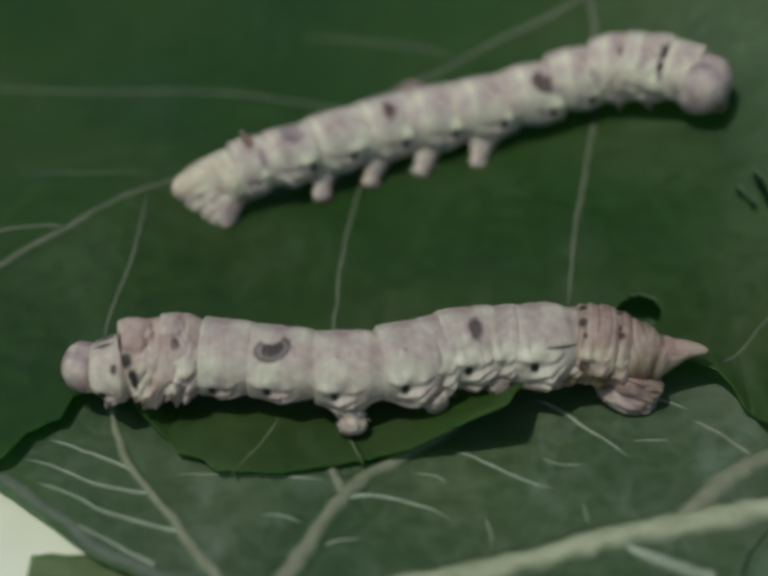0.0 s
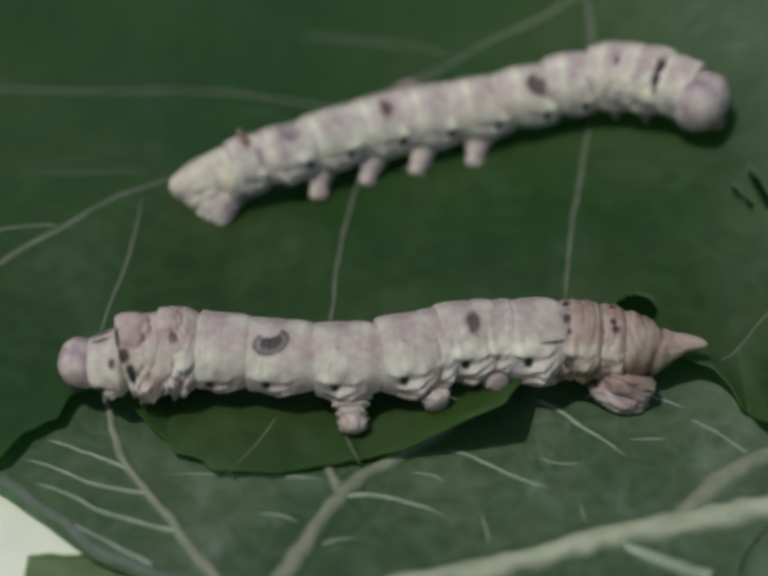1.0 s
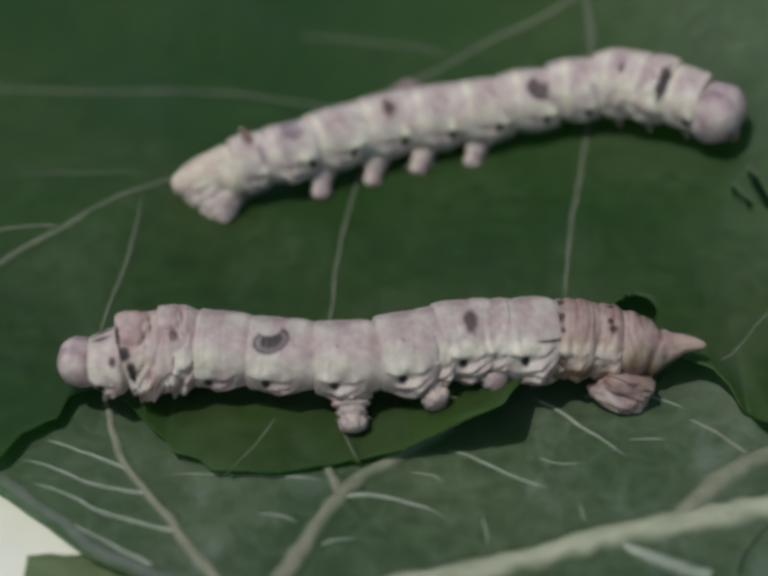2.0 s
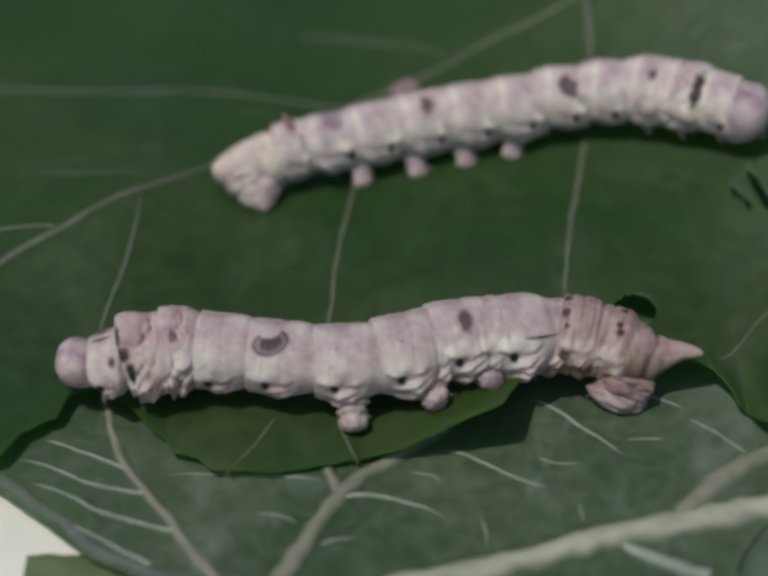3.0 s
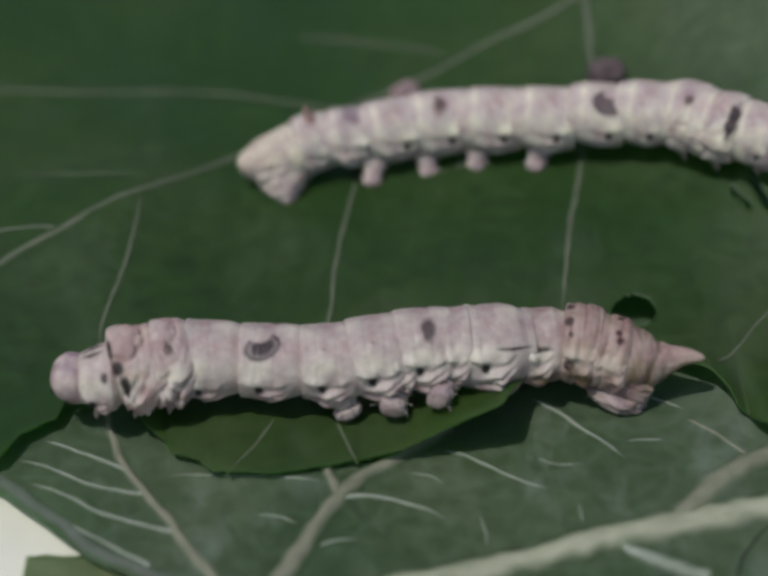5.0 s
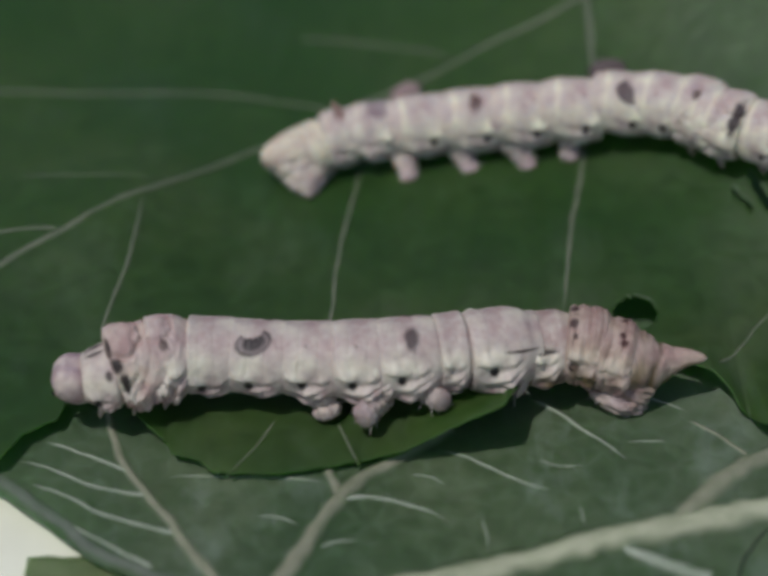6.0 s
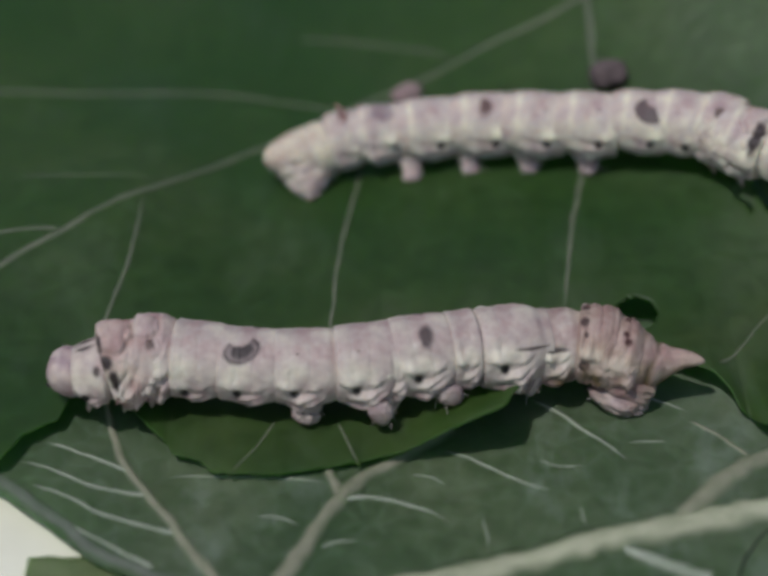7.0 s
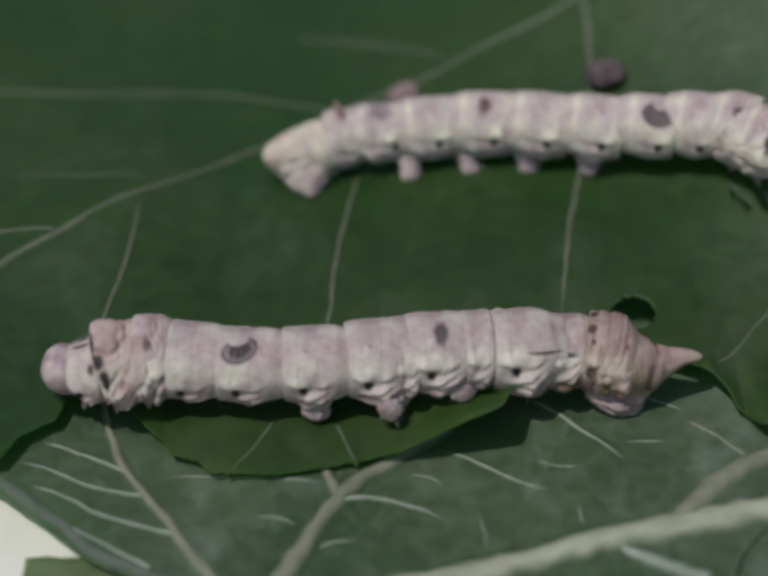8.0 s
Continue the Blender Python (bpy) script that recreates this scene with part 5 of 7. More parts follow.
    walk(grey_worm["A6"], [(0, at(13.19, 2.74, 4.7, 0, 0, 189.2)), (0.5, at(13.04, 2.54, 4.7, 0, 0, 189.2)), (1, at(12.64, 2.26, 4.7, 0, 0, 188.9)), (1.5, at(12.55, 2.15, 4.7, 0, 0, 189.1)), (1.7, at(12.55, 2.15, 4.7, 0, 0, 189.1)), (2.8, at(11.77, 2.73, 4.7, 0, 0, 189.6)), (3, at(11.59, 2.94, 4.7, 0, 0, 189.8)), (3.5, at(11.17, 3.31, 4.7, 0, 0, 190.9)), (4, at(10.79, 3.36, 4.7, 0, 0, 188.6)), (4.5, at(10.95, 2.33, 4.7, 0, 0, 187.2)), (4.7, at(11.04, 1.62, 4.7, 0, 0, 186.9)), (5.8, at(13.46, 1.52, 4.7, 0, 0, 188.8)), (6, at(13.61, 1.67, 4.7, 0, 0, 190.2)), (6.5, at(14.56, 2.81, 4.7, 0, 0, 192.2)), (7, at(14.61, 2.74, 4.7, 0, 0, 190)), (7.5, at(14.63, 1.82, 4.7, 0, 0, 186.2)), (8, at(14.9, 1.52, 4.7, 0, 0, 185.4))])
    walk(grey_worm["A6b"], [(0, at(16.76, 3.64, 3.9, 0, 0, 183.6)), (0.5, at(16.18, 3.39, 3.9, 0, 0, 183.4)), (1, at(15.66, 3.11, 3.9, 0, 0, 183.6)), (1.5, at(15.39, 3.02, 3.9, 0, 0, 184.1)), (1.7, at(15.39, 3.02, 3.9, 0, 0, 184.1)), (2.8, at(15.2, 3.49, 3.9, 0, 0, 181.3)), (3, at(15.43, 3.77, 3.9, 0, 0, 181.8)), (3.5, at(15.83, 4.22, 3.9, 0, 0, 182.1)), (4, at(15.67, 4.04, 3.9, 0, 0, 179.5)), (4.5, at(15.92, 3.15, 3.9, 0, 0, 181.1)), (4.7, at(16.19, 2.6, 3.9, 0, 0, 182.8)), (5.8, at(18.64, 2.52, 3.9, 0, 0, 183.2)), (6, at(18.81, 2.79, 3.9, 0, 0, 184.3)), (6.5, at(19.81, 4.07, 3.9, 0, 0, 185.7)), (7, at(19.84, 3.74, 3.9, 0, 0, 183)), (7.5, at(19.77, 2.49, 3.9, 0, 0, 179.7)), (8, at(19.78, 2.19, 3.9, 0, 0, 179.5))])
    walk(grey_worm["A7"], [(0, at(20.16, 3.2, 4.3, 0, 0, 176)), (0.5, at(19.15, 2.9, 4.3, 0, 0, 177.1)), (1, at(18.51, 2.62, 4.3, 0, 0, 178.2)), (1.5, at(18.07, 2.55, 4.3, 0, 0, 178.3)), (1.7, at(18.07, 2.55, 4.3, 0, 0, 178.3)), (2.8, at(18.47, 2.9, 4.3, 0, 0, 171.8)), (3, at(19.12, 3.24, 4.3, 0, 0, 169.7)), (3.5, at(20.34, 3.78, 4.3, 0, 0, 166.8)), (4, at(20.4, 3.37, 4.3, 0, 0, 165.9)), (4.5, at(20.76, 2.63, 4.3, 0, 0, 170.2)), (4.7, at(21.22, 2.24, 4.3, 0, 0, 172.6)), (5.8, at(23.68, 2.19, 4.3, 0, 0, 172.7)), (6, at(23.88, 2.57, 4.3, 0, 0, 172.9)), (6.5, at(24.92, 3.99, 4.3, 0, 0, 173.8)), (7, at(24.93, 3.39, 4.3, 0, 0, 171.9)), (7.5, at(24.73, 1.84, 4.3, 0, 0, 170.7)), (8, at(24.48, 1.52, 4.3, 0, 0, 170.6))])
    walk(grey_worm["A8"], [(0, at(22.41, 3.08, 3.90, 0, 0, 173.8)), (0.5, at(22.18, 2.95, 3.90, 0, 0, 177.0)), (1, at(21.86, 2.81, 3.90, 0, 0, 178.1)), (1.5, at(21.69, 2.71, 3.90, 0, 0, 178.3)), (1.7, at(21.60, 2.71, 3.90, 0, 0, 178.3)), (2.8, at(22.94, 2.19, 3.90, 0, 0, 166.8)), (3, at(23.17, 2.12, 3.90, 0, 0, 162.5)), (3.5, at(24.23, 2.00, 3.90, 0, 0, 156.9)), (4, at(24.27, 1.64, 3.90, 0, 0, 157.7)), (4.5, at(24.63, 1.36, 3.90, 0, 0, 165.6)), (4.7, at(24.92, 1.23, 3.90, 0, 0, 167.6)), (5.8, at(27.20, 1.13, 3.90, 0, 0, 170.2)), (6, at(27.36, 1.45, 3.90, 0, 0, 169.3)), (6.5, at(28.16, 2.88, 3.90, 0, 0, 170.5)), (7, at(27.64, 2.28, 3.90, 0, 0, 170.4)), (7.5, at(26.49, 0.94, 3.90, 0, 0, 174.9)), (8, at(25.96, 0.85, 3.90, 0, 0, 172.6))])
    walk(grey_worm["tail"], [(0, at(23.94, 2.94, 3.30, 0, 0, 176.7)), (0.5, at(24.08, 2.85, 3.30, 0, 0, 176.9)), (1, at(24.00, 2.70, 3.30, 0, 0, 176.0)), (1.5, at(24.06, 2.57, 3.30, 0, 0, 175.3)), (1.7, at(24.05, 2.56, 3.30, 0, 0, 175.3)), (2.8, at(23.84, 1.97, 3.30, 0, 0, 171.3)), (3, at(23.89, 1.85, 3.30, 0, 0, 171.2)), (3.5, at(24.64, 1.72, 3.30, 0, 0, 167.7)), (4, at(24.92, 1.31, 3.30, 0, 0, 169.7)), (4.5, at(25.52, 1.12, 3.30, 0, 0, 172.3)), (4.7, at(25.94, 1.01, 3.30, 0, 0, 173.1)), (5.8, at(28.05, 0.97, 3.30, 0, 0, 177.7)), (6, at(28.23, 1.27, 3.30, 0, 0, 176.9)), (6.5, at(28.76, 2.75, 3.30, 0, 0, 174.2)), (7, at(27.96, 2.22, 3.30, 0, 0, 171.1)), (7.5, at(26.77, 0.84, 3.30, 0, 0, 180.7)), (8, at(26.58, 0.70, 3.30, 0, 0, 182.7))])
    walk(grey_worm["A3near"], [(0, at(-5.48, -2.09, 3.4, 46, 3.5, 180.5)), (0.5, at(-5.28, -2.28, 3.14, 50.3, -1.9, 181.5)), (1, at(-5.43, -2.58, 2.8, 55.4, 2.9, 181.1)), (1.5, at(-5.34, -2.64, 2.75, 56.1, 3.1, 181)), (1.7, at(-5.33, -2.64, 2.75, 56.1, 3.1, 181)), (2.8, at(-5.1, -2.58, 2.8, 55.3, 5.2, 181.4)), (3, at(-5.08, -2.52, 3.06, 51.4, 5.1, 181.8)), (3.5, at(-4.95, -2.13, 3.46, 43.7, 12.5, 181.9)), (4, at(-4.63, -2.26, 3.81, 37.4, 11, 185.6)), (4.5, at(-4.21, -2.38, 4.06, 27.5, 20.4, 187.6)), (4.7, at(-4.12, -2.14, 4.01, 28.3, 21.1, 185.9)), (5.8, at(-4.52, -1.79, 3.75, 23.2, 33.6, 180.4)), (6, at(-4.54, -1.21, 3.96, 29.4, 21.7, 177.9)), (6.5, at(-4.28, -0.99, 3.62, 37.8, -20.7, 173.7)), (7, at(-4.55, -1.39, 4.21, 25.7, -16.6, 179.9)), (7.5, at(-4.66, -1.64, 4.14, 24.2, -21.7, 182.7)), (8, at(-4.93, -1.64, 4.29, 24.6, -14.7, 182.5))])
    walk(grey_worm["A3far"], [(0, at(-5.5, 0.46, 3.4, -46, 3.5, 180.5)), (0.5, at(-5.36, 0.68, 3.14, -50.3, -1.9, 181.5)), (1, at(-5.51, 1.17, 2.8, -55.4, 2.9, 181.1)), (1.5, at(-5.4, 1.25, 2.75, -56.1, 3.1, 181)), (1.7, at(-5.4, 1.25, 2.75, -56.1, 3.1, 181)), (2.8, at(-5.19, 1.17, 2.8, -55.3, 5.2, 181.4)), (3, at(-5.17, 0.61, 3.06, -51.4, 5.1, 181.8)), (3.5, at(-5.04, 0.38, 3.46, -43.7, 12.5, 181.9)), (4, at(-4.85, -0.04, 3.81, -37.4, 11, 185.6)), (4.5, at(-4.53, 0.04, 4.06, -27.5, 20.4, 187.6)), (4.7, at(-4.37, 0.28, 4.01, -28.3, 21.1, 185.9)), (5.8, at(-4.54, 1.08, 3.75, -23.2, 33.6, 180.4)), (6, at(-4.45, 1.23, 3.96, -29.4, 21.7, 177.9)), (6.5, at(-4.02, 1.45, 3.62, -37.8, -20.7, 173.7)), (7, at(-4.54, 1.03, 4.21, -25.7, -16.6, 179.9)), (7.5, at(-4.78, 0.91, 4.14, -24.2, -21.7, 182.7)), (8, at(-5.04, 0.8, 4.29, -24.6, -14.7, 182.5))])
    walk(grey_worm["A4near"], [(0, at(1.64, 0.4, 2.86, 72.8, 61.5, 190.4)), (0.5, at(2, 0.15, 2.77, 78.6, 51.9, 190.3)), (1, at(2.21, -0.34, 2.68, 80.8, 50.2, 189.3)), (1.5, at(2.24, -0.45, 2.66, 80.9, 51.3, 189.1)), (1.7, at(2.24, -0.45, 2.66, 80.9, 51.3, 189.1)), (2.8, at(2.21, -0.6, 2.64, 77.6, 63.9, 190.1)), (3, at(2.2, -0.39, 2.66, 78.4, 60.8, 192.1)), (3.5, at(1.82, -0.22, 2.71, 68.9, 72.5, 192.3)), (4, at(2.07, 0.07, 2.71, 78.1, 57.9, 195.9)), (4.5, at(1.94, -0.08, 2.7, 72.5, 69, 195.5)), (4.7, at(2.3, -0.14, 2.69, 83.1, 30.4, 192.4)), (5.8, at(2.26, -1.75, 2.5, 61.4, -82.3, 183.6)), (6, at(2.17, -1.80, 2.5, 66.5, -80.7, 180.3)), (6.5, at(2.52, -0.72, 2.67, 79.9, -54.8, 180.6)), (7, at(2.72, -0.53, 2.67, 74.6, -67.6, 184.9)), (7.5, at(2.86, -0.62, 2.66, 69, -74.1, 185.4)), (8, at(2.79, -0.82, 2.63, 69.8, -74.4, 185.4))])
    walk(grey_worm["A4far"], [(0, at(1.68, 0.21, 2.86, -72.8, 61.5, 190.4)), (0.5, at(1.93, 0.56, 2.77, -78.6, 51.9, 190.3)), (1, at(1.98, 1.02, 2.68, -80.8, 50.2, 189.3)), (1.5, at(1.98, 1.13, 2.66, -80.9, 51.3, 189.1)), (1.7, at(1.98, 1.13, 2.66, -80.9, 51.3, 189.1)), (2.8, at(1.87, 1.33, 2.64, -77.6, 63.9, 190.1)), (3, at(1.85, 1.26, 2.66, -78.4, 60.8, 192.1)), (3.5, at(1.56, 0.96, 2.71, -68.9, 72.5, 192.3)), (4, at(1.8, 1.03, 2.71, -78.1, 57.9, 195.9)), (4.5, at(1.62, 1.07, 2.7, -72.5, 69, 195.5)), (4.7, at(2.03, 1.09, 2.69, -83.1, 30.4, 192.4)), (5.8, at(1.94, 2.68, 2.5, -61.4, -82.3, 183.6)), (6, at(2.14, 2.54, 2.5, -66.5, -80.7, 180.3)), (6.5, at(2.51, 0.77, 2.67, -79.9, -54.8, 180.6)), (7, at(2.6, 0.98, 2.67, -74.6, -67.6, 184.9)), (7.5, at(2.69, 1.14, 2.66, -69, -74.1, 185.4)), (8, at(2.59, 1.32, 2.63, -69.8, -74.4, 185.4))])
    walk(grey_worm["A5near"], [(0, at(8.34, 1.93, 2.04, 72.6, 144.4, 191.8)), (0.5, at(8.48, 1.75, 2.07, 74.9, 154.8, 191)), (1, at(8.38, 1.35, 2.16, 75.3, 148.5, 190.1)), (1.5, at(8.41, 1.15, 2.2, 75.8, 147.3, 189.7)), (1.7, at(8.41, 1.15, 2.2, 75.8, 147.3, 189.7)), (2.8, at(8.04, 1.07, 2.3, 76.8, 144, 193.1)), (3, at(8.07, 1.52, 2.24, 77, 150.9, 194.2)), (3.5, at(7.6, 1.63, 2.22, 75.1, 141.3, 196.5)), (4, at(7.66, 1.06, 2.43, 81.1, 177.2, 197.4)), (4.5, at(7.62, 0.18, 2.45, 73.3, -120.9, 192.1)), (4.7, at(7.49, -0.62, 2.49, 68.4, -112.3, 188.5)), (5.8, at(6.86, -0.93, 2.34, 75.9, 135.1, 186.3)), (6, at(6.57, -0.61, 2.21, 69.2, 125, 186.8)), (6.5, at(7.66, 0.56, 2.11, 71, 134.1, 190.8)), (7, at(7.96, 0.86, 2.1, 74.2, 146.9, 190.6)), (7.5, at(8.21, 0.77, 1.99, 74.5, 162.4, 187.1)), (8, at(8.49, 0.72, 1.98, 74.6, 164.4, 185.9))])
    walk(grey_worm["A5far"], [(0, at(8.14, 2.9, 2.04, -72.6, 144.4, 191.8)), (0.5, at(8.27, 2.81, 2.07, -74.9, 154.8, 191)), (1, at(8.11, 2.88, 2.16, -75.3, 148.5, 190.1)), (1.5, at(8.1, 2.95, 2.2, -75.8, 147.3, 189.7)), (1.7, at(8.1, 2.95, 2.2, -75.8, 147.3, 189.7)), (2.8, at(7.48, 3.5, 2.3, -76.8, 144, 193.1)), (3, at(7.56, 3.53, 2.24, -77, 150.9, 194.2)), (3.5, at(7.04, 3.53, 2.22, -75.1, 141.3, 196.5)), (4, at(6.54, 4.64, 2.43, -81.1, 177.2, 197.4)), (4.5, at(6.75, 4.21, 2.45, -73.3, -120.9, 192.1)), (4.7, at(6.81, 3.92, 2.49, -68.4, -112.3, 188.5)), (5.8, at(6.54, 1.98, 2.34, -75.9, 135.1, 186.3)), (6, at(6.34, 1.37, 2.21, -69.2, 125, 186.8)), (6.5, at(7.4, 1.9, 2.11, -71, 134.1, 190.8)), (7, at(7.72, 2.11, 2.1, -74.2, 146.9, 190.6)), (7.5, at(8.12, 1.48, 1.99, -74.5, 162.4, 187.1)), (8, at(8.41, 1.41, 1.98, -74.6, 164.4, 185.9))])
    walk(grey_worm["A6near"], [(0, at(15.27, 1.64, 2.85, 58.6, -43.6, 189.2)), (0.5, at(15.13, 1.3, 2.76, 57.3, -50.9, 189.2)), (1, at(14.59, 0.95, 2.71, 65.9, -38.8, 188.9)), (1.5, at(14.51, 0.88, 2.73, 65.3, -39.1, 189.1)), (1.7, at(14.51, 0.88, 2.73, 65.2, -39.1, 189.1)), (2.8, at(13.71, 1.33, 2.66, 67.2, -40.7, 189.6)), (3, at(13.18, 2, 3.02, 62, 14.8, 189.8)), (3.5, at(12.63, 2.44, 3.22, 54.3, 21.4, 190.9)), (4, at(12.34, 2.2, 2.84, 64.6, 28.5, 188.6)), (4.5, at(12.81, 0.27, 2.48, 59.3, 65.1, 187.2)), (4.7, at(12.65, -0.2, 2.57, 47.2, 68, 186.9)), (5.8, at(14.98, -0.16, 2.63, 42.8, 67.4, 188.8)), (6, at(15.18, -0.04, 2.61, 35.7, 70.4, 190.2)), (6.5, at(16.41, 1.06, 2.54, 38.7, 72.1, 192.2)), (7, at(16.42, 0.9, 2.53, 40.1, 72, 190)), (7.5, at(15.8, 0.27, 2.79, 40.7, 62.4, 186.2)), (8, at(16.15, 0.01, 2.76, 48.1, 59.3, 185.4))])
    walk(grey_worm["A6far"], [(0, at(14.81, 4.44, 2.85, -58.6, -43.6, 189.2)), (0.5, at(14.64, 4.37, 2.76, -57.3, -50.9, 189.2)), (1, at(14.09, 4.1, 2.71, -65.9, -38.8, 188.9)), (1.5, at(14.01, 3.97, 2.73, -65.3, -39.1, 189.1)), (1.7, at(14.01, 3.97, 2.73, -65.2, -39.1, 189.1)), (2.8, at(13.14, 4.7, 2.66, -67.2, -40.7, 189.6)), (3, at(12.77, 4.36, 3.02, -62, 14.8, 189.8)), (3.5, at(12.2, 4.66, 3.22, -54.3, 21.4, 190.9)), (4, at(11.93, 4.92, 2.84, -64.6, 28.5, 188.6)), (4.5, at(12.24, 4.79, 2.48, -59.3, 65.1, 187.2)), (4.7, at(12.17, 3.78, 2.57, -47.2, 68, 186.9)), (5.8, at(14.4, 3.57, 2.63, -42.8, 67.4, 188.8)), (6, at(14.49, 3.83, 2.61, -35.7, 70.4, 190.2)), (6.5, at(15.52, 5.18, 2.54, -38.7, 72.1, 192.2)), (7, at(15.68, 5.08, 2.53, -40.1, 72, 190)), (7.5, at(15.44, 3.58, 2.79, -40.7, 62.4, 186.2)), (8, at(15.84, 3.25, 2.76, -48.1, 59.3, 185.4))])
    walk(grey_worm["Cnear"], [(0, at(24.01, 1.10, 2.36, 20.5, -14, 165)), (0.5, at(23.60, 0.54, 2.36, 20.5, -14, 165)), (1, at(23.25, -0.02, 2.36, 20.5, -14, 165)), (1.5, at(23.30, -0.26, 2.36, 20.5, -14, 165)), (1.7, at(23.30, -0.25, 2.36, 20.5, -14, 165)), (2.8, at(23.48, -0.25, 2.36, 20.5, -14, 165)), (3, at(23.53, -0.01, 2.36, 20.5, -14, 165)), (3.5, at(24.23, 0.41, 2.36, 20.5, -14, 165)), (4, at(24.41, 0.23, 2.36, 20.5, -14, 165)), (4.5, at(25.08, 0.12, 2.36, 20.5, -14, 165)), (4.7, at(25.51, 0.11, 2.36, 20.5, -14, 165)), (5.8, at(27.59, 0.30, 2.36, 20.5, -14, 165)), (6, at(27.75, 0.53, 2.36, 20.5, -14, 165)), (6.5, at(28.48, 1.48, 2.36, 20.5, -14, 165)), (7, at(27.70, 1.13, 2.36, 20.5, -14, 165)), (7.5, at(26.46, 0.71, 2.36, 20.5, -14, 165)), (8, at(26.06, 0.42, 2.36, 20.5, -14, 165))])
    walk(grey_worm["Cfar"], [(0, at(24.41, 3.65, 2.36, -20.5, -14, 165)), (0.5, at(24.00, 3.09, 2.36, -20.5, -14, 165)), (1, at(23.65, 2.53, 2.36, -20.5, -14, 165)), (1.5, at(23.70, 2.29, 2.36, -20.5, -14, 165)), (1.7, at(23.70, 2.30, 2.36, -20.5, -14, 165)), (2.8, at(23.88, 2.30, 2.36, -20.5, -14, 165)), (3, at(23.93, 2.54, 2.36, -20.5, -14, 165)), (3.5, at(24.63, 2.96, 2.36, -20.5, -14, 165)), (4, at(24.81, 2.78, 2.36, -20.5, -14, 165)), (4.5, at(25.48, 2.67, 2.36, -20.5, -14, 165)), (4.7, at(25.91, 2.66, 2.36, -20.5, -14, 165)), (5.8, at(27.99, 2.85, 2.36, -20.5, -14, 165)), (6, at(28.15, 3.08, 2.36, -20.5, -14, 165)), (6.5, at(28.88, 4.03, 2.36, -20.5, -14, 165)), (7, at(28.10, 3.68, 2.36, -20.5, -14, 165)), (7.5, at(26.86, 3.26, 2.36, -20.5, -14, 165)), (8, at(26.46, 2.97, 2.36, -20.5, -14, 165))])
    walk(cream_worm["base"], [(0, at(6.21, 26.25, 0, 0, 0, 0)), (0.5, at(6.32, 26.16, 0, 0, 0, 0)), (1, at(6.25, 26.22, 0, 0, 0, 0)), (1.5, at(6.41, 26, 0, 0, 0, 0)), (1.7, at(6.4, 25.98, 0, 0, 0, 0)), (2.8, at(9.8, 26.67, 0, 0, 0, 0)), (3, at(11.12, 26.33, 0, 0, 0, 0)), (3.5, at(12.38, 25.71, 0, 0, 0, 0)), (4, at(13.03, 25.23, 0, 0, 0, 0)), (4.5, at(13.24, 24.93, 0, 0, 0, 0)), (4.7, at(13.41, 24.94, 0, 0, 0, 0)), (5.8, at(16.29, 26.37, 0, 0, 0, 0)), (6, at(17.38, 25.93, 0, 0, 0, 0)), (6.5, at(18.42, 24.82, 0, 0, 0, 0)), (7, at(18.85, 24.04, 0, 0, 0, 0)), (7.5, at(19.1, 23.76, 0, 0, 0, 0)), (8, at(19.36, 23.86, 0, 0, 0, 0))])
    walk(cream_worm["head"], [(0, at(30.76, -3.64, 12.01, 0, 0, 332.9)), (0.5, at(30.68, -4.54, 11.65, 0, 0, 332.6)), (1, at(30.58, -6.07, 11.09, 0, 0, 328.7)), (1.5, at(31.93, -7.75, 10.74, 0, 0, 328.5)), (1.7, at(31.92, -7.74, 10.74, 0, 0, 328.5)), (2.8, at(31.35, -8.57, 11.19, 0, 0, 340.2)), (3, at(30.44, -8.51, 11.20, 0, 0, 338.9)), (3.5, at(30.11, -8.79, 11.13, 0, 0, 341)), (4, at(30.91, -8.72, 11.20, 0, 0, 339)), (4.5, at(30.81, -10.10, 10.68, 0, 0, 341.1)), (4.7, at(31.08, -10.91, 10.52, 0, 0, 343.9)), (5.8, at(28.41, -12.55, 10.51, 0, 0, 342.2)), (6, at(27.97, -12.48, 10.54, 0, 0, 338.9)), (6.5, at(28.15, -12.34, 10.51, 0, 0, 339.6)), (7, at(28.23, -13.48, 9.93, 0, 0, 340.4)), (7.5, at(29.30, -13.83, 9.98, 0, 0, 340.3)), (8, at(29.79, -13.71, 10.24, 0, 0, 340.3))])
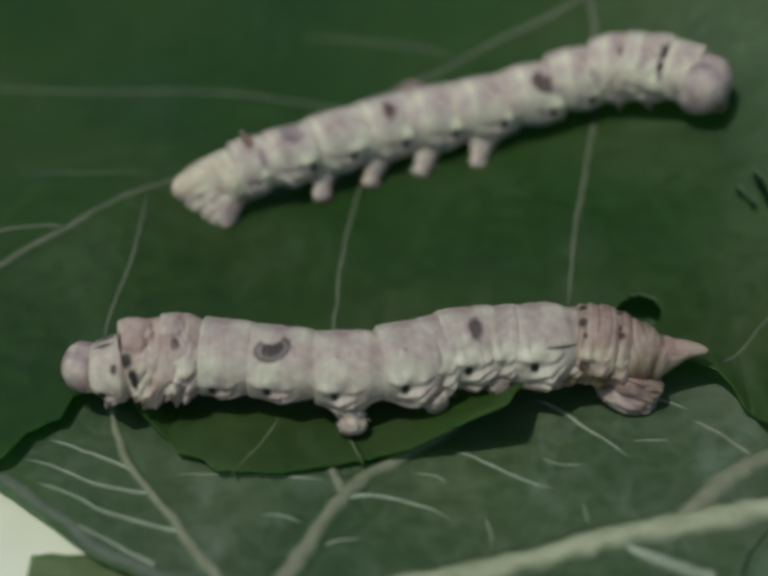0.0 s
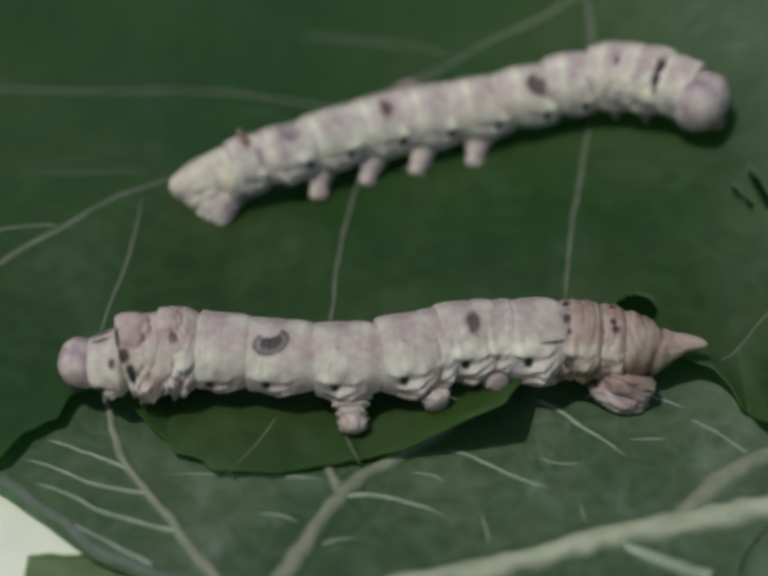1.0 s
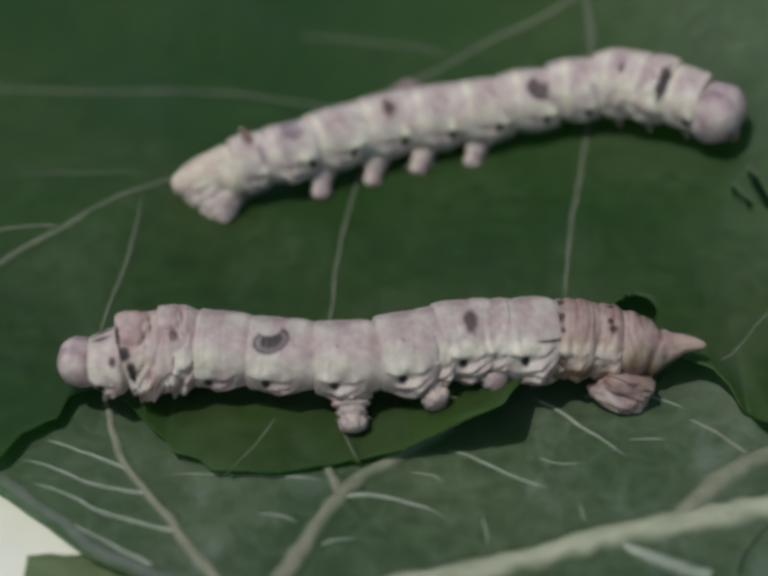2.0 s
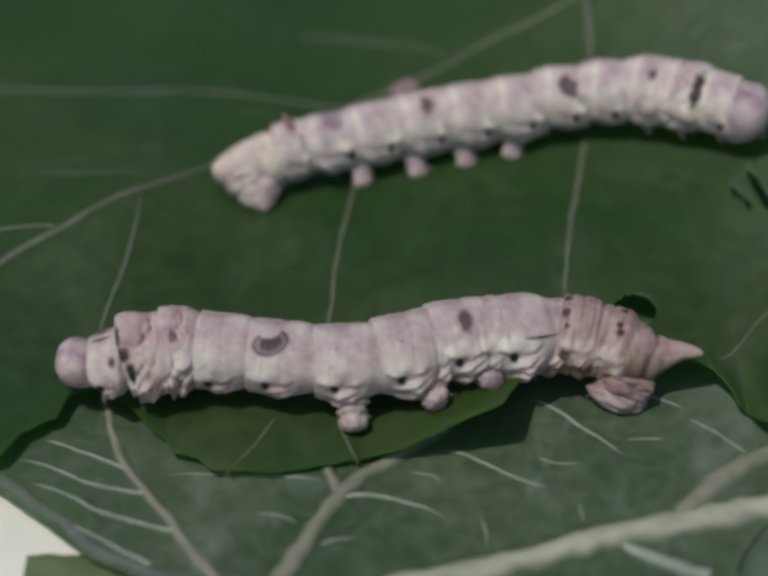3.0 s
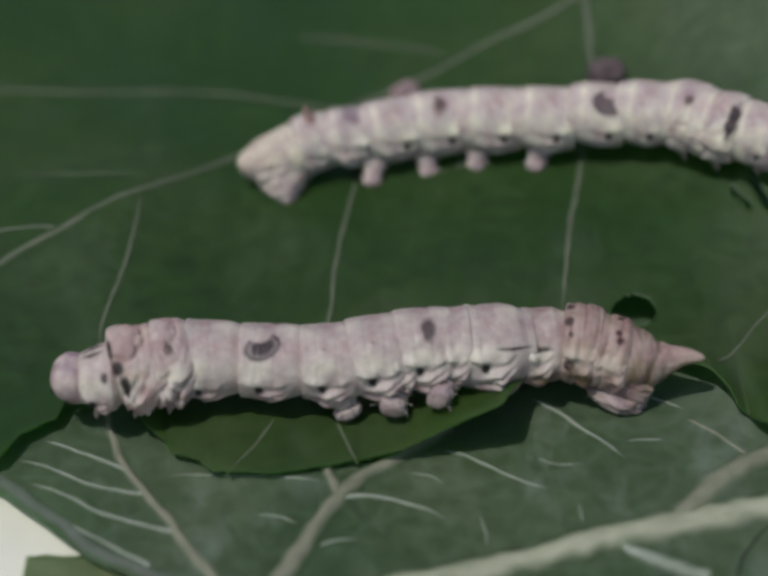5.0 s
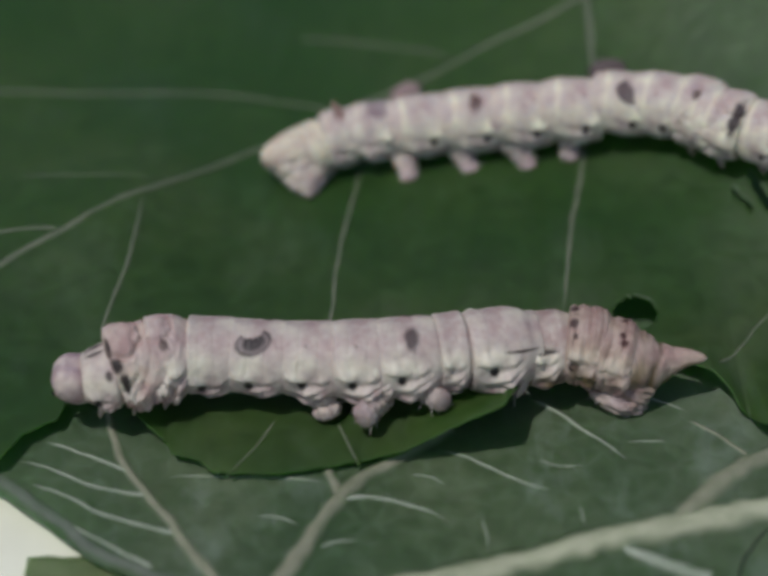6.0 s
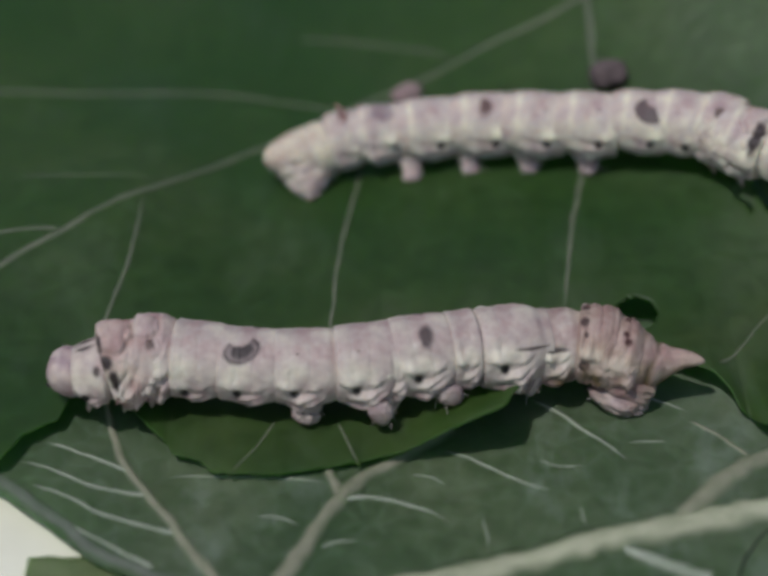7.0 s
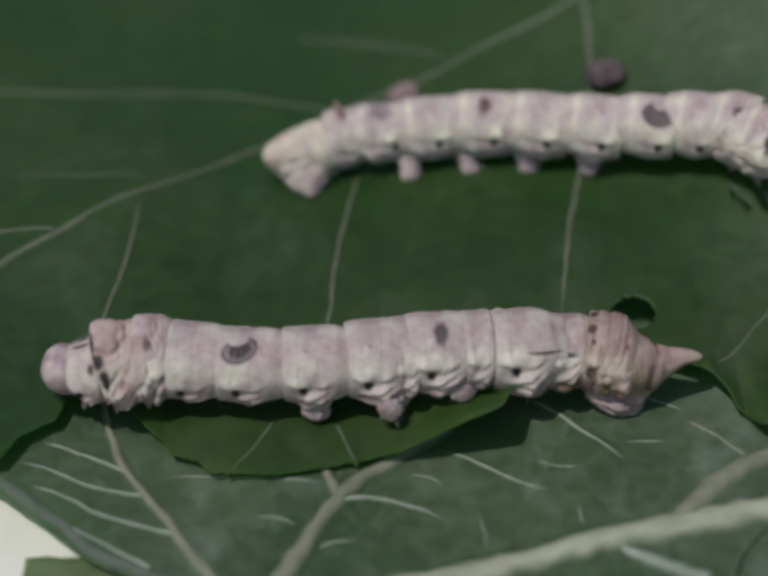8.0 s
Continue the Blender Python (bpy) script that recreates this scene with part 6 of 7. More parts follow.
    walk(cream_worm["T1"], [(0, at(29.05, -1.81, 12.36, 0, 0, 337.1)), (0.5, at(28.97, -2.72, 12.01, 0, 0, 335.7)), (1, at(28.81, -4.05, 11.51, 0, 0, 332)), (1.5, at(29.23, -5.40, 11.14, 0, 0, 329.8)), (1.7, at(29.23, -5.39, 11.14, 0, 0, 329.8)), (2.8, at(29.20, -7.34, 11.41, 0, 0, 337.6)), (3, at(28.30, -7.22, 11.44, 0, 0, 336.9)), (3.5, at(28.29, -7.70, 11.38, 0, 0, 336.8)), (4, at(29.33, -7.79, 11.51, 0, 0, 335.2)), (4.5, at(29.19, -9.23, 10.97, 0, 0, 337.1)), (4.7, at(29.47, -10.13, 10.79, 0, 0, 338.9)), (5.8, at(26.76, -11.68, 10.79, 0, 0, 335)), (6, at(26.25, -11.50, 10.85, 0, 0, 333.6)), (6.5, at(26.53, -11.43, 10.83, 0, 0, 333)), (7, at(26.61, -12.62, 10.27, 0, 0, 332.9)), (7.5, at(27.69, -12.98, 10.33, 0, 0, 332.6)), (8, at(28.23, -12.87, 10.58, 0, 0, 332.3))])
    walk(cream_worm["T2"], [(0, at(25.07, 0.10, 11.76, 0, 0, 342.5)), (0.5, at(25.04, -0.66, 11.50, 0, 0, 341.1)), (1, at(25.01, -1.79, 11.12, 0, 0, 337.1)), (1.5, at(25.15, -2.69, 10.86, 0, 0, 334.5)), (1.7, at(25.15, -2.68, 10.86, 0, 0, 334.6)), (2.8, at(25.24, -5.41, 11.01, 0, 0, 335.4)), (3, at(24.29, -5.21, 11.05, 0, 0, 336.7)), (3.5, at(24.27, -5.60, 11.03, 0, 0, 335.2)), (4, at(25.38, -5.81, 11.20, 0, 0, 336.4)), (4.5, at(25.23, -7.43, 10.62, 0, 0, 335.8)), (4.7, at(25.48, -8.47, 10.41, 0, 0, 334.7)), (5.8, at(22.77, -9.64, 10.52, 0, 0, 327.7)), (6, at(22.19, -9.35, 10.59, 0, 0, 327.5)), (6.5, at(22.56, -9.23, 10.61, 0, 0, 328.2)), (7, at(22.61, -10.48, 10.13, 0, 0, 325.9)), (7.5, at(23.70, -10.83, 10.22, 0, 0, 325.6)), (8, at(24.20, -10.68, 10.47, 0, 0, 325.5))])
    walk(cream_worm["T3"], [(0, at(21.26, 1.50, 10.89, 0, 0, 355)), (0.5, at(21.19, 0.82, 10.67, 0, 0, 353.5)), (1, at(21.28, -0.00, 10.46, 0, 0, 349.2)), (1.5, at(21.52, -0.85, 10.28, 0, 0, 347.2)), (1.7, at(21.52, -0.84, 10.27, 0, 0, 347.2)), (2.8, at(21.25, -3.13, 10.66, 0, 0, 342.9)), (3, at(20.45, -3.36, 10.63, 0, 0, 342.2)), (3.5, at(20.54, -3.59, 10.72, 0, 0, 341.9)), (4, at(21.74, -4.28, 10.80, 0, 0, 344.9)), (4.5, at(21.66, -5.66, 10.33, 0, 0, 341)), (4.7, at(21.80, -6.31, 10.21, 0, 0, 338.2)), (5.8, at(19.81, -7.05, 10.61, 0, 0, 330.5)), (6, at(19.09, -6.76, 10.65, 0, 0, 329)), (6.5, at(19.42, -6.80, 10.61, 0, 0, 332)), (7, at(19.72, -7.81, 10.25, 0, 0, 329.2)), (7.5, at(20.91, -8.20, 10.36, 0, 0, 330.4)), (8, at(21.39, -8.00, 10.61, 0, 0, 331.8))])
    walk(cream_worm["A1"], [(0, at(16.82, 1.57, 9.39, 0, 0, 368.1)), (0.5, at(16.76, 1.02, 9.26, 0, 0, 366.3)), (1, at(16.75, 0.52, 9.15, 0, 0, 362.6)), (1.5, at(16.86, -0.11, 9.05, 0, 0, 359.6)), (1.7, at(16.86, -0.09, 9.04, 0, 0, 359.6)), (2.8, at(16.37, -2.27, 9.55, 0, 0, 355.4)), (3, at(15.97, -2.20, 9.73, 0, 0, 350.6)), (3.5, at(16.21, -2.61, 9.86, 0, 0, 352.1)), (4, at(17.09, -3.40, 9.91, 0, 0, 352.7)), (4.5, at(17.19, -4.43, 9.64, 0, 0, 348.2)), (4.7, at(17.36, -4.92, 9.59, 0, 0, 346.5)), (5.8, at(15.88, -5.40, 10.17, 0, 0, 341.9)), (6, at(15.43, -4.96, 10.33, 0, 0, 339)), (6.5, at(15.62, -5.25, 10.21, 0, 0, 342.3)), (7, at(15.93, -6.13, 9.90, 0, 0, 341.1)), (7.5, at(16.72, -6.53, 9.92, 0, 0, 342.8)), (8, at(17.05, -6.52, 10.08, 0, 0, 345.4))])
    walk(cream_worm["A2"], [(0, at(11.92, 0.78, 7.80, 0, 0, 373.5)), (0.5, at(11.89, 0.41, 7.76, 0, 0, 371.8)), (1, at(11.76, 0.24, 7.68, 0, 0, 369.6)), (1.5, at(11.72, -0.10, 7.64, 0, 0, 367.2)), (1.7, at(11.72, -0.09, 7.64, 0, 0, 367.2)), (2.8, at(10.97, -1.99, 8.13, 0, 0, 361.3)), (3, at(11.02, -1.44, 8.53, 0, 0, 359.5)), (3.5, at(11.43, -2.13, 8.72, 0, 0, 359.1)), (4, at(11.97, -2.88, 8.78, 0, 0, 357.2)), (4.5, at(12.26, -3.57, 8.71, 0, 0, 353.5)), (4.7, at(12.44, -3.97, 8.72, 0, 0, 352)), (5.8, at(11.52, -4.31, 9.41, 0, 0, 349.6)), (6, at(11.38, -3.67, 9.68, 0, 0, 349.5)), (6.5, at(11.42, -4.19, 9.54, 0, 0, 349.9)), (7, at(11.72, -5.06, 9.30, 0, 0, 347.8)), (7.5, at(12.03, -5.49, 9.24, 0, 0, 347.8)), (8, at(12.19, -5.70, 9.30, 0, 0, 348.9))])
    walk(cream_worm["A3"], [(0, at(5.89, -0.05, 6.43, 0, 0, 375)), (0.5, at(5.88, -0.24, 6.43, 0, 0, 373.4)), (1, at(5.81, -0.32, 6.41, 0, 0, 372.5)), (1.5, at(5.80, -0.48, 6.41, 0, 0, 370.9)), (1.7, at(5.80, -0.48, 6.41, 0, 0, 370.9)), (2.8, at(5.42, -1.72, 6.91, 0, 0, 363.5)), (3, at(5.44, -1.39, 7.18, 0, 0, 366.4)), (3.5, at(5.63, -1.89, 7.37, 0, 0, 363.4)), (4, at(5.90, -2.36, 7.45, 0, 0, 360.1)), (4.5, at(6.05, -2.72, 7.46, 0, 0, 356.9)), (4.7, at(6.13, -2.94, 7.48, 0, 0, 355.3)), (5.8, at(5.64, -3.33, 8.16, 0, 0, 353.5)), (6, at(5.56, -2.99, 8.38, 0, 0, 356.2)), (6.5, at(5.56, -3.39, 8.37, 0, 0, 353.8)), (7, at(5.70, -3.90, 8.28, 0, 0, 350)), (7.5, at(5.85, -4.17, 8.27, 0, 0, 348.4)), (8, at(5.93, -4.34, 8.33, 0, 0, 347.8))])
    walk(cream_worm["A4"], [(0, at(-0.03, -1.00, 5.64, 0, 0, 377.8)), (0.5, at(-0.04, -1.01, 5.64, 0, 0, 376.3)), (1, at(-0.03, -1.00, 5.64, 0, 0, 375.7)), (1.5, at(-0.04, -1.02, 5.65, 0, 0, 374.4)), (1.7, at(-0.04, -1.02, 5.64, 0, 0, 374.4)), (2.8, at(-0.08, -1.42, 6.04, 0, 0, 367.4)), (3, at(-0.10, -1.58, 6.20, 0, 0, 371.1)), (3.5, at(-0.12, -1.72, 6.35, 0, 0, 367.5)), (4, at(-0.13, -1.79, 6.41, 0, 0, 364.1)), (4.5, at(-0.13, -1.81, 6.43, 0, 0, 361.2)), (4.7, at(-0.14, -1.83, 6.45, 0, 0, 359.4)), (5.8, at(-0.20, -2.17, 7.02, 0, 0, 357.6)), (6, at(-0.22, -2.28, 7.18, 0, 0, 360.4)), (6.5, at(-0.24, -2.37, 7.25, 0, 0, 357)), (7, at(-0.25, -2.40, 7.25, 0, 0, 352.7)), (7.5, at(-0.26, -2.41, 7.27, 0, 0, 350.6)), (8, at(-0.27, -2.44, 7.32, 0, 0, 349.7))])
    walk(cream_worm["A5"], [(0, at(-6.13, -2.54, 5.16, 0, 0, 382.4)), (0.5, at(-6.13, -2.38, 5.16, 0, 0, 381.6)), (1, at(-6.06, -2.29, 5.16, 0, 0, 381.2)), (1.5, at(-6.05, -2.15, 5.17, 0, 0, 380.4)), (1.7, at(-6.05, -2.15, 5.17, 0, 0, 380.4)), (2.8, at(-5.80, -1.75, 5.43, 0, 0, 376.2)), (3, at(-5.85, -2.29, 5.54, 0, 0, 375.9)), (3.5, at(-6.11, -2.05, 5.62, 0, 0, 372.5)), (4, at(-6.43, -1.77, 5.65, 0, 0, 370.7)), (4.5, at(-6.60, -1.46, 5.65, 0, 0, 368.8)), (4.7, at(-6.72, -1.26, 5.66, 0, 0, 367.2)), (5.8, at(-6.33, -1.45, 6.06, 0, 0, 365.6)), (6, at(-6.27, -1.86, 6.18, 0, 0, 364.9)), (6.5, at(-6.33, -1.57, 6.28, 0, 0, 362.2)), (7, at(-6.51, -1.09, 6.30, 0, 0, 359.4)), (7.5, at(-6.69, -0.82, 6.31, 0, 0, 357.5)), (8, at(-6.79, -0.72, 6.34, 0, 0, 357.4))])
    walk(cream_worm["A6"], [(0, at(-12.32, -5.15, 4.92, 0, 0, 384.6)), (0.5, at(-12.34, -4.96, 4.92, 0, 0, 384.3)), (1, at(-12.29, -4.85, 4.92, 0, 0, 384.4)), (1.5, at(-12.42, -4.70, 4.92, 0, 0, 383.8)), (1.7, at(-12.42, -4.70, 4.92, 0, 0, 383.8)), (2.8, at(-11.45, -3.65, 5.06, 0, 0, 380.8)), (3, at(-11.92, -3.79, 5.11, 0, 0, 377.1)), (3.5, at(-12.63, -3.21, 5.14, 0, 0, 374.1)), (4, at(-13.07, -2.92, 5.15, 0, 0, 373.7)), (4.5, at(-13.24, -2.50, 5.15, 0, 0, 373.2)), (4.7, at(-12.55, -2.08, 5.20, 0, 0, 371.9)), (5.8, at(-12.17, -2.02, 5.44, 0, 0, 371.1)), (6, at(-12.67, -1.95, 5.48, 0, 0, 367.2)), (6.5, at(-13.07, -1.43, 5.53, 0, 0, 365.5)), (7, at(-13.29, -0.80, 5.55, 0, 0, 364.6)), (7.5, at(-13.45, -0.37, 5.56, 0, 0, 363.5)), (8, at(-13.61, -0.37, 5.57, 0, 0, 364.1))])
    walk(cream_worm["A7"], [(0, at(-17.85, -7.69, 4.60, 0, 0, 381.4)), (0.5, at(-17.89, -7.50, 4.60, 0, 0, 380.9)), (1, at(-17.84, -7.42, 4.60, 0, 0, 381.7)), (1.5, at(-18.10, -7.27, 4.60, 0, 0, 381)), (1.7, at(-18.10, -7.27, 4.60, 0, 0, 381)), (2.8, at(-16.52, -5.35, 4.61, 0, 0, 375.5)), (3, at(-17.40, -5.12, 4.61, 0, 0, 373.6)), (3.5, at(-18.53, -4.33, 4.62, 0, 0, 372)), (4, at(-19.09, -4.04, 4.62, 0, 0, 370.8)), (4.5, at(-19.26, -3.61, 4.62, 0, 0, 371.1)), (4.7, at(-17.84, -2.86, 4.66, 0, 0, 369.4)), (5.8, at(-17.46, -2.65, 4.79, 0, 0, 369.5)), (6, at(-18.51, -2.17, 4.79, 0, 0, 367.8)), (6.5, at(-19.23, -1.51, 4.81, 0, 0, 366.7)), (7, at(-19.49, -0.86, 4.82, 0, 0, 366.3)), (7.5, at(-19.65, -0.32, 4.82, 0, 0, 366)), (8, at(-19.86, -0.39, 4.82, 0, 0, 365.4))])
    walk(cream_worm["A8"], [(0, at(-22.37, -9.02, 4.00, 0, 0, 379.8)), (0.5, at(-22.42, -8.75, 4.00, 0, 0, 379.3)), (1, at(-22.34, -8.80, 4.00, 0, 0, 380)), (1.5, at(-22.63, -8.57, 4.00, 0, 0, 379.6)), (1.7, at(-22.63, -8.57, 4.00, 0, 0, 379.6)), (2.8, at(-21.04, -5.96, 4.00, 0, 0, 374.1)), (3, at(-21.90, -5.79, 4.00, 0, 0, 374.9)), (3.5, at(-22.99, -4.96, 4.00, 0, 0, 374.5)), (4, at(-23.50, -4.43, 4.00, 0, 0, 373)), (4.5, at(-23.62, -4.06, 4.00, 0, 0, 373.7)), (4.7, at(-22.60, -3.15, 4.00, 0, 0, 373.7)), (5.8, at(-22.02, -2.83, 4.02, 0, 0, 372.4)), (6, at(-22.70, -2.44, 4.03, 0, 0, 373.1)), (6.5, at(-23.73, -1.75, 4.03, 0, 0, 372.3)), (7, at(-23.77, -1.02, 4.04, 0, 0, 371.4)), (7.5, at(-23.99, -0.53, 4.04, 0, 0, 371.9)), (8, at(-24.14, -0.39, 4.05, 0, 0, 370.8))])
    walk(cream_worm["tail"], [(0, at(-25.90, -10.51, 3.00, 0, 0, 382.9)), (0.5, at(-25.97, -10.25, 3.00, 0, 0, 382.9)), (1, at(-25.81, -10.23, 3.00, 0, 0, 382.4)), (1.5, at(-26.19, -10.07, 3.00, 0, 0, 382.8)), (1.7, at(-26.19, -10.07, 3.00, 0, 0, 382.8)), (2.8, at(-24.62, -7.26, 3.00, 0, 0, 379.9)), (3, at(-25.73, -7.24, 3.00, 0, 0, 380.8)), (3.5, at(-26.88, -6.41, 3.00, 0, 0, 380.4)), (4, at(-27.47, -5.87, 3.00, 0, 0, 379.9)), (4.5, at(-27.74, -5.58, 3.00, 0, 0, 380.3)), (4.7, at(-25.58, -4.55, 3.00, 0, 0, 385.1)), (5.8, at(-25.60, -4.09, 3.00, 0, 0, 379.9)), (6, at(-26.60, -3.77, 3.00, 0, 0, 379.4)), (6.5, at(-27.36, -2.97, 3.00, 0, 0, 379.3)), (7, at(-27.74, -2.20, 3.00, 0, 0, 377.4)), (7.5, at(-27.96, -1.75, 3.00, 0, 0, 377.9)), (8, at(-28.06, -1.61, 3.00, 0, 0, 378.1))])
    walk(cream_worm["A3near"], [(0, at(5.33, -2.05, 4.50, -43, 31, 375)), (0.5, at(5.32, -2.06, 4.67, -40.2, 30.2, 373.4)), (1, at(5.22, -2.09, 4.65, -42.6, 26, 372.5)), (1.5, at(5.21, -2.08, 4.85, -38.9, 25.8, 370.9)), (1.7, at(5.21, -2.07, 4.85, -38.9, 25.8, 370.9)), (2.8, at(4.70, -3.34, 5.31, -24.6, 36.4, 363.5)), (3, at(4.71, -2.73, 6.40, -24.8, 9.6, 366.4)), (3.5, at(4.56, -3.33, 5.84, -39.9, -12.1, 363.4)), (4, at(4.83, -3.56, 6.39, -31.3, 0.3, 360.1)), (4.5, at(4.93, -3.86, 6.63, -25.8, 1, 356.9)), (4.7, at(5.03, -4.08, 6.69, -24.6, 3.5, 355.3)), (5.8, at(4.56, -4.67, 6.75, -27.6, 16.9, 353.5)), (6, at(4.25, -4.30, 7.70, -16.5, -6.4, 356.2)), (6.5, at(4.07, -4.69, 6.92, -27.3, -27.7, 353.8)), (7, at(3.94, -5.11, 7.61, -11.3, -18.8, 350)), (7.5, at(4.14, -5.47, 7.81, -6, -12.4, 348.4)), (8, at(4.27, -5.65, 7.90, -5.9, -9.6, 347.8))])
    walk(cream_worm["A3far"], [(0, at(4.37, 1.69, 4.42, 43, 31, 375)), (0.5, at(4.53, 1.38, 4.60, 40.2, 30.2, 373.4)), (1, at(4.49, 1.30, 4.59, 42.6, 26, 372.5)), (1.5, at(4.63, 1.02, 4.81, 38.9, 25.8, 370.9)), (1.7, at(4.63, 1.02, 4.81, 38.9, 25.8, 370.9)), (2.8, at(4.49, 0.03, 5.29, 24.6, 36.4, 363.5)), (3, at(4.42, -0.06, 6.38, 24.8, 9.6, 366.4)), (3.5, at(4.38, -0.32, 5.83, 39.9, -12.1, 363.4)), (4, at(4.82, -0.91, 6.39, 31.3, 0.3, 360.1)), (4.5, at(5.06, -1.23, 6.64, 25.8, 1, 356.9)), (4.7, at(5.24, -1.43, 6.71, 24.6, 3.5, 355.3)), (5.8, at(4.91, -1.57, 6.77, 27.6, 16.9, 353.5)), (6, at(4.45, -1.34, 7.71, 16.5, -6.4, 356.2)), (6.5, at(4.42, -1.58, 6.94, 27.3, -27.7, 353.8)), (7, at(4.50, -2.00, 7.63, 11.3, -18.8, 350)), (7.5, at(4.83, -2.17, 7.84, 6, -12.4, 348.4)), (8, at(4.99, -2.34, 7.92, 5.9, -9.6, 347.8))])
    walk(cream_worm["A4near"], [(0, at(-1.26, -3.27, 3.59, -39.5, 37.5, 377.8)), (0.5, at(-1.30, -3.18, 3.66, -38.1, 37.5, 376.3)), (1, at(-1.34, -3.19, 3.62, -40.8, 35.2, 375.7)), (1.5, at(-1.35, -3.07, 3.72, -38.8, 34.9, 374.4)), (1.7, at(-1.35, -3.07, 3.72, -38.8, 34.9, 374.4)), (2.8, at(-1.69, -2.82, 4.75, -35, 6.9, 367.4)), (3, at(-1.77, -3.09, 4.96, -33.7, -5.4, 371.1)), (3.5, at(-1.77, -3.19, 4.86, -38.2, 3.6, 367.5)), (4, at(-1.76, -3.12, 5.18, -30.8, 10.8, 364.1)), (4.5, at(-1.85, -3.03, 5.34, -27.8, 8.2, 361.2)), (4.7, at(-1.91, -3.00, 5.31, -28.8, 8.5, 359.4)), (5.8, at(-2.37, -3.36, 5.57, -28.3, -19.4, 357.6)), (6, at(-2.17, -3.89, 5.21, -31.4, -34.3, 360.4)), (6.5, at(-2.46, -3.62, 5.72, -26.2, -25.1, 357)), (7, at(-2.66, -3.46, 6.17, -15.5, -18.9, 352.7)), (7.5, at(-2.68, -3.42, 6.28, -13.6, -15.9, 350.6)), (8, at(-2.68, -3.40, 6.32, -14.7, -14.5, 349.7))])
    walk(cream_worm["A4far"], [(0, at(-2.45, 0.54, 3.50, 39.5, 37.5, 377.8)), (0.5, at(-2.36, 0.54, 3.58, 38.1, 37.5, 376.3)), (1, at(-2.38, 0.60, 3.54, 40.8, 35.2, 375.7)), (1.5, at(-2.26, 0.55, 3.65, 38.8, 34.9, 374.4)), (1.7, at(-2.26, 0.55, 3.65, 38.8, 34.9, 374.4)), (2.8, at(-2.04, -0.05, 4.72, 35, 6.9, 367.4)), (3, at(-2.29, -0.34, 4.91, 33.7, -5.4, 371.1)), (3.5, at(-2.14, -0.26, 4.83, 38.2, 3.6, 367.5)), (4, at(-1.96, -0.27, 5.16, 30.8, 10.8, 364.1)), (4.5, at(-1.91, -0.23, 5.33, 27.8, 8.2, 361.2)), (4.7, at(-1.88, -0.20, 5.31, 28.8, 8.5, 359.4)), (5.8, at(-2.24, -0.29, 5.58, 28.3, -19.4, 357.6)), (6, at(-2.19, -0.22, 5.21, 31.4, -34.3, 360.4)), (6.5, at(-2.30, -0.41, 5.73, 26.2, -25.1, 357)), (7, at(-2.26, -0.29, 6.19, 15.5, -18.9, 352.7)), (7.5, at(-2.15, -0.24, 6.32, 13.6, -15.9, 350.6)), (8, at(-2.10, -0.26, 6.36, 14.7, -14.5, 349.7))])
    walk(cream_worm["A5near"], [(0, at(-7.44, -4.82, 3.39, -37.7, 35.4, 382.4)), (0.5, at(-7.47, -4.65, 3.37, -37.1, 36.6, 381.6)), (1, at(-7.46, -4.64, 3.29, -40.1, 35.7, 381.2)), (1.5, at(-7.47, -4.45, 3.31, -38.8, 36.4, 380.4)), (1.7, at(-7.47, -4.45, 3.31, -38.8, 36.4, 380.4)), (2.8, at(-7.58, -3.84, 3.58, -46.6, -21.1, 376.2)), (3, at(-7.71, -3.94, 4.25, -39.5, -3, 375.9)), (3.5, at(-7.88, -3.53, 4.52, -34.3, 10, 372.5)), (4, at(-8.15, -3.20, 4.65, -30.3, 14, 370.7)), (4.5, at(-8.46, -2.80, 4.65, -31.9, 9.7, 368.8)), (4.7, at(-8.67, -2.55, 4.47, -36, 8.5, 367.2)), (5.8, at(-8.38, -3.31, 3.96, -38.1, -38.2, 365.6)), (6, at(-8.58, -3.30, 4.55, -37, -23, 364.9)), (6.5, at(-8.68, -2.70, 5.18, -29.9, -8.5, 362.2)), (7, at(-8.89, -2.11, 5.37, -25.8, -5.8, 359.4)), (7.5, at(-9.15, -1.75, 5.27, -28.1, -8.3, 357.5)), (8, at(-9.25, -1.64, 5.20, -30, -9.5, 357.4))])
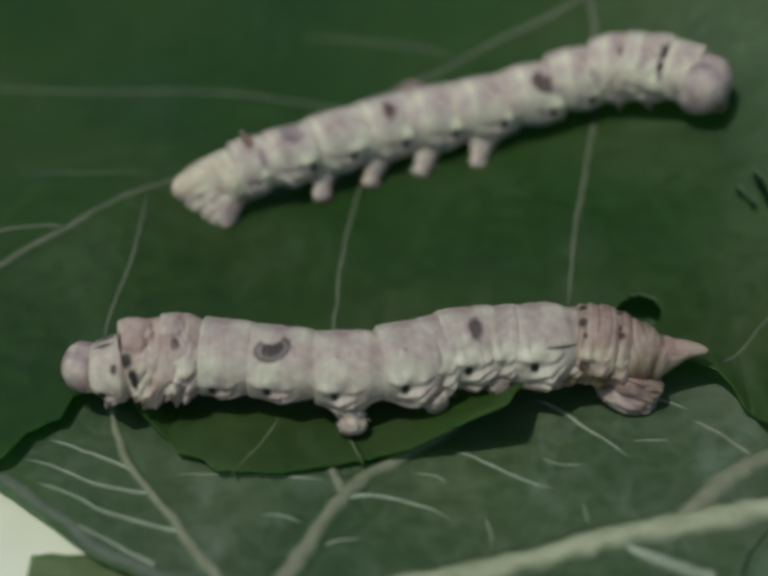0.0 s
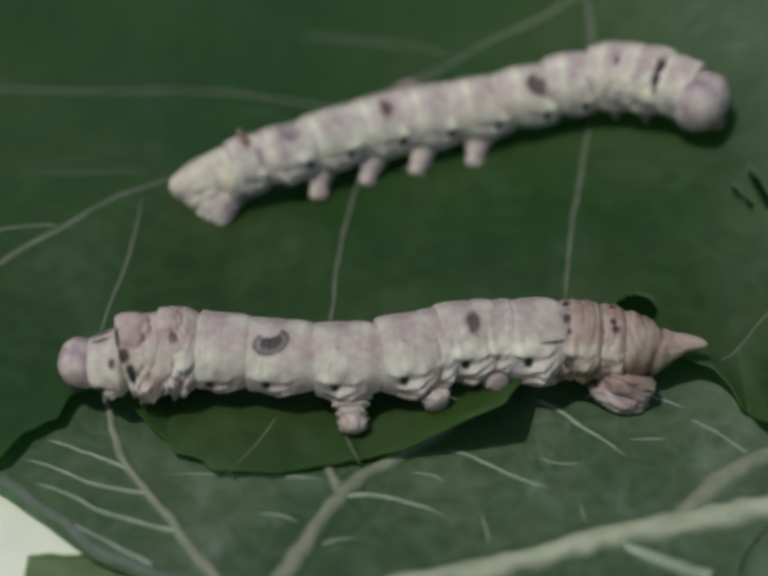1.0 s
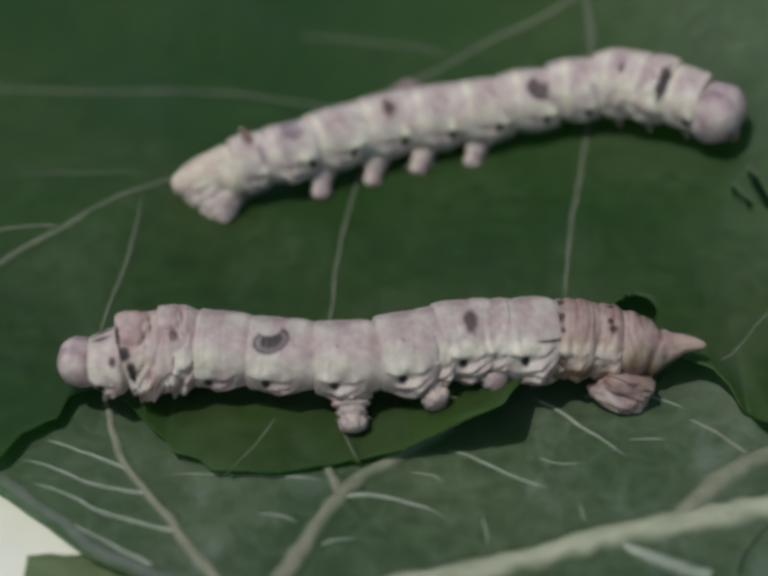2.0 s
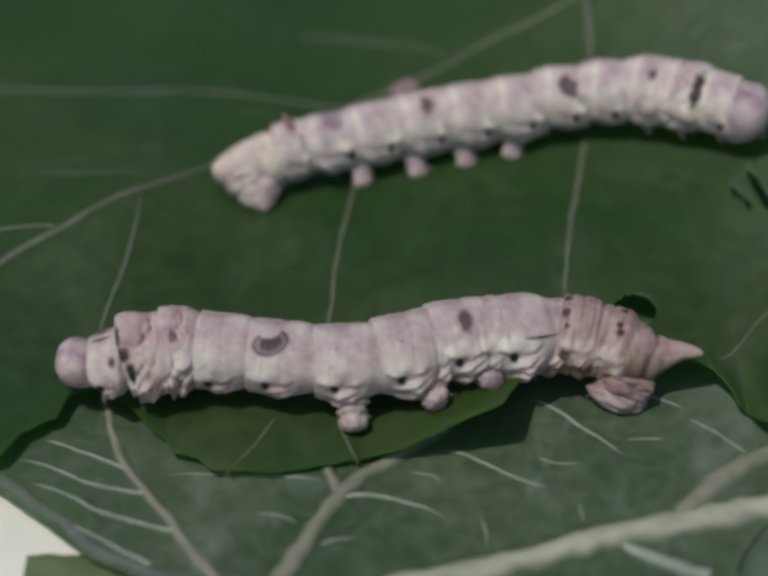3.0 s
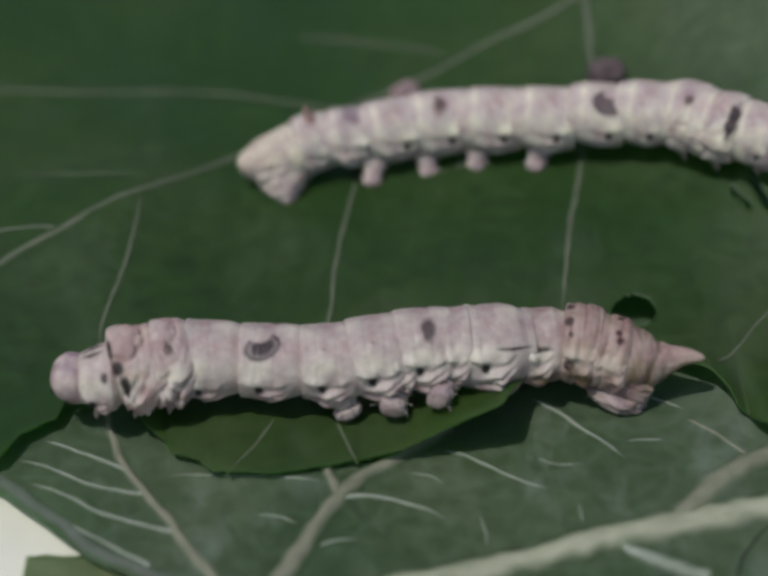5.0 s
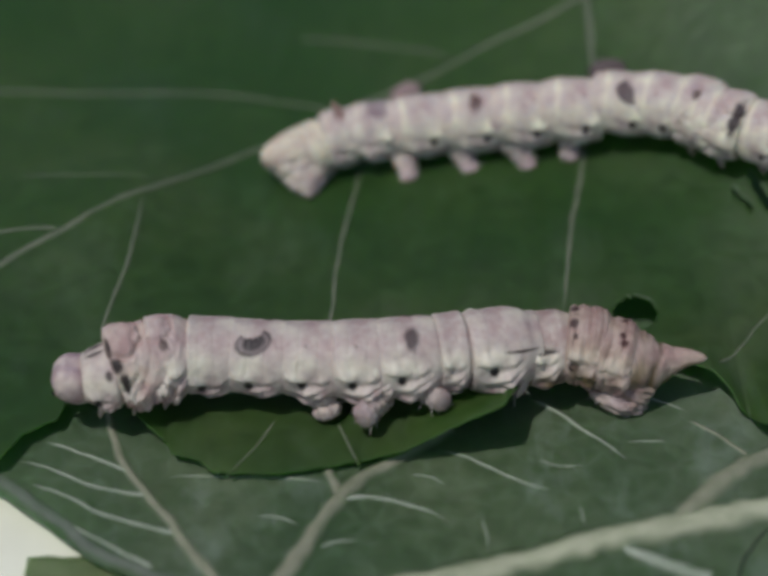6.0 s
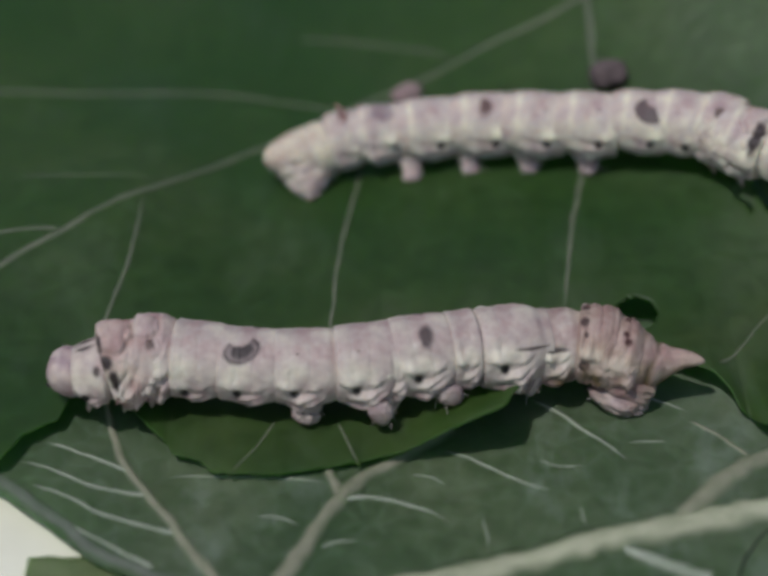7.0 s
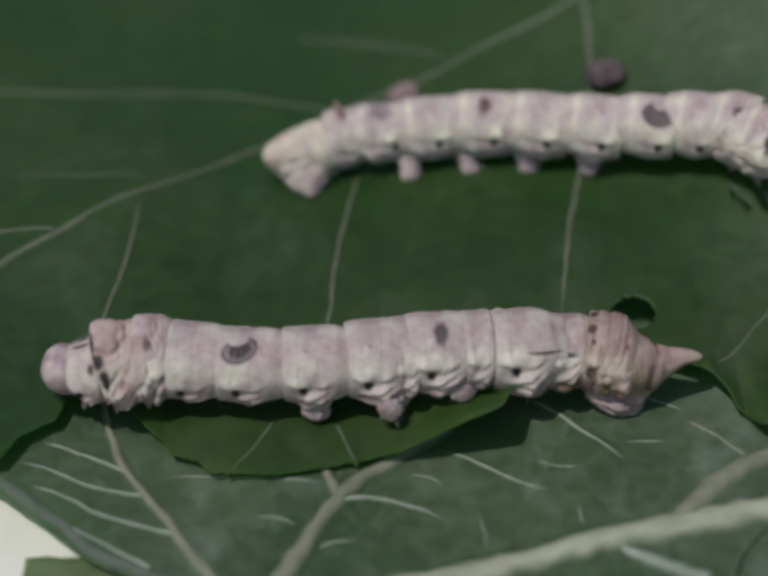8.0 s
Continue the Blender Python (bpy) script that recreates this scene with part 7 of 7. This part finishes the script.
    walk(cream_worm["A5far"], [(0, at(-8.74, -1.57, 3.32, 37.7, 35.4, 382.4)), (0.5, at(-8.74, -1.35, 3.31, 37.1, 36.6, 381.6)), (1, at(-8.76, -1.20, 3.23, 40.1, 35.7, 381.2)), (1.5, at(-8.71, -1.04, 3.25, 38.8, 36.4, 380.4)), (1.7, at(-8.71, -1.04, 3.25, 38.8, 36.4, 380.4)), (2.8, at(-8.52, -0.49, 3.52, 46.6, -21.1, 376.2)), (3, at(-8.42, -1.41, 4.20, 39.5, -3, 375.9)), (3.5, at(-8.42, -1.02, 4.48, 34.3, 10, 372.5)), (4, at(-8.62, -0.63, 4.62, 30.3, 14, 370.7)), (4.5, at(-8.85, -0.29, 4.62, 31.9, 9.7, 368.8)), (4.7, at(-8.99, -0.01, 4.45, 36, 8.5, 367.2)), (5.8, at(-8.76, 0.55, 3.93, 38.1, -38.2, 365.6)), (6, at(-8.84, -0.24, 4.53, 37, -23, 364.9)), (6.5, at(-8.78, -0.04, 5.17, 29.9, -8.5, 362.2)), (7, at(-8.86, 0.57, 5.37, 25.8, -5.8, 359.4)), (7.5, at(-9.03, 0.91, 5.28, 28.1, -8.3, 357.5)), (8, at(-9.13, 1.02, 5.21, 30, -9.5, 357.4))])
    walk(cream_worm["A6near"], [(0, at(-13.85, -7.52, 3.40, -38.8, 23.8, 384.6)), (0.5, at(-13.87, -7.34, 3.39, -37.8, 25.8, 384.3)), (1, at(-13.83, -7.32, 3.27, -40.8, 25.3, 384.4)), (1.5, at(-13.96, -7.12, 3.32, -38.3, 27.9, 383.8)), (1.7, at(-13.96, -7.12, 3.32, -38.2, 27.9, 383.8)), (2.8, at(-13.29, -5.76, 3.60, -42.3, 4, 380.8)), (3, at(-13.95, -5.63, 3.94, -35.6, 2, 377.1)), (3.5, at(-14.64, -4.90, 4.06, -32.3, 9.3, 374.1)), (4, at(-15.00, -4.60, 4.21, -27.2, 13.2, 373.7)), (4.5, at(-15.22, -4.15, 4.16, -29.1, 12.2, 373.2)), (4.7, at(-14.47, -3.85, 3.75, -32, 27.7, 371.9)), (5.8, at(-14.30, -4.10, 3.44, -50.3, -6.3, 371.1)), (6, at(-15.01, -3.62, 3.69, -46.1, -7.1, 367.2)), (6.5, at(-15.45, -2.81, 4.00, -41.4, -0.6, 365.5)), (7, at(-15.69, -2.09, 4.14, -39, 0.2, 364.6)), (7.5, at(-15.87, -1.66, 4.02, -41.4, 1.1, 363.5)), (8, at(-16.01, -1.65, 4.09, -40.2, 2, 364.1))])
    walk(cream_worm["A6far"], [(0, at(-15.14, -4.72, 3.40, 38.8, 23.8, 384.6)), (0.5, at(-15.15, -4.50, 3.39, 37.8, 25.8, 384.3)), (1, at(-15.18, -4.34, 3.27, 40.8, 25.3, 384.4)), (1.5, at(-15.26, -4.18, 3.32, 38.3, 27.9, 383.8)), (1.7, at(-15.26, -4.18, 3.32, 38.2, 27.9, 383.8)), (2.8, at(-14.31, -3.03, 3.56, 42.3, 4, 380.8)), (3, at(-14.71, -3.12, 3.91, 35.6, 2, 377.1)), (3.5, at(-15.27, -2.37, 4.03, 32.3, 9.3, 374.1)), (4, at(-15.62, -2.00, 4.18, 27.2, 13.2, 373.7)), (4.5, at(-15.81, -1.58, 4.13, 29.1, 12.2, 373.2)), (4.7, at(-15.08, -0.90, 3.72, 32, 27.7, 371.9)), (5.8, at(-15.00, -0.40, 3.39, 50.3, -6.3, 371.1)), (6, at(-15.41, -0.39, 3.67, 46.1, -7.1, 367.2)), (6.5, at(-15.72, 0.01, 3.99, 41.4, -0.6, 365.5)), (7, at(-15.91, 0.62, 4.12, 39, 0.2, 364.6)), (7.5, at(-16.05, 1.17, 4.01, 41.4, 1.1, 363.5)), (8, at(-16.21, 1.13, 4.08, 40.2, 2, 364.1))])
    walk(cream_worm["Cnear"], [(0, at(-26.04, -11.98, 1.70, -71, 3.5, 382.9)), (0.5, at(-26.11, -11.71, 1.70, -70.9, 10.2, 382.9)), (1, at(-25.96, -11.70, 1.70, -71.2, 11.8, 382.4)), (1.5, at(-26.33, -11.53, 1.70, -71.4, 5.8, 382.8)), (1.7, at(-26.33, -11.53, 1.70, -71.4, 5.7, 382.8)), (2.8, at(-24.84, -8.72, 1.70, -71.8, 7.4, 379.9)), (3, at(-25.92, -8.70, 1.70, -69.1, 6.4, 380.8)), (3.5, at(-27.08, -7.87, 1.70, -69.6, 7.2, 380.4)), (4, at(-27.68, -7.33, 1.70, -69.1, 12.1, 379.9)), (4.5, at(-27.95, -7.04, 1.70, -69.4, 8.9, 380.3)), (4.7, at(-25.66, -6.02, 1.70, -60.4, 15.2, 385.1)), (5.8, at(-25.81, -5.55, 1.70, -68.7, 19.2, 379.9)), (6, at(-26.83, -5.23, 1.70, -67.7, 19.8, 379.4)), (6.5, at(-27.59, -4.42, 1.70, -65.2, 23.7, 379.3)), (7, at(-28.02, -3.65, 1.70, -65.4, 19, 377.4)), (7.5, at(-28.22, -3.20, 1.70, -67, 19.4, 377.9)), (8, at(-28.33, -3.06, 1.70, -68.2, 17.8, 378.1))])
    walk(cream_worm["Cfar"], [(0, at(-27.05, -9.59, 1.70, 71, 3.5, 382.9)), (0.5, at(-27.12, -9.32, 1.70, 70.9, 10.2, 382.9)), (1, at(-26.95, -9.30, 1.70, 71.2, 11.8, 382.4)), (1.5, at(-27.34, -9.14, 1.70, 71.4, 5.8, 382.8)), (1.7, at(-27.33, -9.14, 1.70, 71.4, 5.7, 382.8)), (2.8, at(-25.72, -6.28, 1.70, 71.8, 7.4, 379.9)), (3, at(-26.84, -6.28, 1.70, 69.1, 6.4, 380.8)), (3.5, at(-27.99, -5.44, 1.70, 69.6, 7.2, 380.4)), (4, at(-28.57, -4.89, 1.70, 69.1, 12.1, 379.9)), (4.5, at(-28.85, -4.61, 1.70, 69.4, 8.9, 380.3)), (4.7, at(-26.77, -3.67, 1.70, 60.4, 15.2, 385.1)), (5.8, at(-26.70, -3.11, 1.70, 68.7, 19.2, 379.9)), (6, at(-27.69, -2.78, 1.70, 67.7, 19.8, 379.4)), (6.5, at(-28.45, -1.98, 1.70, 65.2, 23.7, 379.3)), (7, at(-28.80, -1.17, 1.70, 65.4, 19, 377.4)), (7.5, at(-29.02, -0.73, 1.70, 67, 19.4, 377.9)), (8, at(-29.13, -0.59, 1.70, 68.2, 17.8, 378.1))])



motions()
